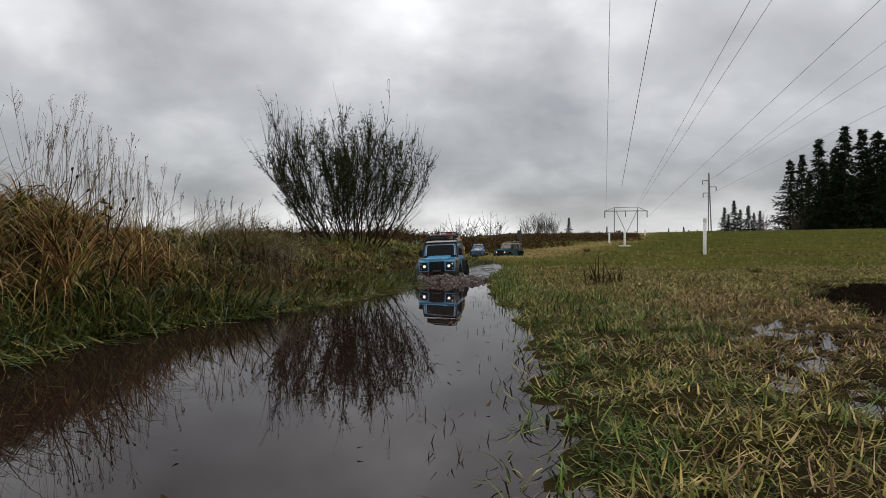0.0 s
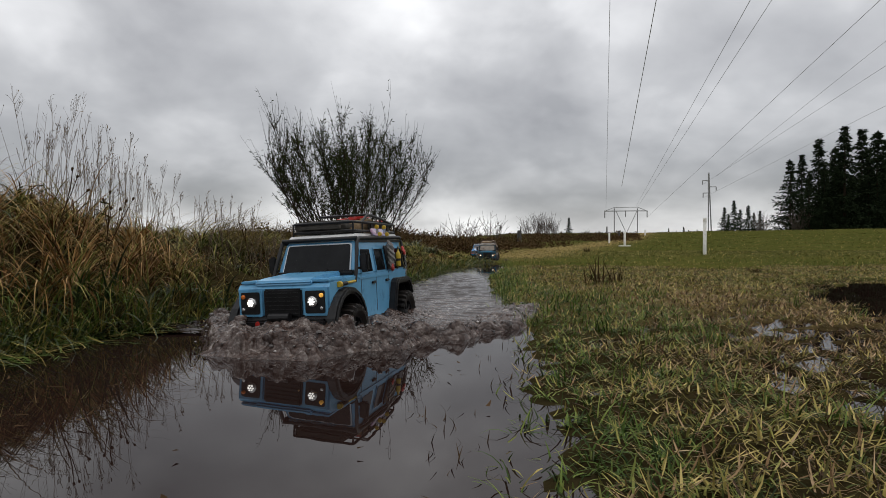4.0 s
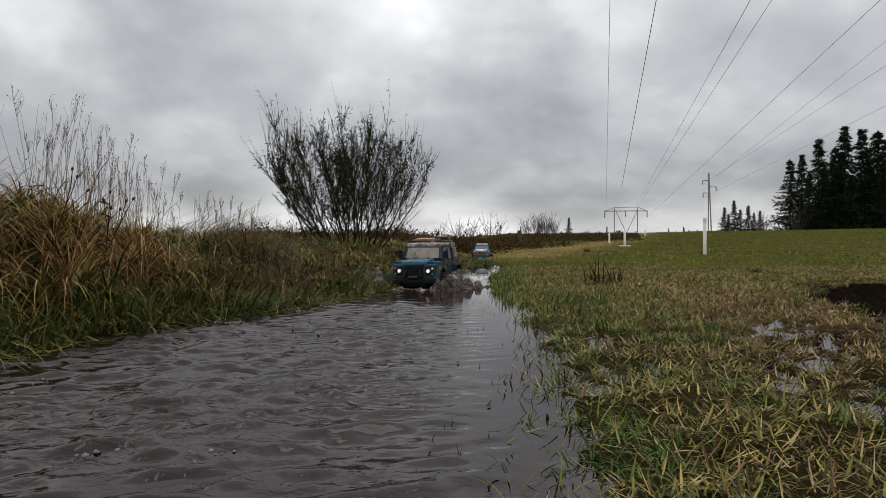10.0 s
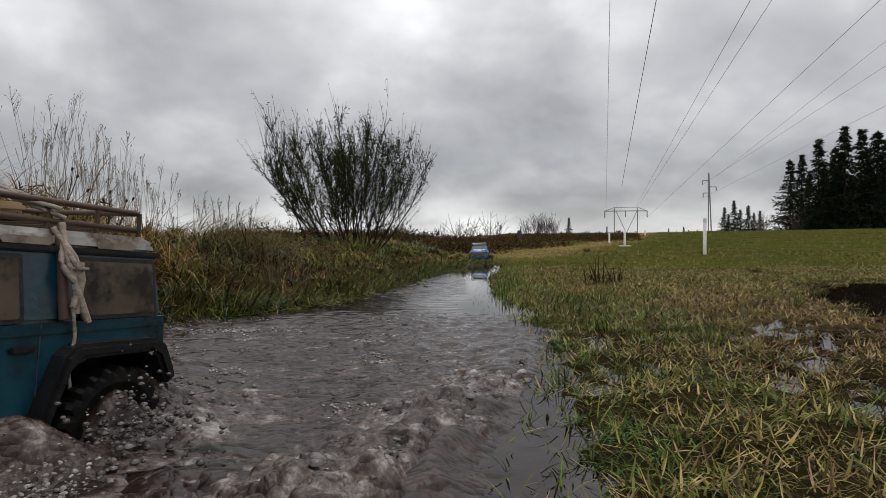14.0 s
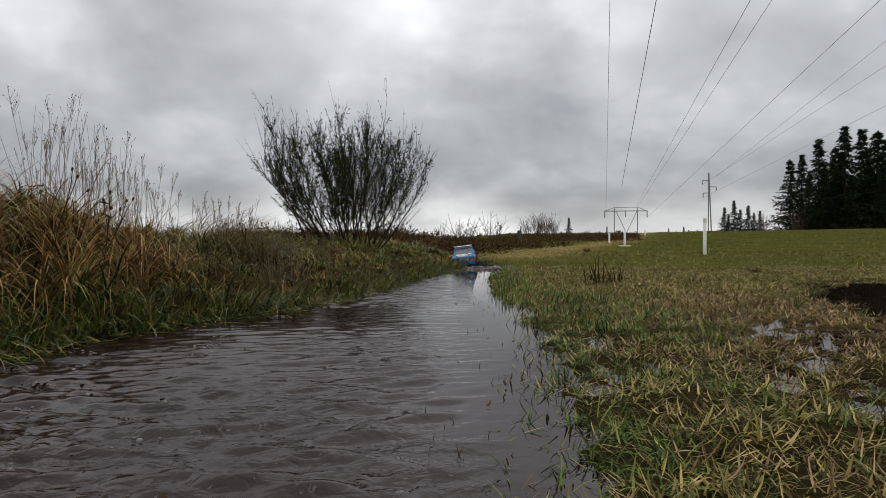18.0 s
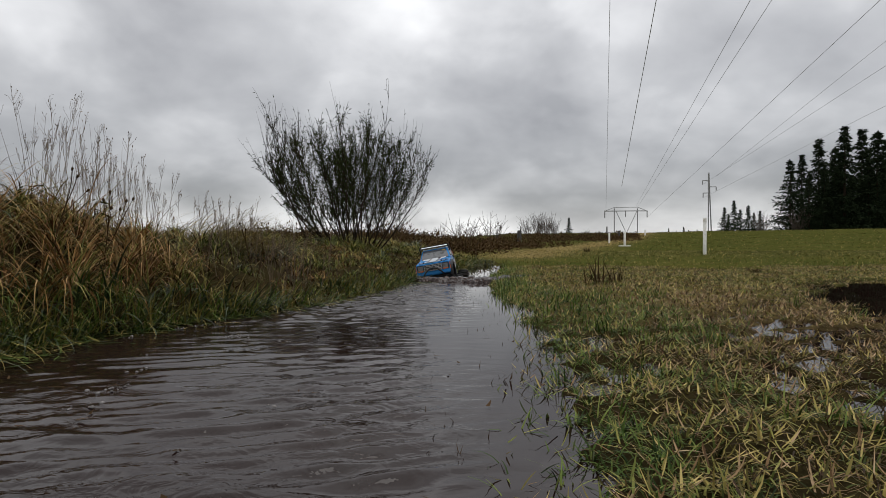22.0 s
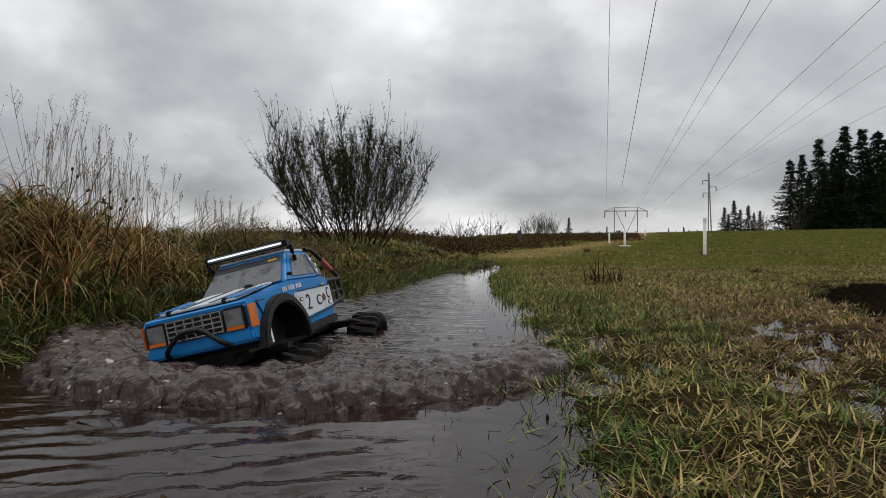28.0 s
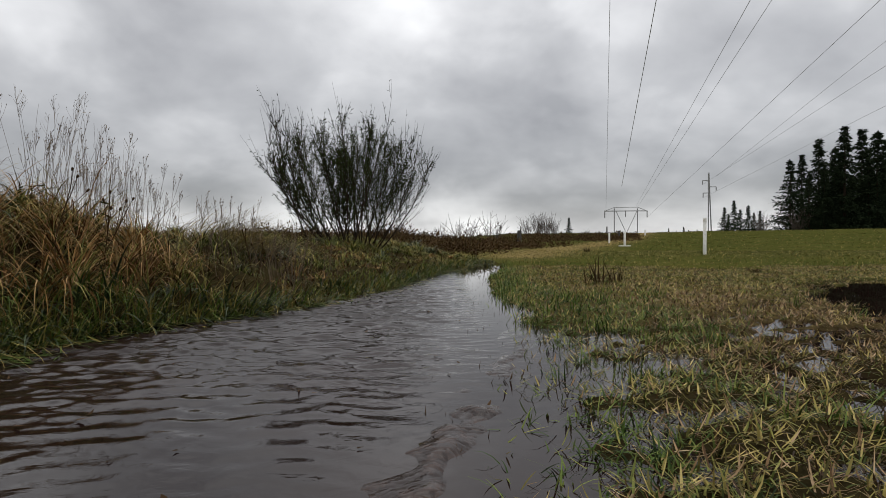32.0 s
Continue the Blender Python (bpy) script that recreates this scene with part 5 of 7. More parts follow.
def build_wagon(style):
    """A boxy 1:9 model of a long off-road estate. x is ahead, z up from the tyres' tread."""
    sky = style == "sky"
    paint, hoodp = (PAINT_SKY, PAINT_SKY) if sky else (PAINT_TEAL, PAINT_HOOD)
    glass = GLASS_DARK if sky else GLASS_MUD
    up_ = 0.010 if sky else 0.0
    roofm = ROOF_GREY if sky else ROOF_WHITE
    ob = new("toy_truck")
    tagged(ob, "light blue toy off-road estate with loaded black roof rack, wet" if sky else "muddy teal toy off-road estate with misted windows and roof rack", "toy truck", group="toy trucks")
    # chassis and lower body with open wheel arches
    part("chassis", boxed((0, 0, 0.066), (0.43, 0.105, 0.030), 0.004), BLACK, ob)
    for x in (0.162, -0.172):
        part("axle", lathe_bm([(0.009, -0.085), (0.009, 0.085)], "y", (x, 0, 0.058), 10), BLACK, ob)
    prof = [(0.224, 0.090), (0.226, 0.148), (0.219, 0.156), (0.09, 0.163), (-0.246, 0.163), (-0.248, 0.092)]
    prof += REAR_ARCH
    prof += [(-0.098, 0.062), (0.086, 0.062)]
    prof += [(x, z) for x, z in arch_profile(0.162, 0.062, 0.069, a1=10)]
    part("body", side_slab(prof, -0.0995, 0.0995, 0.003), paint, ob)
    part("wheel_well", boxed((-0.172, 0, 0.098), (0.134, 0.110, 0.066)), BLACK, ob)
    part("arch_liner", side_slab(shrink(REAR_ARCH, (-0.172, 0.062), 1.02) + shrink(REAR_ARCH, (-0.172, 0.062), 0.96)[::-1], -0.0998, 0.0998), BLACK, ob)
    part("arch_liner", side_slab(arch_profile(0.162, 0.062, 0.0705, 10, 196, 10) + arch_profile(0.162, 0.062, 0.067, 10, 196, 10)[::-1], -0.0998, 0.0998), BLACK, ob)
    part("wheel_well", boxed((0.158, 0, 0.11), (0.120, 0.150, 0.058)), BLACK, ob)
    # bonnet: flat wings with a raised middle
    for sy in (1, -1):
        part("wing", prism(rounded([(0.090, 0.058), (0.222, 0.060), (0.222, 0.098), (0.090, 0.098)], 0.006), (0, 0, 0.1575), (1, 0, 0), (0, sy, 0), 0.006 * sy, 0.0018), hoodp, ob)
    part("bonnet", side_slab([(0.090, 0.160), (0.222, 0.152), (0.227, 0.156), (0.224, 0.163), (0.205, 0.167), (0.090, 0.174)], -0.062, 0.062, 0.003), hoodp, ob)
    part("scuttle", boxed((0.085, 0, 0.170), (0.016, 0.184, 0.010), 0.003), BLACK, ob)
    for sy in (0.03, -0.03):
        part("bonnet_hinge", boxed((0.094, sy, 0.176), (0.008, 0.006, 0.004), 0.001), BLACK, ob)
    # front
    part("grille", boxed((0.227, 0, 0.119), (0.008, 0.082, 0.056), 0.003), BLACK, ob)
    for k in range(6):
        part("grille_slat", boxed((0.2325, 0, 0.098 + 0.008 * k), (0.003, 0.074, 0.003), 0.001), BLACK, ob)
    lamp = LAMP if sky else LAMP_WARM
    for sy in (1, -1):
        part("headlight_panel", prism(rounded([(-0.026, -0.027), (0.026, -0.027), (0.026, 0.027), (-0.026, 0.027)], 0.005), (0.2265, sy * 0.0705, 0.120), (0, 1, 0), (0, 0, 1), 0.003, 0.001), (PAINT_SKY if sky else PAINT_HOOD), ob)
        part("headlight_bezel", prism(rounded([(-0.021, -0.022), (0.021, -0.022), (0.021, 0.022), (-0.021, 0.022)], 0.004), (0.2296, sy * 0.0705, 0.120), (0, 1, 0), (0, 0, 1), 0.0016, 0.0006), BLACK, ob)
        hl = part("headlight", lathe_bm([(0.0105, 0), (0.0105, 0.004), (0.008, 0.0060), (0.004, 0.0068)], "x", (0.231, sy * 0.066, 0.121), 16), CHROME, ob)
        for k in range(7):
            a = k * math.pi / 3
            q = 0.0 if k == 6 else 0.0050
            part("lamp_bulb", lathe_bm([(0.0019, 0), (0.0019, 0.0012), (0.0010, 0.0020)], "x", (0.2374, sy * 0.066 + q * math.cos(a), 0.121 + q * math.sin(a)), 8), lamp, hl)
        part("indicator", lathe_bm([(0.0042, 0), (0.0042, 0.003), (0.002, 0.0045)], "x", (0.231, sy * 0.085, 0.133), 10), (LAMP_AMBER if sy > 0 else ORANGE), ob)
        part("side_light", lathe_bm([(0.0034, 0), (0.0034, 0.003), (0.002, 0.004)], "x", (0.231, sy * 0.085, 0.108), 10), CHROME, ob)
    part("front_bumper", boxed((0.237, 0, 0.078), (0.018, 0.190, 0.020), 0.004), BLACK, ob)
    part("winch", lathe_bm([(0.009, -0.022), (0.009, 0.022)], "y", (0.243, 0, 0.092), 12), BLACK, ob)
    for sy in (1, -1):
        part("tow_hook", boxed((0.249, sy * 0.045, 0.080), (0.008, 0.008, 0.012), 0.002), RED if sky else BLACK, ob)
    part("rear_bumper", boxed((-0.253, 0, 0.082), (0.014, 0.18, 0.016), 0.003), BLACK, ob)
    # upper cab
    bm = bmesh.new()
    lo = [(0.084, 0.163), (-0.246, 0.163)]
    vs = []
    for z, xf, xr in ((0.163, 0.084, -0.246), (0.228 + up_, 0.058 - 0.3 * up_, -0.240)):
        y = cab_y(z) - 0.001
        vs += [bm.verts.new(p) for p in ((xf, y, z), (xf, -y, z), (xr, -y, z), (xr, y, z))]
    for i in range(4):
        bm.faces.new((vs[i], vs[(i + 1) % 4], vs[4 + (i + 1) % 4], vs[4 + i]))
    bm.faces.new(vs[:4])
    bm.faces.new(vs[4:])
    bmesh.ops.recalc_face_normals(bm, faces=bm.faces)
    bmesh.ops.bevel(bm, geom=list(bm.edges), offset=0.003, segments=2, affect="EDGES", clamp_overlap=True)
    part("cab", bm, paint, ob)
    part("roof", side_slab([(x, z + up_) for x, z in ((0.060, 0.228), (0.056, 0.238), (0.040, 0.245), (-0.225, 0.247), (-0.243, 0.240), (-0.243, 0.228))], -0.085, 0.085, 0.006), roofm, ob)
    for sy in (1, -1):
        part("gutter", boxed((-0.091, sy * (0.0885 - 0.15 * up_), 0.228 + up_), (0.306, 0.005, 0.006), 0.0015), BLACK, ob)
        if not sky:
            for x in (-0.02, -0.10, -0.19):
                part("alpine_window", prism(rounded([(x - 0.022, 0.2315), (x + 0.022, 0.2315), (x + 0.022, 0.2385), (x - 0.022, 0.2385)], 0.003), (0, sy * 0.0852, 0), (1, 0, 0), (0, 0, 1), -0.0012 * sy), GLASS_FOG, ob)
    # windscreen
    up = Vector((-0.026, 0, 0.065)).normalized()
    for name, w, z0, z1, proud, mat in (("windscreen_frame", 0.0825, 0.004, 0.066 + up_, 0.001, PAINT_WHITE if sky else BLACK), ("windscreen", 0.0795, 0.0065, 0.0635 + up_, 0.0026, GLASS_DARK if sky else GLASS_FOG)):
        o = Vector((0.084, 0, 0.163)) + Vector((proud + 0.0005, 0, 0))
        part(name, prism(rounded([(-w, z0), (w, z0), (w * 0.945, z1), (-w * 0.945, z1)], 0.006), o, (0, 1, 0), up, 0.0016), mat, ob)
    for sy in (1, -1):
        # window openings: front door, rear door, rear quarter
        for x0, x1, slant in ((-0.006, 0.056, 0.010), (-0.090, -0.037, 0.0), (-0.232, -0.150, 0.0)):
            q = [(x0, 0.1675), (x1, 0.1675), (x1 - slant, 0.2185), (x0, 0.2185)]
            big = [(x0 - 0.004, 0.1635), (x1 + 0.004, 0.1635), (x1 - slant + 0.003, 0.2225), (x0 - 0.004, 0.2225)]
            if x0 > -0.2 or not sky:
                part("window_seal", side_plate(rounded(big, 0.004), sy, 0.0004, 0.0006 if sky else 0.0012), BLACK if not sky else PAINT_SKY, ob)
            part("window", side_plate(rounded(q, 0.003), sy, 0.0008, 0.0014), glass, ob)
        for x in (0.068, -0.022, -0.108):
            part("door_gap", boxed((x, sy * 0.0996, 0.118), (0.0011, 0.0012, 0.088)), PAINT_DARK, ob)
        for x in (-0.004, -0.093):
            part("door_handle", boxed((x, sy * 0.1015, 0.142), (0.022, 0.005, 0.006), 0.0015), BLACK, ob)
        for x, z in ((0.060, 0.15), (0.060, 0.10), (-0.028, 0.15), (-0.028, 0.10)):
            if sky:
                continue
            part("door_hinge", boxed((x, sy * 0.1008, z), (0.006, 0.003, 0.008), 0.001), BLACK, ob)
        part("waist_rail", boxed((-0.08, sy * 0.1, 0.1555), (0.325, 0.0025, 0.006), 0.001), paint, ob)
        part("sill", boxed((-0.002, sy * 0.099, 0.058), (0.172, 0.010, 0.012), 0.003), BLACK, ob)
        for cx in (0.162, -0.162):
            # wide moulded flare over each wheel
            out_ = arch_profile(cx, 0.060, 0.083, 12, 195, -15)
            in_ = arch_profile(cx, 0.060, 0.069, 12, 195, -15)
            if cx < 0:
                out_, in_ = shrink(REAR_ARCH, (-0.172, 0.062), 1.17), shrink(REAR_ARCH, (-0.172, 0.062), 0.975)
            part("wheel_arch", side_slab(out_ + in_[::-1], sy * 0.096, sy * 0.119, 0.004), BLACK, ob)
        m = new("mirror")
        m.parent = ob
        part("mirror_arm", boxed((0.074, sy * 0.101, 0.178), (0.005, 0.018, 0.005), 0.001), BLACK, m)
        part("mirror_head", boxed((0.072, sy * 0.111, 0.190), (0.011, 0.020, 0.040), 0.004), BLACK, m)
        # outer cage tubes
        if sky:
            round_part("cage_tube", [(0.098, sy * 0.098, 0.150), (0.090, sy * 0.0985, 0.172), (0.060, sy * 0.091, 0.244), (-0.235, sy * 0.091, 0.248), (-0.248, sy * 0.1, 0.165)], 0.0042, BLACK, ob)
            if sy > 0:
                round_part("cage_brow", [(0.061, 0.091, 0.244), (0.061, -0.091, 0.244)], 0.0045, BLACK, ob)
        else:
            round_part("cage_tube", [(0.086, sy * 0.097, 0.165), (0.062, sy * 0.0895, 0.229)], 0.0036, BLACK, ob)
            round_part("rain_strip", [(-0.13, sy * 0.0985, 0.165), (-0.13, sy * 0.088, 0.226), (-0.13, sy * 0.082, 0.246)], 0.005, BROWN, ob)
    part("rear_door", boxed((-0.2475, 0, 0.145), (0.004, 0.10, 0.11), 0.002), paint, ob)
    part("rear_window", boxed((-0.2465, 0, 0.195), (0.006, 0.085, 0.042), 0.002), glass, ob)
    spare = make_wheel(ob, (0, 0, 0), 0.056, 0.042, BLACK)
    spare.matrix_basis = pose(-0.268, 0.0, 0.150, 0, 0, 90)
    spare.name = "spare_wheel"
    for x in (0.162, -0.172):
        for sy in (1, -1):
            w = make_wheel(ob, (x, sy * 0.104, 0.058), 0.058, 0.046, BLACK)
            if sy < 0:
                w.rotation_mode = "QUATERNION"
            WHEELS.append((w, ob, (x, sy * 0.104, 0.058), 0.058))
    # roof rack
    rackm, rr = (BLACK, 0.0032) if sky else (BROWN, 0.0030)
    x0, x1, yy, z0, z1 = (-0.235, 0.040, 0.074, 0.262, 0.282) if sky else (-0.225, 0.030, 0.076, 0.254, 0.272)
    rack = new("roof_rack")
    rack.parent = ob
    for z in (z0, z1):
        round_part("rail", [(x1, 0, z), (x1, yy, z), (x0, yy, z), (x0, -yy, z), (x1, -yy, z), (x1, 0, z)], rr, rackm, rack)
    for k in range(9):
        x = x0 + (x1 - x0) * k / 8
        part("slat", boxed((x, 0, z0), (0.008, 2 * yy, 0.003), 0.001), rackm, rack)
    for k in range(6):
        x = x0 + (x1 - x0) * k / 5
        for sy in (1, -1):
            round_part("stanchion", [(x, sy * yy, z0 - 0.010), (x, sy * yy, z1)], 0.0024, rackm, rack, sides=6)
    if sky:
        dress_sky(ob)
    else:
        dress_teal(ob)
    return ob


def chain(parent, x, y, z0, z1, material, r=0.0042, tilt=0.0):
    """Interlocked links hanging down in one strand."""
    n = int((z0 - z1) / (r * 1.5))
    vs = []
    for k in range(n):
        z = z0 - (k + 0.5) * r * 1.5
        a = np.linspace(0, 2 * math.pi, 9)
        e = np.stack([np.cos(a) * r * 0.6, np.zeros(9), np.sin(a) * r], 1)
        if k % 2:
            e = e[:, [1, 0, 2]]
        vs.append(e + (x, y - tilt * (z0 - z), z))
    v, f = tubes(vs, [(0.0010, 0.0010)] * n, 4)
    return from_arrays("chain", v, f, [material], parent)


def dress_sky(ob):
    part("awning_roll", lathe_bm([(0.011, -0.12), (0.013, -0.05), (0.012, 0.04), (0.011, 0.10)], "x", (-0.07, -0.066, 0.276), 12), CANVAS, ob)
    part("cargo_bag", boxed((0.004, -0.01, 0.275), (0.075, 0.120, 0.030), 0.011, (0, 4, 2)), CANVAS, ob)
    part("wooden_crate", boxed((-0.075, 0.022, 0.276), (0.066, 0.074, 0.028), 0.002), TAN, ob)
    for k in range(3):
        part("crate_board", boxed((-0.075, 0.060, 0.263 + 0.013 * k), (0.068, 0.003, 0.010), 0.001), TAN, ob)
    part("dark_case", boxed((-0.158, 0.030, 0.274), (0.080, 0.080, 0.026), 0.003), CANVAS, ob)
    part("tool_roll", lathe_bm([(0.010, -0.05), (0.011, 0.05)], "x", (-0.16, -0.035, 0.277), 12), CANVAS, ob)
    round_part("red_strap", [(-0.028, -0.045, 0.277), (-0.045, 0.012, 0.292), (-0.078, 0.040, 0.294), (-0.105, 0.060, 0.283)], 0.0038, RED, ob, "bright red strap")
    round_part("red_strap", [(-0.118, 0.058, 0.277), (-0.10, 0.02, 0.293), (-0.06, -0.01, 0.293)], 0.0036, RED, ob, "bright red strap")
    part("red_can", lathe_bm([(0.009, -0.026), (0.010, -0.018), (0.010, 0.02), (0.006, 0.028)], "x", (-0.075, 0.030, 0.293), 12), RED, ob, "red plastic can")
    part("red_shackle", boxed((-0.205, 0.050, 0.289), (0.016, 0.012, 0.010), 0.003), RED, ob)
    round_part("aerial", [(-0.136, 0.072, 0.26), (-0.138, 0.073, 0.305)], 0.0022, BLACK, ob)
    round_part("aerial_whip", [(-0.138, 0.073, 0.303), (-0.140, 0.074, 0.345)], 0.0010, BLACK, ob)
    part("red_bag", boxed((-0.088, 0.034, 0.297), (0.052, 0.050, 0.017), 0.008, (0, 5, 8)), RED, ob, "rolled red jacket")
    part("red_bag", boxed((-0.205, 0.030, 0.288), (0.030, 0.050, 0.012), 0.005, (0, 8, 0)), RED, ob, "red cloth")
    round_part("cargo_bar", [(-0.010, 0.074, 0.282), (-0.050, 0.074, 0.302), (-0.130, 0.074, 0.296), (-0.230, 0.074, 0.282)], 0.0032, BLACK, ob)
    round_part("cargo_bar", [(-0.050, 0.074, 0.302), (-0.050, -0.05, 0.302)], 0.0030, BLACK, ob)
    part("side_board", boxed((-0.140, 0.068, 0.278), (0.150, 0.003, 0.022), 0.001), CANVAS, ob)
    part("bottle_band", lathe_bm([(0.0067, 0.186), (0.0067, 0.192)], "z", (-0.163, 0.108, 0.0), 14, cap=False), BLACK, ob)
    # little skateboard on the rack's side
    sk = new("skateboard")
    sk.parent = ob
    part("deck", prism(rounded([(-0.130, -0.010), (-0.046, -0.010), (-0.046, 0.012), (-0.130, 0.012)], 0.010), (0, 0.0865, 0.259), (1, 0, 0), (0, -0.5, 0.86), 0.004, 0.001), PRINT, sk, "colourful printed deck")
    for x in (-0.062, -0.112):
        for dz in (-0.006, 0.012):
            part("small_wheel", lathe_bm([(0.004, -0.003), (0.0052, -0.002), (0.0052, 0.002), (0.004, 0.003)], "x", (x, 0.0965 - dz * 0.4, 0.260 + dz), 12), YELLOW, sk, "yellow wheel")
        part("truck_bar", boxed((x, 0.0925, 0.263), (0.004, 0.006, 0.016), 0.001), CHROME, sk)
    for sy in (1,):
        part("net_panel", side_plate([(-0.140, 0.166), (-0.104, 0.166), (-0.104, 0.226), (-0.140, 0.226)], sy, 0.0016, 0.002), BLACK, ob)
        for k in range(10):
            chain(ob, -0.105 - 0.0038 * k, 0.1015 + 0.0012 * (k % 2), 0.238 - 0.001 * k, 0.160 + 0.004 * abs(k - 4), STEEL, 0.0048, tilt=-0.06)
        round_part("shackle", [(-0.118, 0.105, 0.180), (-0.112, 0.108, 0.172), (-0.118, 0.108, 0.163), (-0.125, 0.107, 0.172), (-0.119, 0.105, 0.181)], 0.0034, RED, ob, "red shackle")
        part("gas_bottle", lathe_bm([(0.0055, 0.172), (0.0064, 0.175), (0.0064, 0.203), (0.0048, 0.208), (0.0025, 0.210), (0.0025, 0.215)], "z", (-0.163, 0.108, 0.0), 14), YELLOW, ob, "yellow gas bottle")
        part("bottle_bracket", boxed((-0.163, 0.100, 0.190), (0.020, 0.010, 0.006), 0.001), BLACK, ob)
        round_part("hose", [(-0.163, 0.108, 0.215), (-0.170, 0.106, 0.224), (-0.178, 0.104, 0.205), (-0.175, 0.105, 0.176), (-0.160, 0.106, 0.168)], 0.0022, BLACK, ob)
        round_part("shackle", [(-0.222, 0.100, 0.222), (-0.214, 0.104, 0.212), (-0.222, 0.106, 0.200), (-0.230, 0.103, 0.212), (-0.222, 0.100, 0.222)], 0.0034, RED, ob, "red shackle")
        chain(ob, -0.226, 0.106, 0.204, 0.140, STEEL, 0.0040)
        # long-handled tool strapped on the wing
        part("axe_head", lathe_bm([(0.0050, -0.005), (0.0060, -0.003), (0.0060, 0.005)], "x", (0.186, 0.1035, 0.150), 12), YELLOW, ob)
        round_part("tool_clamp", [(0.182, 0.1035, 0.150), (0.154, 0.1035, 0.150)], 0.0042, BLACK, ob)
        round_part("tool_handle", [(0.156, 0.1035, 0.1505), (0.110, 0.1035, 0.1515)], 0.0029, YELLOW, ob, "yellow tool handle")


def dress_teal(ob):
    part("roof_board", boxed((-0.055, -0.012, 0.262), (0.150, 0.105, 0.010), 0.003, (0, 3, 0)), TAN, ob)
    r = np.random.default_rng(61)
    for k in range(5):
        pts = [(0.062, 0.05 - 0.02 * k, 0.238), (0.025 - 0.01 * k, 0.04 - 0.012 * k, 0.258), (-0.01, 0.055, 0.277 - 0.002 * k), (-0.06 - 0.01 * k, 0.064, 0.279), (-0.13, 0.078, 0.262)]
        round_part("rope", [tuple(np.array(p) + r.normal(0, 0.003, 3)) for p in pts], 0.0022, ROPE, ob, "frayed grey rope", sides=6)
    for k in range(4):
        pts = [(-0.128, 0.082, 0.250), (-0.134 + 0.003 * k, 0.099, 0.222 - 0.003 * k), (-0.139 + 0.004 * k, 0.104, 0.200), (-0.131 - 0.004 * k, 0.105, 0.176 - 0.004 * k)]
        round_part("rope", [tuple(np.array(p) + r.normal(0, 0.0025, 3)) for p in pts], 0.0028, ROPE, ob, "frayed grey rope", sides=6)
    round_part("rope_tail", [(-0.132, 0.104, 0.185), (-0.136, 0.106, 0.150), (-0.132, 0.106, 0.122), (-0.136, 0.107, 0.092)], 0.0016, ROPE, ob, sides=5)
    part("knot", boxed((-0.135, 0.106, 0.212), (0.018, 0.012, 0.012), 0.005), ROPE, ob)
    for sy in (1, -1):
        round_part("bull_bar", [(0.235, sy * 0.040, 0.075), (0.252, sy * 0.040, 0.100), (0.244, sy * 0.030, 0.128)], 0.0030, BLACK, ob)


def numeral(text, size, parent, m, material):
    cu = bpy.data.curves.new("numeral", "FONT")
    cu.body, cu.size, cu.extrude, cu.align_x, cu.align_y = text, size, 0.0004, "CENTER", "CENTER"
    tmp = bpy.data.objects.new("numeral_source", cu)
    me = bpy.data.meshes.new_from_object(tmp)
    bpy.data.objects.remove(tmp)
    me.materials.clear()
    me.materials.append(material)
    ob = new("numeral", me)
    ob.parent = parent
    ob.matrix_basis = m
    return ob


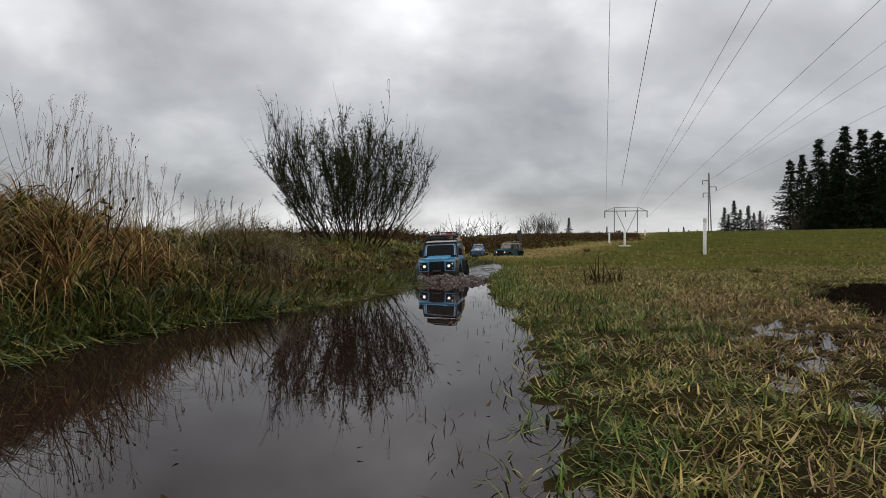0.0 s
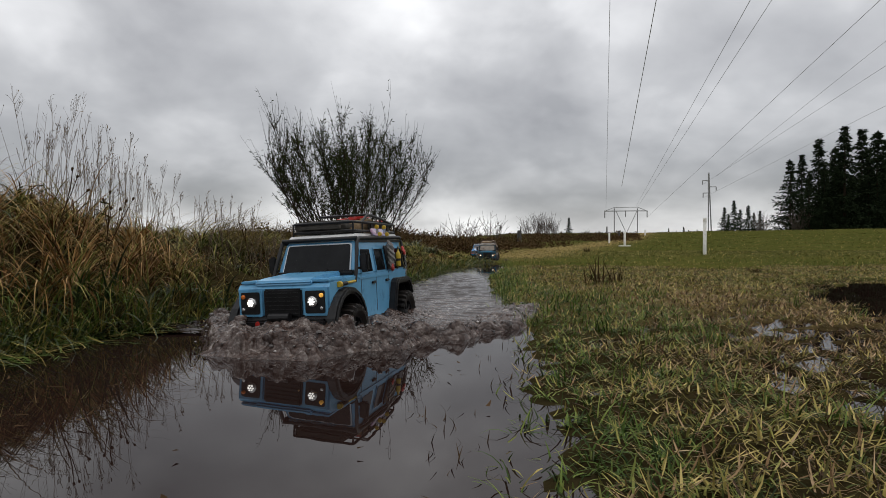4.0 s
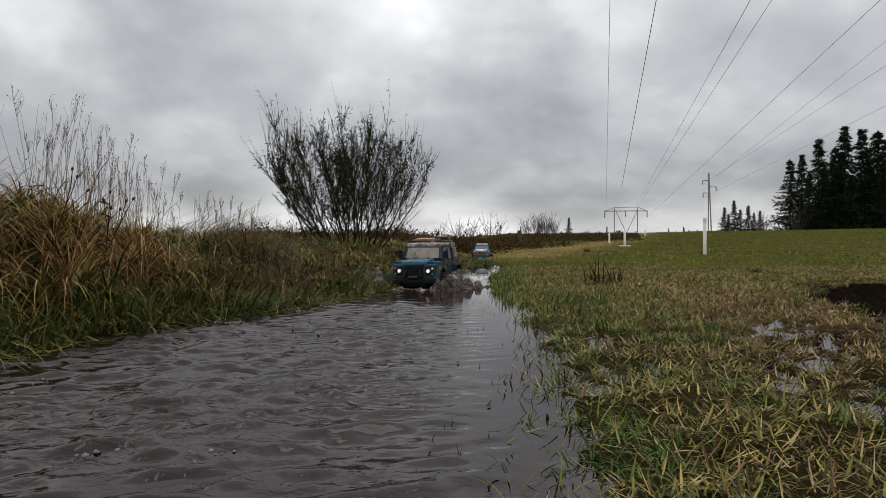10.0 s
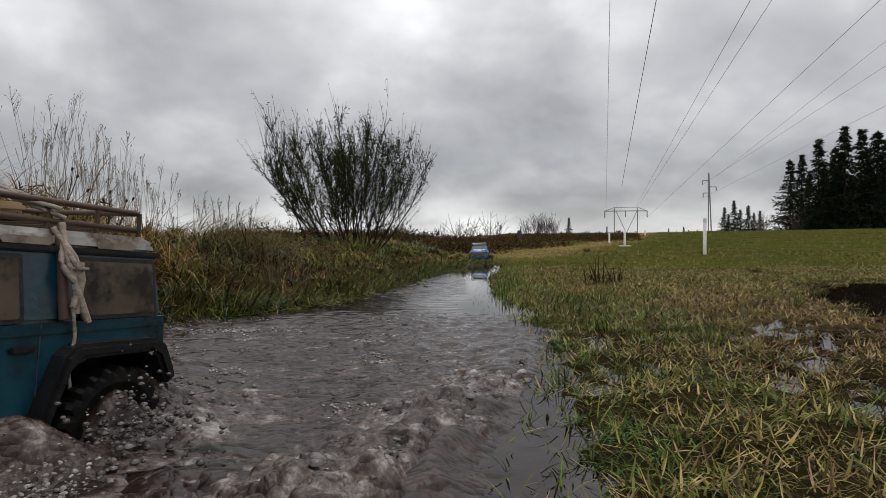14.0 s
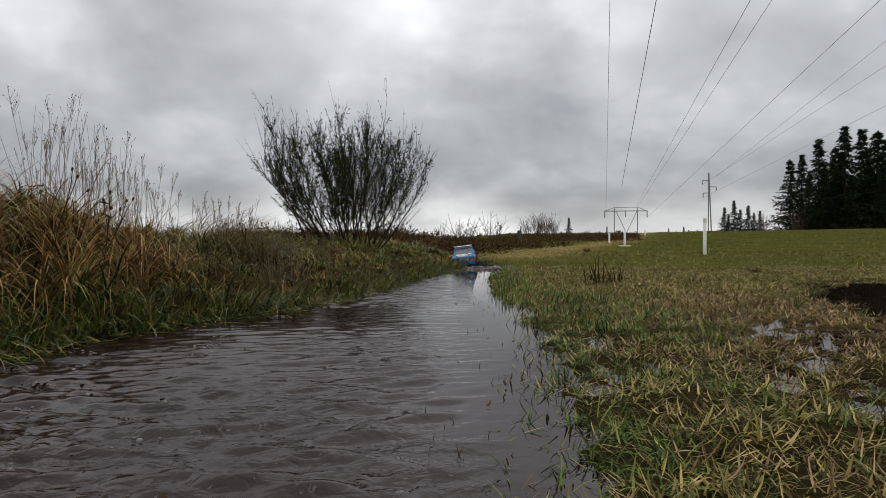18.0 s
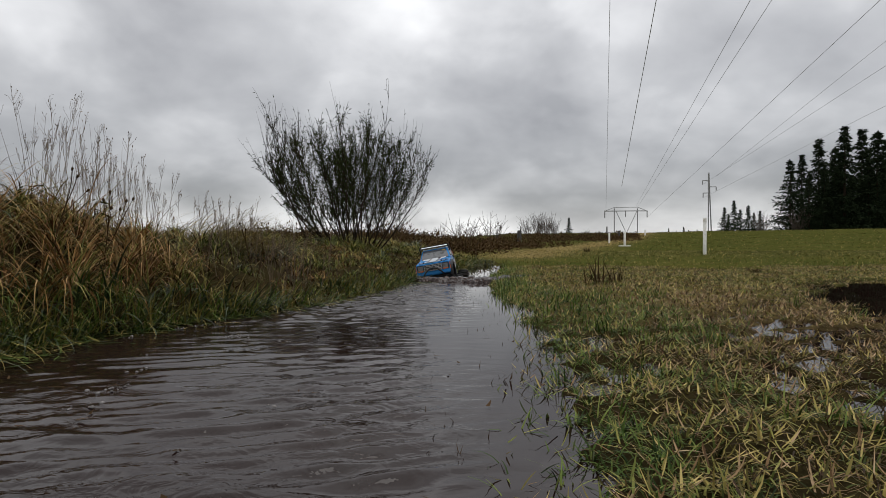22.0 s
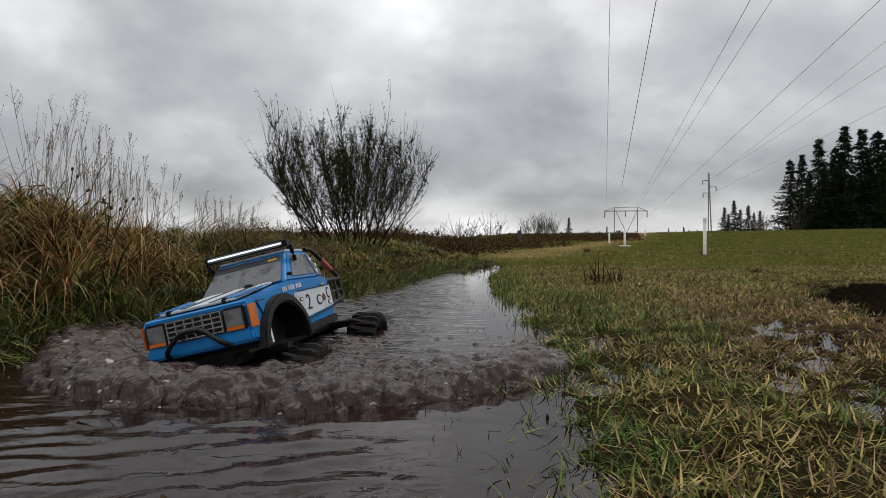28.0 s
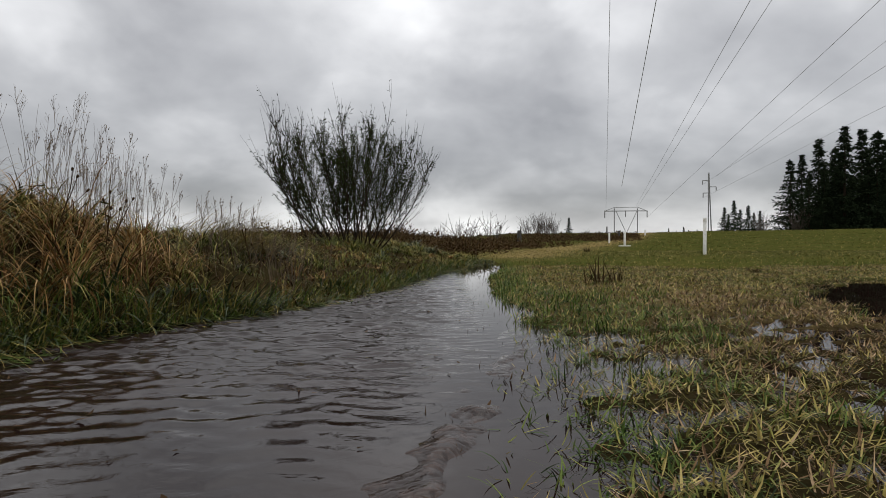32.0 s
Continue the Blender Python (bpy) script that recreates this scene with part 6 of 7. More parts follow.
def build_pickup():
    """A 1:9 model of a blue and white rally pickup with a tube-framed back."""
    ob = new("toy_truck")
    tagged(ob, "blue and white toy rally pickup with roof light bar", "toy truck", group="toy trucks")
    part("chassis", boxed((0.0, 0, 0.070), (0.44, 0.080, 0.026), 0.004), BLACK, ob)
    for x in (0.150, -0.170):
        part("axle", lathe_bm([(0.009, -0.10), (0.009, 0.10)], "y", (x, 0, 0.062), 10), BLACK, ob)
    # lower body: nose, open front arch, door, to the cab's end
    prof = [(0.243, 0.092), (0.246, 0.150), (0.240, 0.155), (0.092, 0.174), (-0.078, 0.172), (-0.082, 0.090), (0.066, 0.083)]
    prof += arch_profile(0.146, 0.066, 0.074, 9, 168, 14)
    part("body", side_slab(prof, -0.094, 0.094, 0.004), PAINT_RACE, ob)
    part("wheel_well", boxed((0.146, 0, 0.105), (0.13, 0.120, 0.070)), BLACK, ob)
    part("arch_liner", side_slab(arch_profile(0.146, 0.066, 0.0755, 12, 176, 8) + arch_profile(0.146, 0.066, 0.0715, 12, 176, 8)[::-1], -0.0942, 0.0942), BLACK, ob)
    part("bonnet", prism(rounded([(-0.070, 0.0), (0.070, 0.0), (0.066, 0.142), (-0.066, 0.142)], 0.01), (0.236, 0, 0.1575), (0, 1, 0), (-0.991, 0, 0.128), 0.004, 0.0015), PAINT_WHITE, ob, "pale bonnet panel")
    for y in (-0.026, 0.026):
        part("bonnet_pinstripe", prism([(y - 0.006, 0.006), (y + 0.006, 0.006), (y + 0.012, 0.135), (y + 0.004, 0.135)], (0.236, 0, 0.1617), (0, 1, 0), (-0.991, 0, 0.128), 0.0010), PAINT_DARK, ob)
    part("bonnet_stripe", prism([(-0.078, 0.004), (-0.052, 0.004), (-0.030, 0.05), (-0.078, 0.10)], (0.236, 0, 0.1618), (0, 1, 0), (-0.991, 0, 0.128), 0.0012), PAINT_RACE, ob)
    part("bonnet_stripe", prism([(0.052, 0.004), (0.078, 0.004), (0.078, 0.10), (0.030, 0.05)], (0.236, 0, 0.1618), (0, 1, 0), (-0.991, 0, 0.128), 0.0012), PAINT_RACE, ob)
    for sy in (1, -1):
        part("bonnet_catch", boxed((0.232, sy * 0.05, 0.1605), (0.010, 0.010, 0.008), 0.002), BLACK, ob)
    part("air_intake", boxed((0.12, 0.03, 0.178), (0.012, 0.016, 0.008), 0.003), BLACK, ob)
    # nose
    part("grille", boxed((0.2455, 0, 0.130), (0.005, 0.100, 0.036), 0.001), BLACK, ob)
    for k in range(5):
        part("grille_bar", boxed((0.2492, 0, 0.1145 + 0.0078 * k), (0.003, 0.100, 0.0026), 0.0008), CHROME, ob)
    for k in range(7):
        part("grille_rib", boxed((0.2488, -0.048 + 0.016 * k, 0.130), (0.003, 0.0024, 0.034)), CHROME, ob)
    for sy in (1, -1):
        part("headlight_frame", boxed((0.2455, sy * 0.070, 0.130), (0.006, 0.038, 0.036), 0.002), BLACK, ob)
        part("headlight", boxed((0.2488, sy * 0.069, 0.131), (0.003, 0.030, 0.026), 0.001), GLASS_GREY, ob)
        part("lower_lamp", boxed((0.2490, sy * 0.069, 0.1150), (0.003, 0.030, 0.006), 0.0008), ORANGE, ob, "orange lamp strip")
        part("corner_lamp", prism([(0.0, -0.018), (0.022, -0.018), (0.022, 0.018), (0.0, 0.018)], (0.2465 - 0.022, sy * 0.0935, 0.129), (1, 0, 0), (0, 0, 1), -0.0025 * sy, 0.0006), ORANGE, ob, "orange corner lamp")
    part("front_bumper", boxed((0.242, 0, 0.100), (0.016, 0.186, 0.020), 0.004), PAINT_RACE, ob)
    round_part("bull_bar", [(0.246, -0.055, 0.090), (0.262, -0.048, 0.100), (0.262, -0.018, 0.126), (0.262, 0.018, 0.126), (0.262, 0.048, 0.100), (0.246, 0.055, 0.090)], 0.0040, BLACK, ob)
    # cab
    bm = bmesh.new()
    vs = []
    for z, xf, xr, y in ((0.172, 0.096, -0.078, 0.090), (0.232, 0.040, -0.046, 0.074)):
        vs += [bm.verts.new(p) for p in ((xf, y, z), (xf, -y, z), (xr, -y, z), (xr, y, z))]
    for i in range(4):
        bm.faces.new((vs[i], vs[(i + 1) % 4], vs[4 + (i + 1) % 4], vs[4 + i]))
    bm.faces.new(vs[:4])
    bm.faces.new(vs[4:])
    bmesh.ops.recalc_face_normals(bm, faces=bm.faces)
    bmesh.ops.bevel(bm, geom=list(bm.edges), offset=0.005, segments=3, affect="EDGES", clamp_overlap=True)
    part("cab", bm, PAINT_RACE, ob)
    part("roof", boxed((-0.003, 0, 0.2335), (0.080, 0.142, 0.005), 0.002), PAINT_WHITE, ob)
    up = Vector((-0.056, 0, 0.060)).normalized()
    part("windscreen", prism(rounded([(-0.080, 0.006), (0.080, 0.006), (0.067, 0.074), (-0.067, 0.074)], 0.006), (0.0985, 0, 0.172), (0, 1, 0), up, 0.0016), GLASS_GREY, ob)
    part("sun_strip", prism([(-0.0695, 0.060), (0.0695, 0.060), (0.0675, 0.073), (-0.0675, 0.073)], (0.1005, 0, 0.172), (0, 1, 0), up, 0.0012), PAINT_DARK, ob)
    part("windscreen_sticker", prism([(0.044, 0.062), (0.062, 0.062), (0.061, 0.068), (0.044, 0.068)], (0.1010, 0, 0.172), (0, 1, 0), up, 0.0012), YELLOW, ob)
    part("rear_screen", boxed((-0.066, 0, 0.204), (0.004, 0.12, 0.036), 0.001, (0, 28, 0)), GLASS_GREY, ob)
    lean = Vector((0, -0.016, 0.060))
    for sy in (1, -1):
        su = Vector((0, lean.y * sy, lean.z)).normalized()
        o = (0, sy * 0.0905, 0.172)
        part("side_window", prism(rounded([(-0.036, 0.010), (0.066, 0.010), (0.030, 0.054), (-0.024, 0.054)], 0.005), o, (1, 0, 0), su, -0.0014 * sy), GLASS_GREY, ob)
        part("quarter_window", prism(rounded([(-0.066, 0.006), (-0.042, 0.006), (-0.032, 0.054), (-0.044, 0.054)], 0.003), o, (1, 0, 0), su, -0.0012 * sy), GLASS_GREY, ob)
        for k in range(3):
            for j in range(2):
                part("sticker", prism([(0, 0), (0.007, 0), (0.007, 0.007), (0, 0.007)], Vector(o) + Vector((-0.0625 + 0.010 * j + 0.0035 * k, sy * 0.0016, 0)) + su * (0.012 + 0.013 * k), (1, 0, 0), su, -0.0008 * sy), PAINT_WHITE if (k + j) % 2 else GLASS_GREY, ob)
        # white door band with dark pinstripes
        part("door_band", prism([(-0.080, 0.112), (0.072, 0.100), (0.088, 0.150), (-0.078, 0.153)], (0, sy * 0.0941, 0), (1, 0, 0), (0, 0, 1), -0.0012 * sy), PAINT_WHITE, ob, "pale white door band")
        for z0, z1 in ((0.1065, 0.0955), (0.1535, 0.151)):
            part("pinstripe", prism([(-0.080, z0), (0.070, z1), (0.070, z1 + 0.002), (-0.080, z0 + 0.002)], (0, sy * 0.0950, 0), (1, 0, 0), (0, 0, 1), -0.0012 * sy), BLACK, ob)
        part("sill", prism([(-0.082, 0.078), (0.066, 0.072), (0.066, 0.086), (-0.082, 0.092)], (0, sy * 0.090, 0), (1, 0, 0), (0, 0, 1), -0.007 * sy, 0.001), BLACK, ob)
        part("wheel_arch", side_slab(arch_profile(0.146, 0.066, 0.088, 12, 178, 6) + arch_profile(0.146, 0.066, 0.072, 12, 178, 6)[::-1], sy * 0.090, sy * 0.106, 0.003), BLACK, ob)
        part("door_handle", boxed((-0.040, sy * 0.0965, 0.1575), (0.016, 0.004, 0.005), 0.001), CHROME, ob)
        # faded stickers on the door: oval, round, upright oval, plate
        for x, z, w, h, mat in ((-0.016, 0.128, 0.0135, 0.010, BLACK), (-0.038, 0.131, 0.008, 0.008, STICKER), (-0.062, 0.138, 0.008, 0.0115, BLACK), (-0.064, 0.119, 0.009, 0.005, BLACK), (0.062, 0.136, 0.008, 0.0035, BLACK)):
            part("door_sticker", prism([(x + w * math.cos(a * 0.3927), z + h * math.sin(a * 0.3927)) for a in range(16)], (0, sy * 0.0953, 0), (1, 0, 0), (0, 0, 1), -0.0010 * sy), mat, ob)
            part("door_sticker", prism([(x + w * 0.78 * math.cos(a * 0.3927), z + h * 0.7 * math.sin(a * 0.3927)) for a in range(16)], (0, sy * 0.0964, 0), (1, 0, 0), (0, 0, 1), -0.0006 * sy), PAINT_WHITE if mat is not STICKER else GLASS_GREY, ob)
        part("wing_sticker", prism([(0.060, 0.1575), (0.112, 0.1560), (0.112, 0.1640), (0.060, 0.1655)], (0, sy * 0.0941, 0), (1, 0, 0), (0, 0, 1), -0.001 * sy), PAINT_RACE, ob)
        for k in range(13):
            if k in (4, 9):
                continue
            part("wing_letter", prism([(0, 0), (0.0042, 0), (0.0048, 0.0082), (0.0008, 0.0082)], (0.050 + 0.0060 * k, sy * 0.0945, 0.1590 - 0.0003 * k), (1, 0, 0), (0, 0, 1), -0.0008 * sy), PAINT_WHITE, ob)
        part("wing_triangle", prism([(0.190, 0.150), (0.222, 0.150), (0.205, 0.122)], (0, sy * 0.0942, 0), (1, 0, 0), (0, 0, 1), -0.001 * sy), BLACK, ob)
        part("wing_triangle", prism([(0.1935, 0.148), (0.2185, 0.148), (0.205, 0.1265)], (0, sy * 0.0952, 0), (1, 0, 0), (0, 0, 1), -0.001 * sy), PAINT_RACE, ob)
        m = pose(0.034, 0.0958 * sy, 0.127, 90, 0, 180 if sy > 0 else 0)
        numeral("2", 0.042, ob, m, BLACK)
        part("mirror_bracket", boxed((0.085, sy * 0.094, 0.186), (0.006, 0.012, 0.006), 0.002), BLACK, ob)
        # tube bed
        round_part("bed_tube", [(-0.046, sy * 0.072, 0.234), (-0.068, sy * 0.076, 0.232), (-0.168, sy * 0.082, 0.168), (-0.172, sy * 0.084, 0.120), (-0.085, sy * 0.084, 0.110)], 0.0044, BLACK, ob)
        round_part("bed_tube", [(-0.080, sy * 0.084, 0.163), (-0.170, sy * 0.083, 0.163)], 0.0042, BLACK, ob)
        round_part("bed_tube", [(-0.085, sy * 0.084, 0.135), (-0.170, sy * 0.083, 0.140)], 0.0034, BLACK, ob)
        for x in (-0.105, -0.135):
            round_part("bed_upright", [(x, sy * 0.084, 0.112), (x, sy * 0.084, 0.163)], 0.0030, BLACK, ob)
        round_part("red_sleeve", [(-0.102, sy * 0.0785, 0.2105), (-0.140, sy * 0.0803, 0.186)], 0.0056, STICKER, ob, "red foam sleeve")
        round_part("damper", [(0.150, sy * 0.070, 0.075), (0.140, sy * 0.062, 0.130)], 0.0036, CHROME, ob)
        round_part("trailing_link", [(-0.165, sy * 0.080, 0.066), (-0.050, sy * 0.060, 0.080)], 0.0045, BLACK, ob)
    for y in (-0.05, 0.0, 0.05):
        round_part("bed_crossbar", [(-0.168, y - 0.03, 0.166), (-0.168, y + 0.03, 0.166)], 0.0036, BLACK, ob)
    part("bed_floor", boxed((-0.128, 0, 0.112), (0.095, 0.160, 0.006), 0.001), BLACK, ob)
    part("red_bottle", lathe_bm([(0.004, -0.03), (0.009, -0.026), (0.009, 0.018), (0.005, 0.026), (0.003, 0.03)], "x", (-0.118, 0.045, 0.172), 12), RED, ob, "red fire bottle")
    part("bottle_label", lathe_bm([(0.0093, -0.012), (0.0093, 0.010)], "x", (-0.118, 0.045, 0.172), 12, cap=False), PAINT_WHITE, ob)
    part("blue_can", boxed((-0.105, -0.01, 0.168), (0.030, 0.040, 0.030), 0.004), PAINT_RACE, ob)
    # light bar over the windscreen
    bar_ = new("light_bar")
    bar_.parent = ob
    part("housing", boxed((0.050, 0, 0.246), (0.014, 0.164, 0.014), 0.003), BLACK, bar_)
    part("reflector", boxed((0.0572, 0, 0.246), (0.003, 0.158, 0.0095), 0.001), GLASS_GREY, bar_, "grey reflector strip")
    part("lens", boxed((0.0588, 0, 0.2462), (0.002, 0.156, 0.0034), 0.0008), LED, bar_, "lit lens strip")
    for sy in (1, -1):
        part("end_cap", boxed((0.048, sy * 0.0835, 0.245), (0.018, 0.006, 0.018), 0.003), BLACK, bar_)
        round_part("bracket", [(0.046, sy * 0.088, 0.240), (0.036, sy * 0.086, 0.226), (0.030, sy * 0.0845, 0.212)], 0.0040, BLACK, bar_)
    for x, off in ((0.132, 0.102), (-0.170, 0.112)):
        for sy in (1, -1):
            z, rad = (0.010, 0.078) if x > 0 else (0.036, 0.068)
            w = make_wheel(ob, (x, sy * off, z), rad, 0.064, BLACK, 20)
            WHEELS.append((w, ob, (x, sy * off, z), rad))
    return ob


TRUCK_A = build_wagon("sky")
TRUCK_B = build_wagon("teal")
TRUCK_C = build_pickup()


# ---- moving water ----
def level(t, surges, low):
    """Height of a sheet of water that stands low under the pond and lifts when a truck has gone by."""
    return float(np.interp(t, [s[0] for s in surges], [s[1] for s in surges])) * -low


def wavelets(x, y, seed, count, mean, spread, l0, l1, steep):
    """Short crossing waves with narrow crests and broad troughs."""
    r = np.random.default_rng(seed)
    z = 0
    for i in range(count):
        a = r.normal(mean, spread)
        lam = math.exp(r.uniform(math.log(l0), math.log(l1)))
        k = 6.28 / lam
        ph = (x * math.cos(a) + y * math.sin(a)) * k + r.uniform(0, 6.28) + 0.9 * np.sin(x * r.uniform(4, 9) + i) + 0.8 * np.sin(y * r.uniform(3, 6) + 2 * i)
        gate = smooth01(0.5 + 0.9 * np.sin(x * r.uniform(3, 8) + y * r.uniform(2, 6) + r.uniform(0, 6.28)))
        z = z + steep * lam * gate * (((1 + np.sin(ph)) / 2) ** 2 - 0.375)
    return z


def build_ripples():
    """A long train of wavelets that follows the first truck in and then drifts on over the pond."""
    wl, wr, ln = -1.05, 0.58, 9.4

    def wave(x, y):
        z = wavelets(x, y, 71, 22, 1.80, 0.48, 0.028, 0.085, 0.036) + wavelets(x, y, 72, 5, 1.9, 0.3, 0.10, 0.22, 0.014)
        # calmer reach in the middle of the train
        calm = 1 - 0.85 * np.exp(-((y - 2.75) / 0.5) ** 2)
        edge = smooth01((0.34 - x) / 0.30) * smooth01((x - wl) / 0.25) * smooth01((y + 0.05 + 0.5 * np.abs(x)) / 0.5) * smooth01((ln - y) / 0.5)
        brim = smooth01((wr - x) / 0.04) * smooth01((x - wl) / 0.05) * smooth01((y + 0.05 + 0.5 * np.abs(x)) / 0.25) * smooth01((ln - y) / 0.3)
        return z * calm * edge + 0.0045 * brim - 0.004 * (1 - brim)
    ob = grid_mesh("ripples", wl, wr, -0.1, ln, 210, 1700, wave, RUFFLED)
    co = np.zeros(len(ob.data.vertices) * 3)
    ob.data.vertices.foreach_get("co", co)
    x, y = co[0::3], co[1::3]
    chop = (0.25 + 0.75 * smooth01(0.5 + 0.6 * wave_noise(x, y, 77, 0.45))) * (1 - 0.85 * np.exp(-((y - 2.75) / 0.5) ** 2)) * smooth01((0.36 - x) / 0.22) * smooth01((y + 0.05) / 0.3)
    at = ob.data.attributes.new("chop", "FLOAT", "POINT")
    at.data.foreach_set("value", chop)
    tagged(ob, "brown wavelets running over the flooded track", "water waves", kind="stuff")
    r = np.random.default_rng(73)
    # foam bubbles adrift, in loose rafts nearer the bank
    cx, cy = r.normal(-0.42, 0.28, 150), r.uniform(0.3, 8, 150)
    m = r.integers(2, 16, 150)
    x, y = np.repeat(cx, m) + r.normal(0, 0.012, m.sum()), np.repeat(cy, m) + r.normal(0, 0.010, m.sum())
    ok = (x > wl + 0.1) & (x < 0.3)
    x, y = x[ok], y[ok]
    v, f = domes(np.stack([x, y, np.full(len(x), 0.0045)], 1), r.uniform(0.0008, 0.0036, len(x)))
    tagged(from_arrays("bubbles", v, f, [BUBBLE], ob, smooth=True), kind="stuff")
    return ob


def build_surge():
    """The swell that washes up into the meadow's edge after each truck."""
    def swell(x, y):
        lift = smooth01((x + 0.08) / 0.28) * smooth01((0.66 - 0.10 * wave_noise(x, y, 92, 0.4) - x) / 0.34) * smooth01((1.95 - y) / 0.9) * smooth01((y - 0.02) / 0.25)
        return 0.0235 * lift - 0.006 + 0.6 * wavelets(x, y, 91, 12, 2.3, 0.6, 0.03, 0.12, 0.009) * smooth01(lift * 3)
    ob = grid_mesh("surge", -0.12, 0.80, 0.0, 2.0, 170, 340, swell, RUFFLED)
    at = ob.data.attributes.new("chop", "FLOAT", "POINT")
    at.data.foreach_set("value", np.full(len(ob.data.vertices), 0.22))
    return tagged(ob, "brown swell washing into the grass at the edge", "water waves", kind="stuff")


def build_wake():
    """Churned brown water with foam that boils up behind a truck."""
    ob = new("wake")
    tagged(ob, "churned brown wake with patches of pale foam", "water wave")

    def boil(x, y):
        lift = smooth01((x + 0.80) / 0.12) * smooth01((0.16 + 0.22 * (y - 0.5) - 0.05 * wave_noise(x, y, 95, 0.3) - x) / 0.16) * smooth01((2.3 - y) / 1.0) * smooth01((y + 0.15) / 0.25)
        z = 0.0045 * lumpy(x, y, 96, 0.07) + 1.0 * wavelets(x, y, 97, 18, 1.75, 0.7, 0.035, 0.13, 0.026)
        # the long roll left by the wheels
        roll = 0.013 * np.exp(-((x - 0.02 - 0.30 * (y - 0.6)) / 0.045) ** 2) * smooth01((1.6 - y) / 0.6)
        return (z + roll + 0.008) * lift - 0.006 * (1 - lift)
    grid_mesh("churn", -0.85, 0.50, -0.2, 2.3, 300, 520, boil, WAKE, ob)
    r = np.random.default_rng(98)
    cx, cy = r.uniform(-0.72, -0.05, 46), r.uniform(0.25, 1.5, 46)
    m = r.integers(15, 110, 46)
    s = np.repeat(r.uniform(0.008, 0.03, 46), m)
    x, y = np.repeat(cx, m) + 1.6 * s * r.normal(0, 1, m.sum()), np.repeat(cy, m) + s * r.normal(0, 1, m.sum())
    ok = boil(x, y) > 0.004
    x, y = x[ok], y[ok]
    v, f = boulders(np.stack([x, y, boil(x, y)], 1), r.uniform(0.0006, 0.0028, len(x)), r, 8)
    tagged(from_arrays("foam", v, f, [FOAM], ob, smooth=True), kind="stuff")
    return ob


def domes(at, radius, sides=8):
    """Small half-round bubbles."""
    ang = np.arange(sides) / sides * 6.283
    rings = [(1.0, 0.0), (0.87, 0.5), (0.5, 0.87), (0.02, 1.0)]
    n = len(at)
    v = np.zeros((n, 4, sides, 3))
    for i, (a, h) in enumerate(rings):
        v[:, i, :, 0] = at[:, None, 0] + radius[:, None] * a * np.cos(ang)
        v[:, i, :, 1] = at[:, None, 1] + radius[:, None] * a * np.sin(ang)
        v[:, i, :, 2] = at[:, None, 2] + radius[:, None] * h * 0.7
    q = []
    for i in range(3):
        for j in range(sides):
            q.append([i * sides + j, i * sides + (j + 1) % sides, (i + 1) * sides + (j + 1) % sides, (i + 1) * sides + j])
    f = np.array(q)[None] + (np.arange(n) * 4 * sides)[:, None, None]
    return v.reshape(-1, 3), f.reshape(-1, 4)


def lumpy(x, y, seed, size):
    """Rounded bubbling lumps."""
    r = np.random.default_rng(seed)
    z = 0
    for i in range(3):
        s = size * (1, 0.55, 0.3)[i]
        a, b = r.uniform(0, 6.28, 2)
        n = np.abs(wave_noise(x, y, seed + i, s * 2.2))
        z = z + (1, 0.6, 0.4)[i] * (1 - np.minimum(n * 1.4, 1)) ** 0.8
    return z / 2.0


def boulders(at, radius, r, sides=10):
    """Rounded uneven lumps of bubbling water, squashed and skewed."""
    n = len(at)
    ang = np.arange(sides) / sides * 6.283
    rings = [(1.0, -0.35), (1.04, 0.1), (0.93, 0.45), (0.66, 0.78), (0.30, 0.95), (0.02, 1.0)]
    ph, amp = r.uniform(0, 6.28, (n, 3)), r.uniform(0.0, 0.22, (n, 3))
    wob = 1 + sum(amp[:, k:k + 1] * np.sin((k + 2) * ang[None] + ph[:, k:k + 1]) for k in range(3))
    sx, tall = r.uniform(0.8, 1.25, n), r.uniform(0.45, 0.9, n)
    lean = r.normal(0, 0.25, (n, 2))
    v = np.zeros((n, len(rings), sides, 3))
    for i, (a, h) in enumerate(rings):
        jit = 1 + r.normal(0, 0.05, (n, sides)) * (a > 0.1)
        v[:, i, :, 0] = at[:, None, 0] + (radius * sx)[:, None] * a * wob * jit * np.cos(ang) + (lean[:, 0] * radius * h)[:, None]
        v[:, i, :, 1] = at[:, None, 1] + (radius / sx)[:, None] * a * wob * jit * np.sin(ang) + (lean[:, 1] * radius * h)[:, None]
        v[:, i, :, 2] = at[:, None, 2] + (radius * tall * h)[:, None] * (1 + 0.06 * np.sin(ang + ph[:, :1]))
    q = [[i * sides + j, i * sides + (j + 1) % sides, (i + 1) * sides + (j + 1) % sides, (i + 1) * sides + j] for i in range(len(rings) - 1) for j in range(sides)]
    f = np.array(q)[None] + (np.arange(n) * len(rings) * sides)[:, None, None]
    return v.reshape(-1, 3), f.reshape(-1, 4)


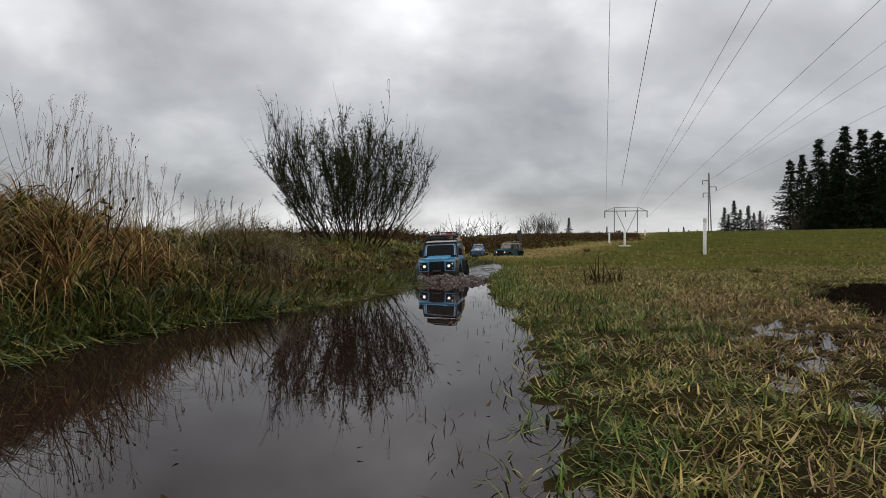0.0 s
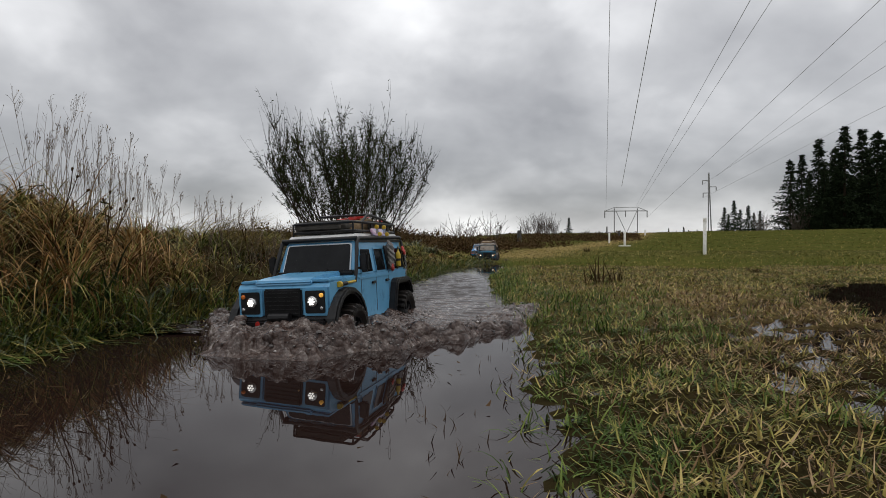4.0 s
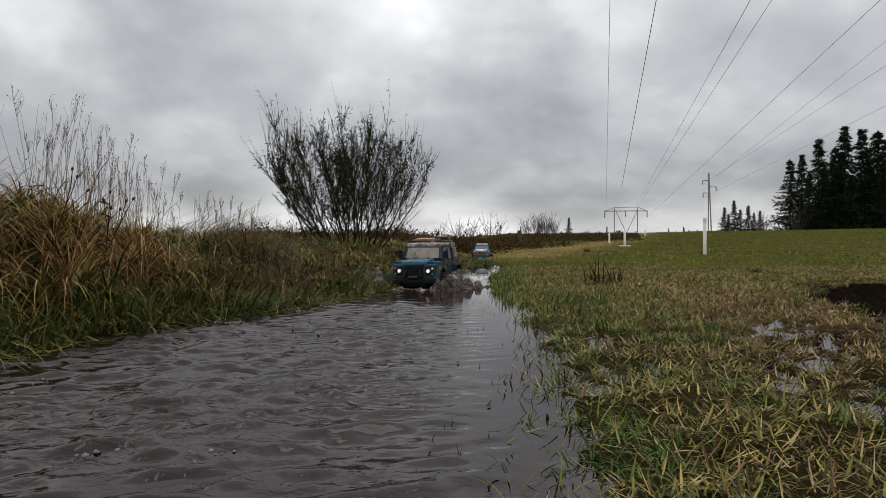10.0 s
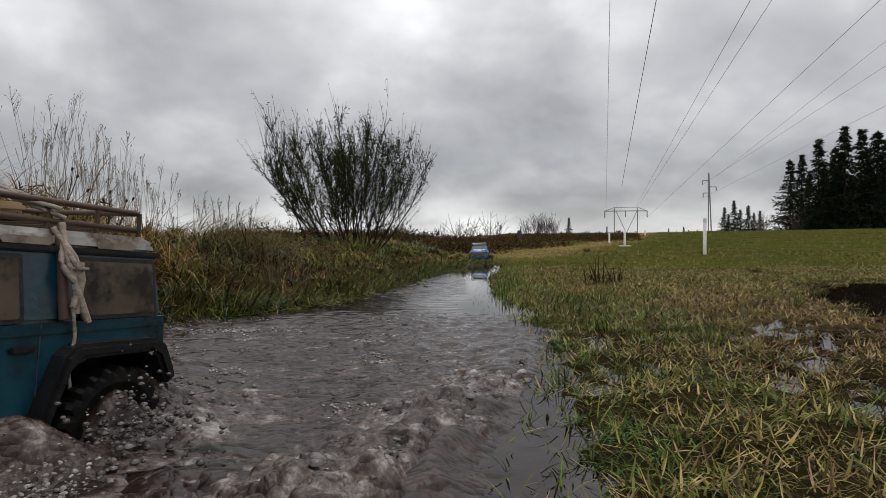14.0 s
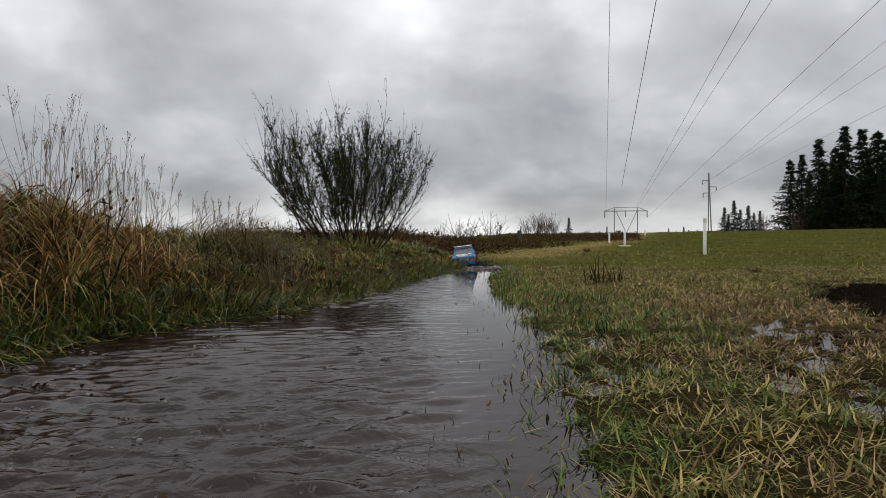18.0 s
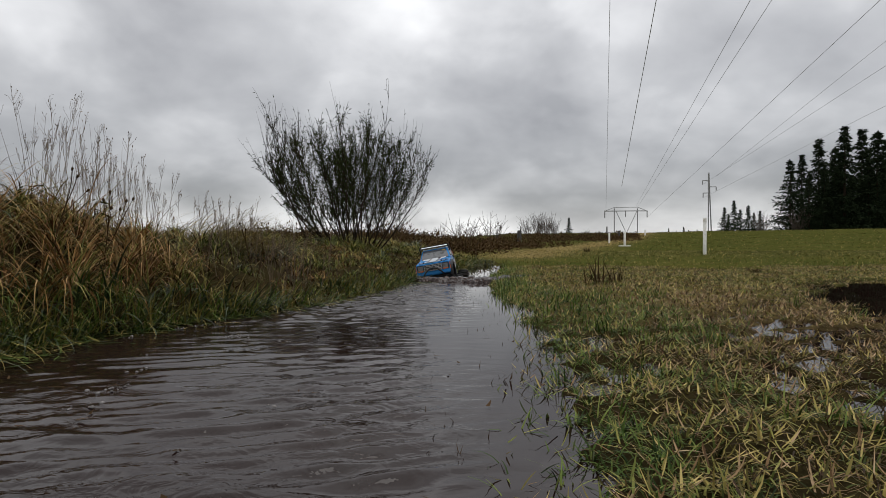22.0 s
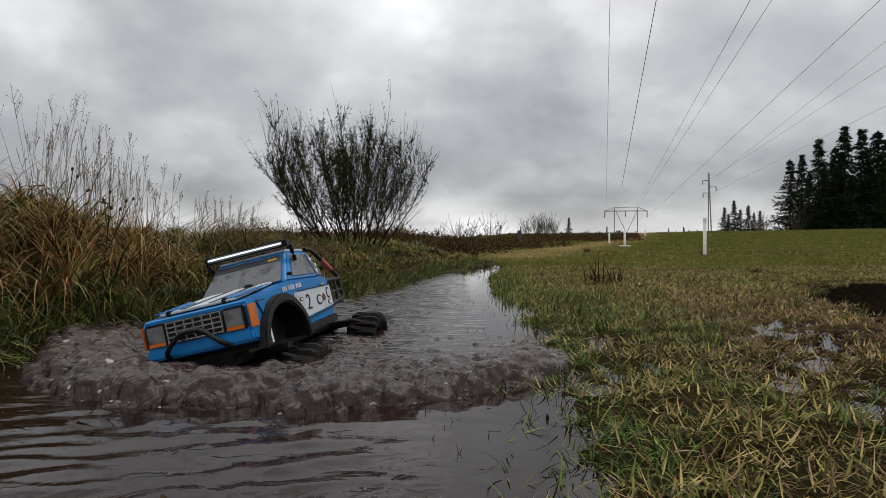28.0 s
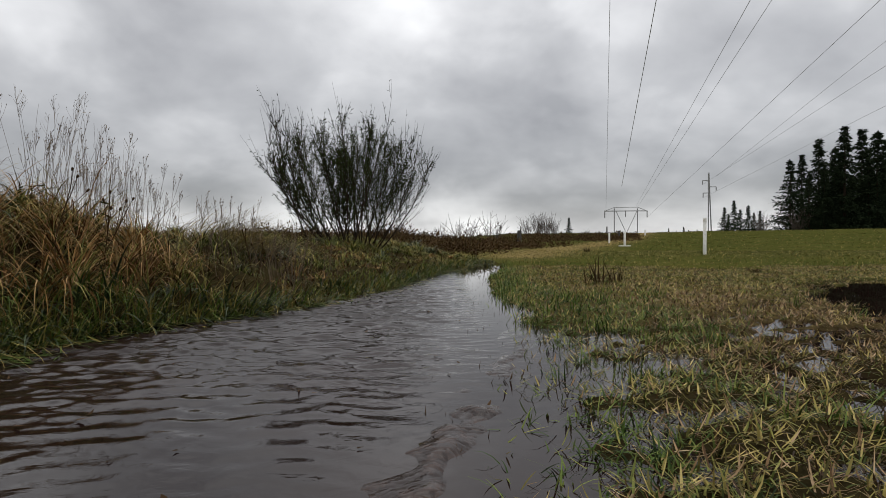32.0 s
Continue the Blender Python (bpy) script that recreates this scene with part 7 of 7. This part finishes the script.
def build_bow_wave(label, seed, crest, spread, nose, lump, back, spray, plume, skin, blob, blobs, size, arc=False, plumes=()):
    """The wave that a truck pushes: arms that fan back from its nose, or one broad arc ahead of it. x ahead, z from the still water."""
    ob = new("bow_wave")
    tagged(ob, label, "water wave", group="bow waves")

    def arc_field(x, y):
        q = np.maximum(np.abs(y - 0.08) - 0.10, 0)
        e = (x - (nose - 2.6 * q * q / (1 + 1.2 * q) + 0.018 * wave_noise(x * 0, y, seed + 3, 0.16))) / np.sqrt(1 + (4.0 * q) ** 2)
        rise = np.where(e > -0.035, np.exp(-((e + 0.035) / 0.022) ** 2), np.exp(-((e + 0.035) / 0.13) ** 2))
        tail = smooth01((-e) / 0.05) * np.exp(-np.maximum(-e, 0) / 0.45)
        swell = 0.006 * np.exp(-(np.maximum(np.abs(y) - 0.13, 0) / 0.07) ** 2) * smooth01((x + 0.45) / 0.2) * smooth01((0.34 - x) / 0.12)
        wide = smooth01((0.58 - y) / 0.12) * smooth01((y + 0.56) / 0.14)
        hull = smooth01((0.095 - np.abs(y)) / 0.03) * smooth01((0.27 - x) / 0.03) * (x > -0.26)
        z = crest * rise * (0.75 + 0.3 * wave_noise(x, y, seed, 0.11)) + lump * lumpy(x, y, seed + 7, 0.05) * (0.7 * rise + 0.45 * tail) + 0.005 * tail + swell * (0.8 + 0.25 * wave_noise(x, y, seed + 5, 0.09))
        live = smooth01((0.012 - e) / 0.02) * wide * smooth01((x + 1.2) / 0.5)
        return z * (1 - 0.8 * hull) * live - 0.006 * (1 - live), e, wide

    def arm_field(x, y):
        s = nose - x
        a = np.abs(y)
        arm = np.minimum(0.075 + spread * np.maximum(s, 0) ** 0.85, 0.36 + 0.10 * s) + 0.02 * wave_noise(x, y, seed + 3, 0.15)
        e = a - arm
        fade = np.exp(-np.maximum(s - 0.15, 0) / back)
        front = smooth01((s + 0.07) / 0.08)
        ridge = np.where(e > 0, np.exp(-(e / 0.026) ** 2), np.exp(-(e / (0.07 + 0.25 * np.exp(-(np.maximum(s, 0) / 0.10) ** 2))) ** 2))
        inner = smooth01((-e) / 0.05)
        hull = smooth01((0.085 - a) / 0.03) * smooth01((s - 0.17) / 0.03) * (x > -0.26)
        along = smooth01((x + 0.42) / 0.2) * smooth01((s + 0.02) / 0.06)
        heave = along * np.exp(-(np.maximum(a - 0.10, 0) / 0.07) ** 2) * max(crest, 0.034) * (0.7 + 0.4 * wave_noise(x, y, seed + 5, 0.10))
        body = crest * ridge * fade * (0.75 + 0.38 * wave_noise(x, y, seed, 0.08)) + lump * lumpy(x, y, seed + 7, 0.042) * (0.8 * ridge + 0.32 * inner) * np.exp(-np.maximum(s - 0.1, 0) / (back * 1.3))
        # water thrown up beside the front wheels, with a trough before the nose
        pile = 2.6 * np.maximum(crest - 0.02, 0) * np.exp(-((s - 0.15) / 0.085) ** 2) * np.exp(-((a - 0.175) / 0.055) ** 2) * (0.85 + 0.25 * wave_noise(x, y, seed + 6, 0.06))
        trough = 1 - (0.5 if crest > 0.05 else 0.0) * smooth01((0.135 - a) / 0.05) * smooth01((0.20 - s) / 0.05)
        heave, body = np.maximum(heave * trough, pile), body * trough
        z = (np.maximum(body, heave) + 0.35 * np.minimum(body, heave)) * front * (1 - 0.85 * hull) + 0.004 * inner
        wide = smooth01((x + 1.45) / 0.5) * smooth01((0.52 - y) / 0.12) * smooth01((y + 0.70) / 0.12)
        live = front * smooth01((0.05 - e) / 0.04) * wide
        return z * live - 0.006 * (1 - live), e, wide * front

    shape = arc_field if arc else arm_field
    r = np.random.default_rng(seed)
    # lumps rolling along the crest, dense at its front
    n = blobs * 6
    xx, yy = r.uniform(-0.75, nose + 0.06, n), r.uniform(-0.6, 0.6, n)
    z, e, wide = shape(xx, yy)
    chance = np.where(e < 0.0, np.exp(-((e + 0.045) / 0.075) ** 2) + (0.16 * np.exp(e / 0.25) if arc else 0.05), 0) * wide
    chance = chance * np.where((np.abs(yy) < 0.11) & (xx < 0.24) & (xx > -0.26), 0, 1) * (1 if arc else np.exp(-np.maximum(nose - xx - 0.2, 0) / (back * 0.9)))
    ok = r.random(n) < chance
    rad = size * np.exp(r.normal(-0.2, 0.45, n)) * np.clip(0.55 + (-e) / 0.10, 0.45, 1.1)
    rad = np.clip(rad, size * 0.3, size * 1.7) * np.where(e < -0.15, 0.55, 1)
    nx = ny = 460
    gx, gy = np.meshgrid(np.linspace(-0.95, nose + 0.10, nx), np.linspace(-0.66, 0.66, ny))
    gz = shape(gx, gy)[0]
    px, py = (nose + 1.05) / (nx - 1), 1.32 / (ny - 1)
    for cx, cy, cz, cr, tall, skew in zip(xx[ok], yy[ok], z[ok], rad[ok], r.uniform(0.35, 0.85, n)[ok], r.uniform(0.75, 1.35, n)[ok]):
        i0, i1 = int((cx - cr * 1.4 + 0.95) / px), int((cx + cr * 1.4 + 0.95) / px) + 2
        j0, j1 = int((cy - cr * 1.4 + 0.66) / py), int((cy + cr * 1.4 + 0.66) / py) + 2
        w = (slice(max(j0, 0), j1), slice(max(i0, 0), i1))
        d = ((gx[w] - cx) / (cr * skew)) ** 2 + ((gy[w] - cy) / (cr / skew)) ** 2
        cap = cz - 0.003 + cr * tall * np.sqrt(np.clip(1 - d, 0, 1))
        gz[w] = np.where(d < 1, np.maximum(gz[w], cap), gz[w])
    gz = gz + 0.0007 * wave_noise(gx, gy, seed + 9, 0.012) * (gz > 0.006)
    i = (np.arange(ny - 1)[:, None] * nx + np.arange(nx - 1)).ravel()
    from_arrays("crest", np.stack([gx.ravel(), gy.ravel(), gz.ravel()], 1), np.stack([i, i + 1, i + nx + 1, i + nx], 1), [skin], ob, smooth=True)
    # torn clots of foam on top
    few = ok & (r.random(n) < blob) & (e > -0.11)
    v, f = boulders(np.stack([xx, yy, z + rad * 0.12], 1)[few], rad[few] * 0.5, r)
    tagged(from_arrays("foam", v, f, [FOAM], ob, smooth=True), kind="stuff")
    # small bubbles riding on the crest
    n = 7000
    xx, yy = r.uniform(-0.8, nose + 0.05, n), r.uniform(-0.6, 0.6, n)
    z, e, wide = shape(xx, yy)
    ok = (r.random(n) < np.exp(-((e + 0.02) / 0.05) ** 2) * wide) & (z > -0.003)
    v, f = domes(np.stack([xx, yy, z + 0.002], 1)[ok], (r.uniform(0.0007, 0.0030, n) * np.where(r.random(n) < 0.12, 2.2, 1))[ok])
    tagged(from_arrays("bubbles", v, f, [BUBBLE], ob, smooth=True), kind="stuff")
    # flung drops and torn sheets beside the wheels
    pts = []
    for _ in range(spray):
        side = r.choice([-1, 1], p=[0.45, 0.55])
        x0 = r.choice([nose - 0.12, nose - 0.10, -0.16], p=[0.5, 0.3, 0.2]) + r.normal(0, 0.035)
        h = abs(r.normal(0, plume))
        out_ = 0.10 + abs(r.normal(0.03, 0.045)) + 0.4 * h
        pts.append((x0 - 0.3 * h, side * out_, 0.012 + h))
    pts = np.array(pts)
    rad = r.uniform(0.0010, 0.0042, len(pts)) * np.clip(1.25 - pts[:, 2] / (plume * 4), 0.35, 1.2)
    v1, f1 = domes(pts, rad, 6)
    v2, f2 = domes(pts * (1, 1, 1), rad, 6)
    v2[:, 2] = 2 * np.repeat(pts[:, 2], 24) - v2[:, 2]
    v, f = join_arrays([(v1, f1), (v2, f2[:, ::-1])])
    tagged(from_arrays("spray", v, f, [BUBBLE], ob, smooth=True), kind="stuff")
    # clots thrown up where water breaks against the truck
    sets = []
    for x0, y0, top, m in plumes:
        h = np.abs(r.normal(0, 0.36, m)) * top
        at = np.stack([x0 + r.normal(0, 0.030, m), y0 + r.normal(0, 0.018, m) + 0.3 * h * np.sign(y0), h], 1)
        sets.append(boulders(at, r.uniform(0.0006, 0.0026, m) * np.clip(1.15 - h / top * 0.6, 0.3, 1), r, 6))
    if sets:
        v, f = join_arrays(sets)
        tagged(from_arrays("splash", v, f, [FOAM], ob, smooth=True), kind="stuff")
    return ob


RIPPLES = build_ripples()
SURGE = build_surge()
WAKE_SHEET = build_wake()
WAVE_A = build_bow_wave("brown bow wave with foam pushed by the light blue truck", 101, 0.030, 0.66, 0.31, 0.016, 0.60, 420, 0.014, CHURN, 0.10, 2200, 0.0085)
WAVE_B = build_bow_wave("splashing pale foaming bow wave pushed by the teal truck", 131, 0.058, 0.72, 0.36, 0.022, 0.60, 2600, 0.034, FOAMY, 0.12, 4200, 0.0085,
                        plumes=((0.20, -0.19, 0.15, 2800), (0.26, -0.06, 0.05, 500), (0.20, 0.19, 0.14, 2800), (0.06, 0.17, 0.07, 900), (-0.05, 0.18, 0.06, 500), (-0.18, 0.14, 0.06, 300)))
WAVE_C = build_bow_wave("broad rolling bubbly bow wave pushed by the blue pickup", 161, 0.018, 0.80, 0.44, 0.013, 0.60, 60, 0.006, BROTH, 0.07, 4200, 0.0125, True)


# ---- motion ----
# seconds, x, y, z, roll, pitch, heading
RUN_A = [(0.0, 0.004, 3.26, -0.034, 2.4, 1.0, -98), (1.0, -0.046, 2.68, -0.035, 2.6, 1.5, -98.6), (2.0, -0.102, 2.26, -0.036, 2.7, 1.4, -99.8), (3.0, -0.164, 1.73, -0.034, 3.0, 1.8, -101.4),
         (3.5, -0.206, 1.532, -0.033, 2.8, 1.4, -102.6), (4.5, -0.300, 1.13, -0.034, 3.4, -1.5, -107), (5.5, -0.384, 0.727, -0.034, 4.6, -4.5, -111.5), (6.0, -0.402, 0.452, -0.018, 3.6, -5.8, -110.8),
         (6.5, -0.46, 0.17, -0.010, 2.0, -4.0, -109), (7.2, -0.60, -0.30, -0.010, 0.0, -2.0, -107), (8.5, -0.80, -1.15, -0.010, 0, 0, -105), (10.0, -0.95, -1.9, 0.0, 0, 0, -105), (32.0, -0.95, -1.9, 0.0, 0, 0, -105)]
RUN_B = [(0.0, 0.955, 8.25, -0.030, 0, 0.5, -126), (1.0, 0.78, 7.65, -0.032, 0, 0.5, -121), (2.0, 0.63, 7.15, -0.032, 0, 1, -107), (3.5, 0.53, 6.60, -0.035, 0.5, 1, -97), (5.5, 0.40, 5.45, -0.035, 0.3, 1, -101), (7.0, 0.265, 4.551, -0.042, 0.1, 0.8, -104.5), (8.0, 0.127, 3.94, -0.040, 0.3, 0.6, -105),
         (9.0, -0.011, 3.338, -0.039, 0.6, 0.4, -104.6), (10.0, -0.075, 2.74, -0.037, 0.2, 0.6, -103.5), (11.0, -0.151, 2.05, -0.036, 0, 0.8, -103.4), (12.0, -0.240, 1.53, -0.044, 0, 0.8, -107), (12.5, -0.322, 1.23, -0.046, 0, 0.8, -109),
         (13.0, -0.395, 0.985, -0.044, 0, 0, -110.5), (13.5, -0.458, 0.66, -0.036, -1, -2.5, -110.5), (14.0, -0.485, 0.41, -0.020, -2, -4, -108), (14.6, -0.55, 0.04, -0.012, -1, -3, -107), (16.0, -0.72, -0.75, -0.01, 0, 0, -105), (17.5, -0.85, -1.45, 0.0, 0, 0, -104), (32.0, -0.85, -1.45, 0.0, 0, 0, -104)]
RUN_C = [(0.0, 0.545, 8.7, -0.04, 0.4, 1.5, -97), (6.0, 0.545, 8.3, -0.038, 0.5, 1.5, -97), (9.0, 0.53, 7.6, -0.035, 0.6, 2, -96.5), (11.0, 0.495, 7.3, -0.035, 0.6, 2, -96.5), (13.5, 0.44, 6.6, -0.03, 1.5, 1.2, -96.5), (16.5, 0.30, 5.5, -0.05, 5.5, 0.5, -96),
         (18.0, 0.207, 4.893, -0.058, 7.5, 0, -95.8), (20.0, 0.100, 4.10, -0.058, 9.0, -0.3, -96), (22.0, -0.005, 3.348, -0.056, 10.0, -0.6, -96.5), (23.5, -0.07, 2.78, -0.056, 10.0, -0.9, -97.8), (25.0, -0.142, 2.204, -0.056, 10.0, -1.2, -99.2), (26.5, -0.235, 1.68, -0.056, 11.0, -0.8, -100), (27.5, -0.290, 1.33, -0.056, 12.5, -0.2, -100.5),
         (28.0, -0.310, 1.12, -0.055, 13.2, 0.2, -101), (28.5, -0.345, 0.97, -0.050, 13.0, -0.8, -101.5), (29.0, -0.390, 0.835, -0.045, 13.0, -1.6, -103), (29.5, -0.412, 0.665, -0.038, 11.5, -2.4, -103.5), (30.0, -0.440, 0.49, -0.022, 8, -3.5, -103), (30.6, -0.52, 0.10, -0.01, 3, -3, -103), (32.0, -0.68, -0.60, -0.01, 0, 0, -102)]


def spline(run, t):
    """Place on a run at t, by the same gliding law as the keys, near enough for wheels and waves."""
    a = np.array(run)
    return np.array([np.interp(t, a[:, 0], a[:, k]) for k in range(1, 7)])


def drive(truck, run):
    walk(truck, [(t, pose(x, y, z, roll, pitch, yaw)) for t, x, y, z, roll, pitch, yaw in run])


def spin(wheel, at, radius, run):
    """Turn a wheel by the way its truck has gone, in steps of under 90 degrees."""
    rows, gone, last, t = [], 0.0, spline(run, 0.0), 0.0
    keyed = 0.0
    while t <= 32.0001:
        now = spline(run, t)
        step = math.hypot(now[0] - last[0], now[1] - last[1])
        if t == 0 or abs(gone + step - keyed) / radius > 1.15 or t > 31.99:
            keyed = gone + step
            rows.append((t, Matrix.Rotation(radians(-1.0 * now[3]), 4, "X") @ Matrix.Translation(at) @ Matrix.Rotation(keyed / radius, 4, "Y")))
        gone += step
        last = now
        t = round(t + 0.05, 3)
    walk(wheel, rows)


def push(wave, run, sink):
    """A bow wave goes with its truck and stays level; sink gives its depth by time while the truck is still on dry land."""
    a = np.array(run)
    rows = []
    for t in sorted(set(a[:, 0]) | {s[0] for s in sink}):
        q = spline(run, t)
        rows.append((t, pose(q[0], q[1], float(np.interp(t, [s[0] for s in sink], [s[1] for s in sink])), 0, 0, q[5])))
    walk(wave, rows)


def sway():
    """The wind leans the willow's stems now and then."""
    gusts = [(0, 0.0), (2.5, 0.4), (5.0, -0.6), (6.2, -1.0), (7.5, -0.5), (9.0, -0.3), (11.0, 0.1), (13.0, -0.5), (16.0, -0.3), (19.0, -0.55), (21.0, -0.2), (23.0, -0.4), (26.0, 0.0), (28.0, -0.1), (30.0, 0.1), (32.0, 0.05)]
    for k, (stem, f) in enumerate(BUSH_STEMS):
        g = 3.2 - 1.3 * f
        walk(stem, [(t, pose(0, 0, 0, 0, g * a + 0.25 * math.sin(1.7 * t + k), 0)) for t, a in gusts])
    for k, ob in enumerate(TALL):
        at = ob.location.copy()
        walk(ob, [(t, Matrix.Translation(at) @ pose(0, 0, 0, 0, 4.0 * a + 0.8 * math.sin(1.3 * t + k), 0)) for t, a in gusts])


def motions():
    push(WAVE_A, RUN_A, [(0, -0.014), (2.0, -0.006), (3.0, 0.0), (32, 0.0)])
    push(WAVE_B, RUN_B, [(0, -0.09), (6.5, -0.08), (8.0, -0.055), (10.0, -0.035), (11.2, -0.02), (12.2, 0.0), (32, 0.0)])
    push(WAVE_C, RUN_C, [(0, -0.09), (14.0, -0.06), (18.0, -0.012), (22.0, -0.006), (25.0, 0.0), (32, 0.0)])
    walk(RIPPLES, [(0, pose(0.25, 3.35, 0, 0, 0, 0)), (1, pose(0.20, 2.78, 0)), (2, pose(0.12, 2.34, 0)), (3, pose(0.05, 1.82, 0)), (3.5, pose(0.02, 1.60, 0)), (4.5, pose(-0.05, 1.10, 0)), (5.5, pose(-0.12, 0.60, 0)), (6.5, pose(-0.18, 0.05, 0)),
                   (8, pose(-0.20, -0.35, 0)), (14, pose(-0.20, -0.90, 0)), (20, pose(-0.20, -1.40, 0)), (26, pose(-0.20, -1.85, 0)), (32, pose(-0.20, -2.30, 0))])
    # how far the water stands below its highest: 0 at the top of each surge, 1 at rest
    surge = [(0, 1), (5.4, 1), (6.2, 0.45), (7.0, 0.22), (7.8, 0.10), (8.5, 0.12), (9.3, 0.40), (10.4, 1), (13.4, 1), (14.2, 0.35), (15.2, 0.05), (16.4, 0.04), (17.2, 0.28), (18.4, 0.6), (19.6, 1), (28.2, 1), (29.0, 0.28), (30.0, 0.12), (30.8, 0.0), (31.4, 0.05), (32, 0.22)]
    walk(SURGE, [(t, pose(0, 0, level(t, surge, 0.03))) for t, _ in surge])
    wake = [(0, 1), (5.2, 1), (6.0, 0.35), (6.6, 0.0), (7.3, 0.1), (8.2, 0.45), (9.0, 1), (13.3, 1), (14.0, 0.1), (15.0, 0.0), (16.2, 0.30), (17.4, 1), (28.9, 1), (29.7, 0.25), (30.4, 0.0), (31.2, 0.10), (32, 0.45)]
    walk(WAKE_SHEET, [(t, pose(0, 0, level(t, wake, 0.034))) for t, _ in wake])
    sway()
    for truck, run in ((TRUCK_A, RUN_A), (TRUCK_B, RUN_B), (TRUCK_C, RUN_C)):
        drive(truck, run)
        for w, owner, at, radius in WHEELS:
            if owner == truck:
                spin(w, at, radius, run)


motions()
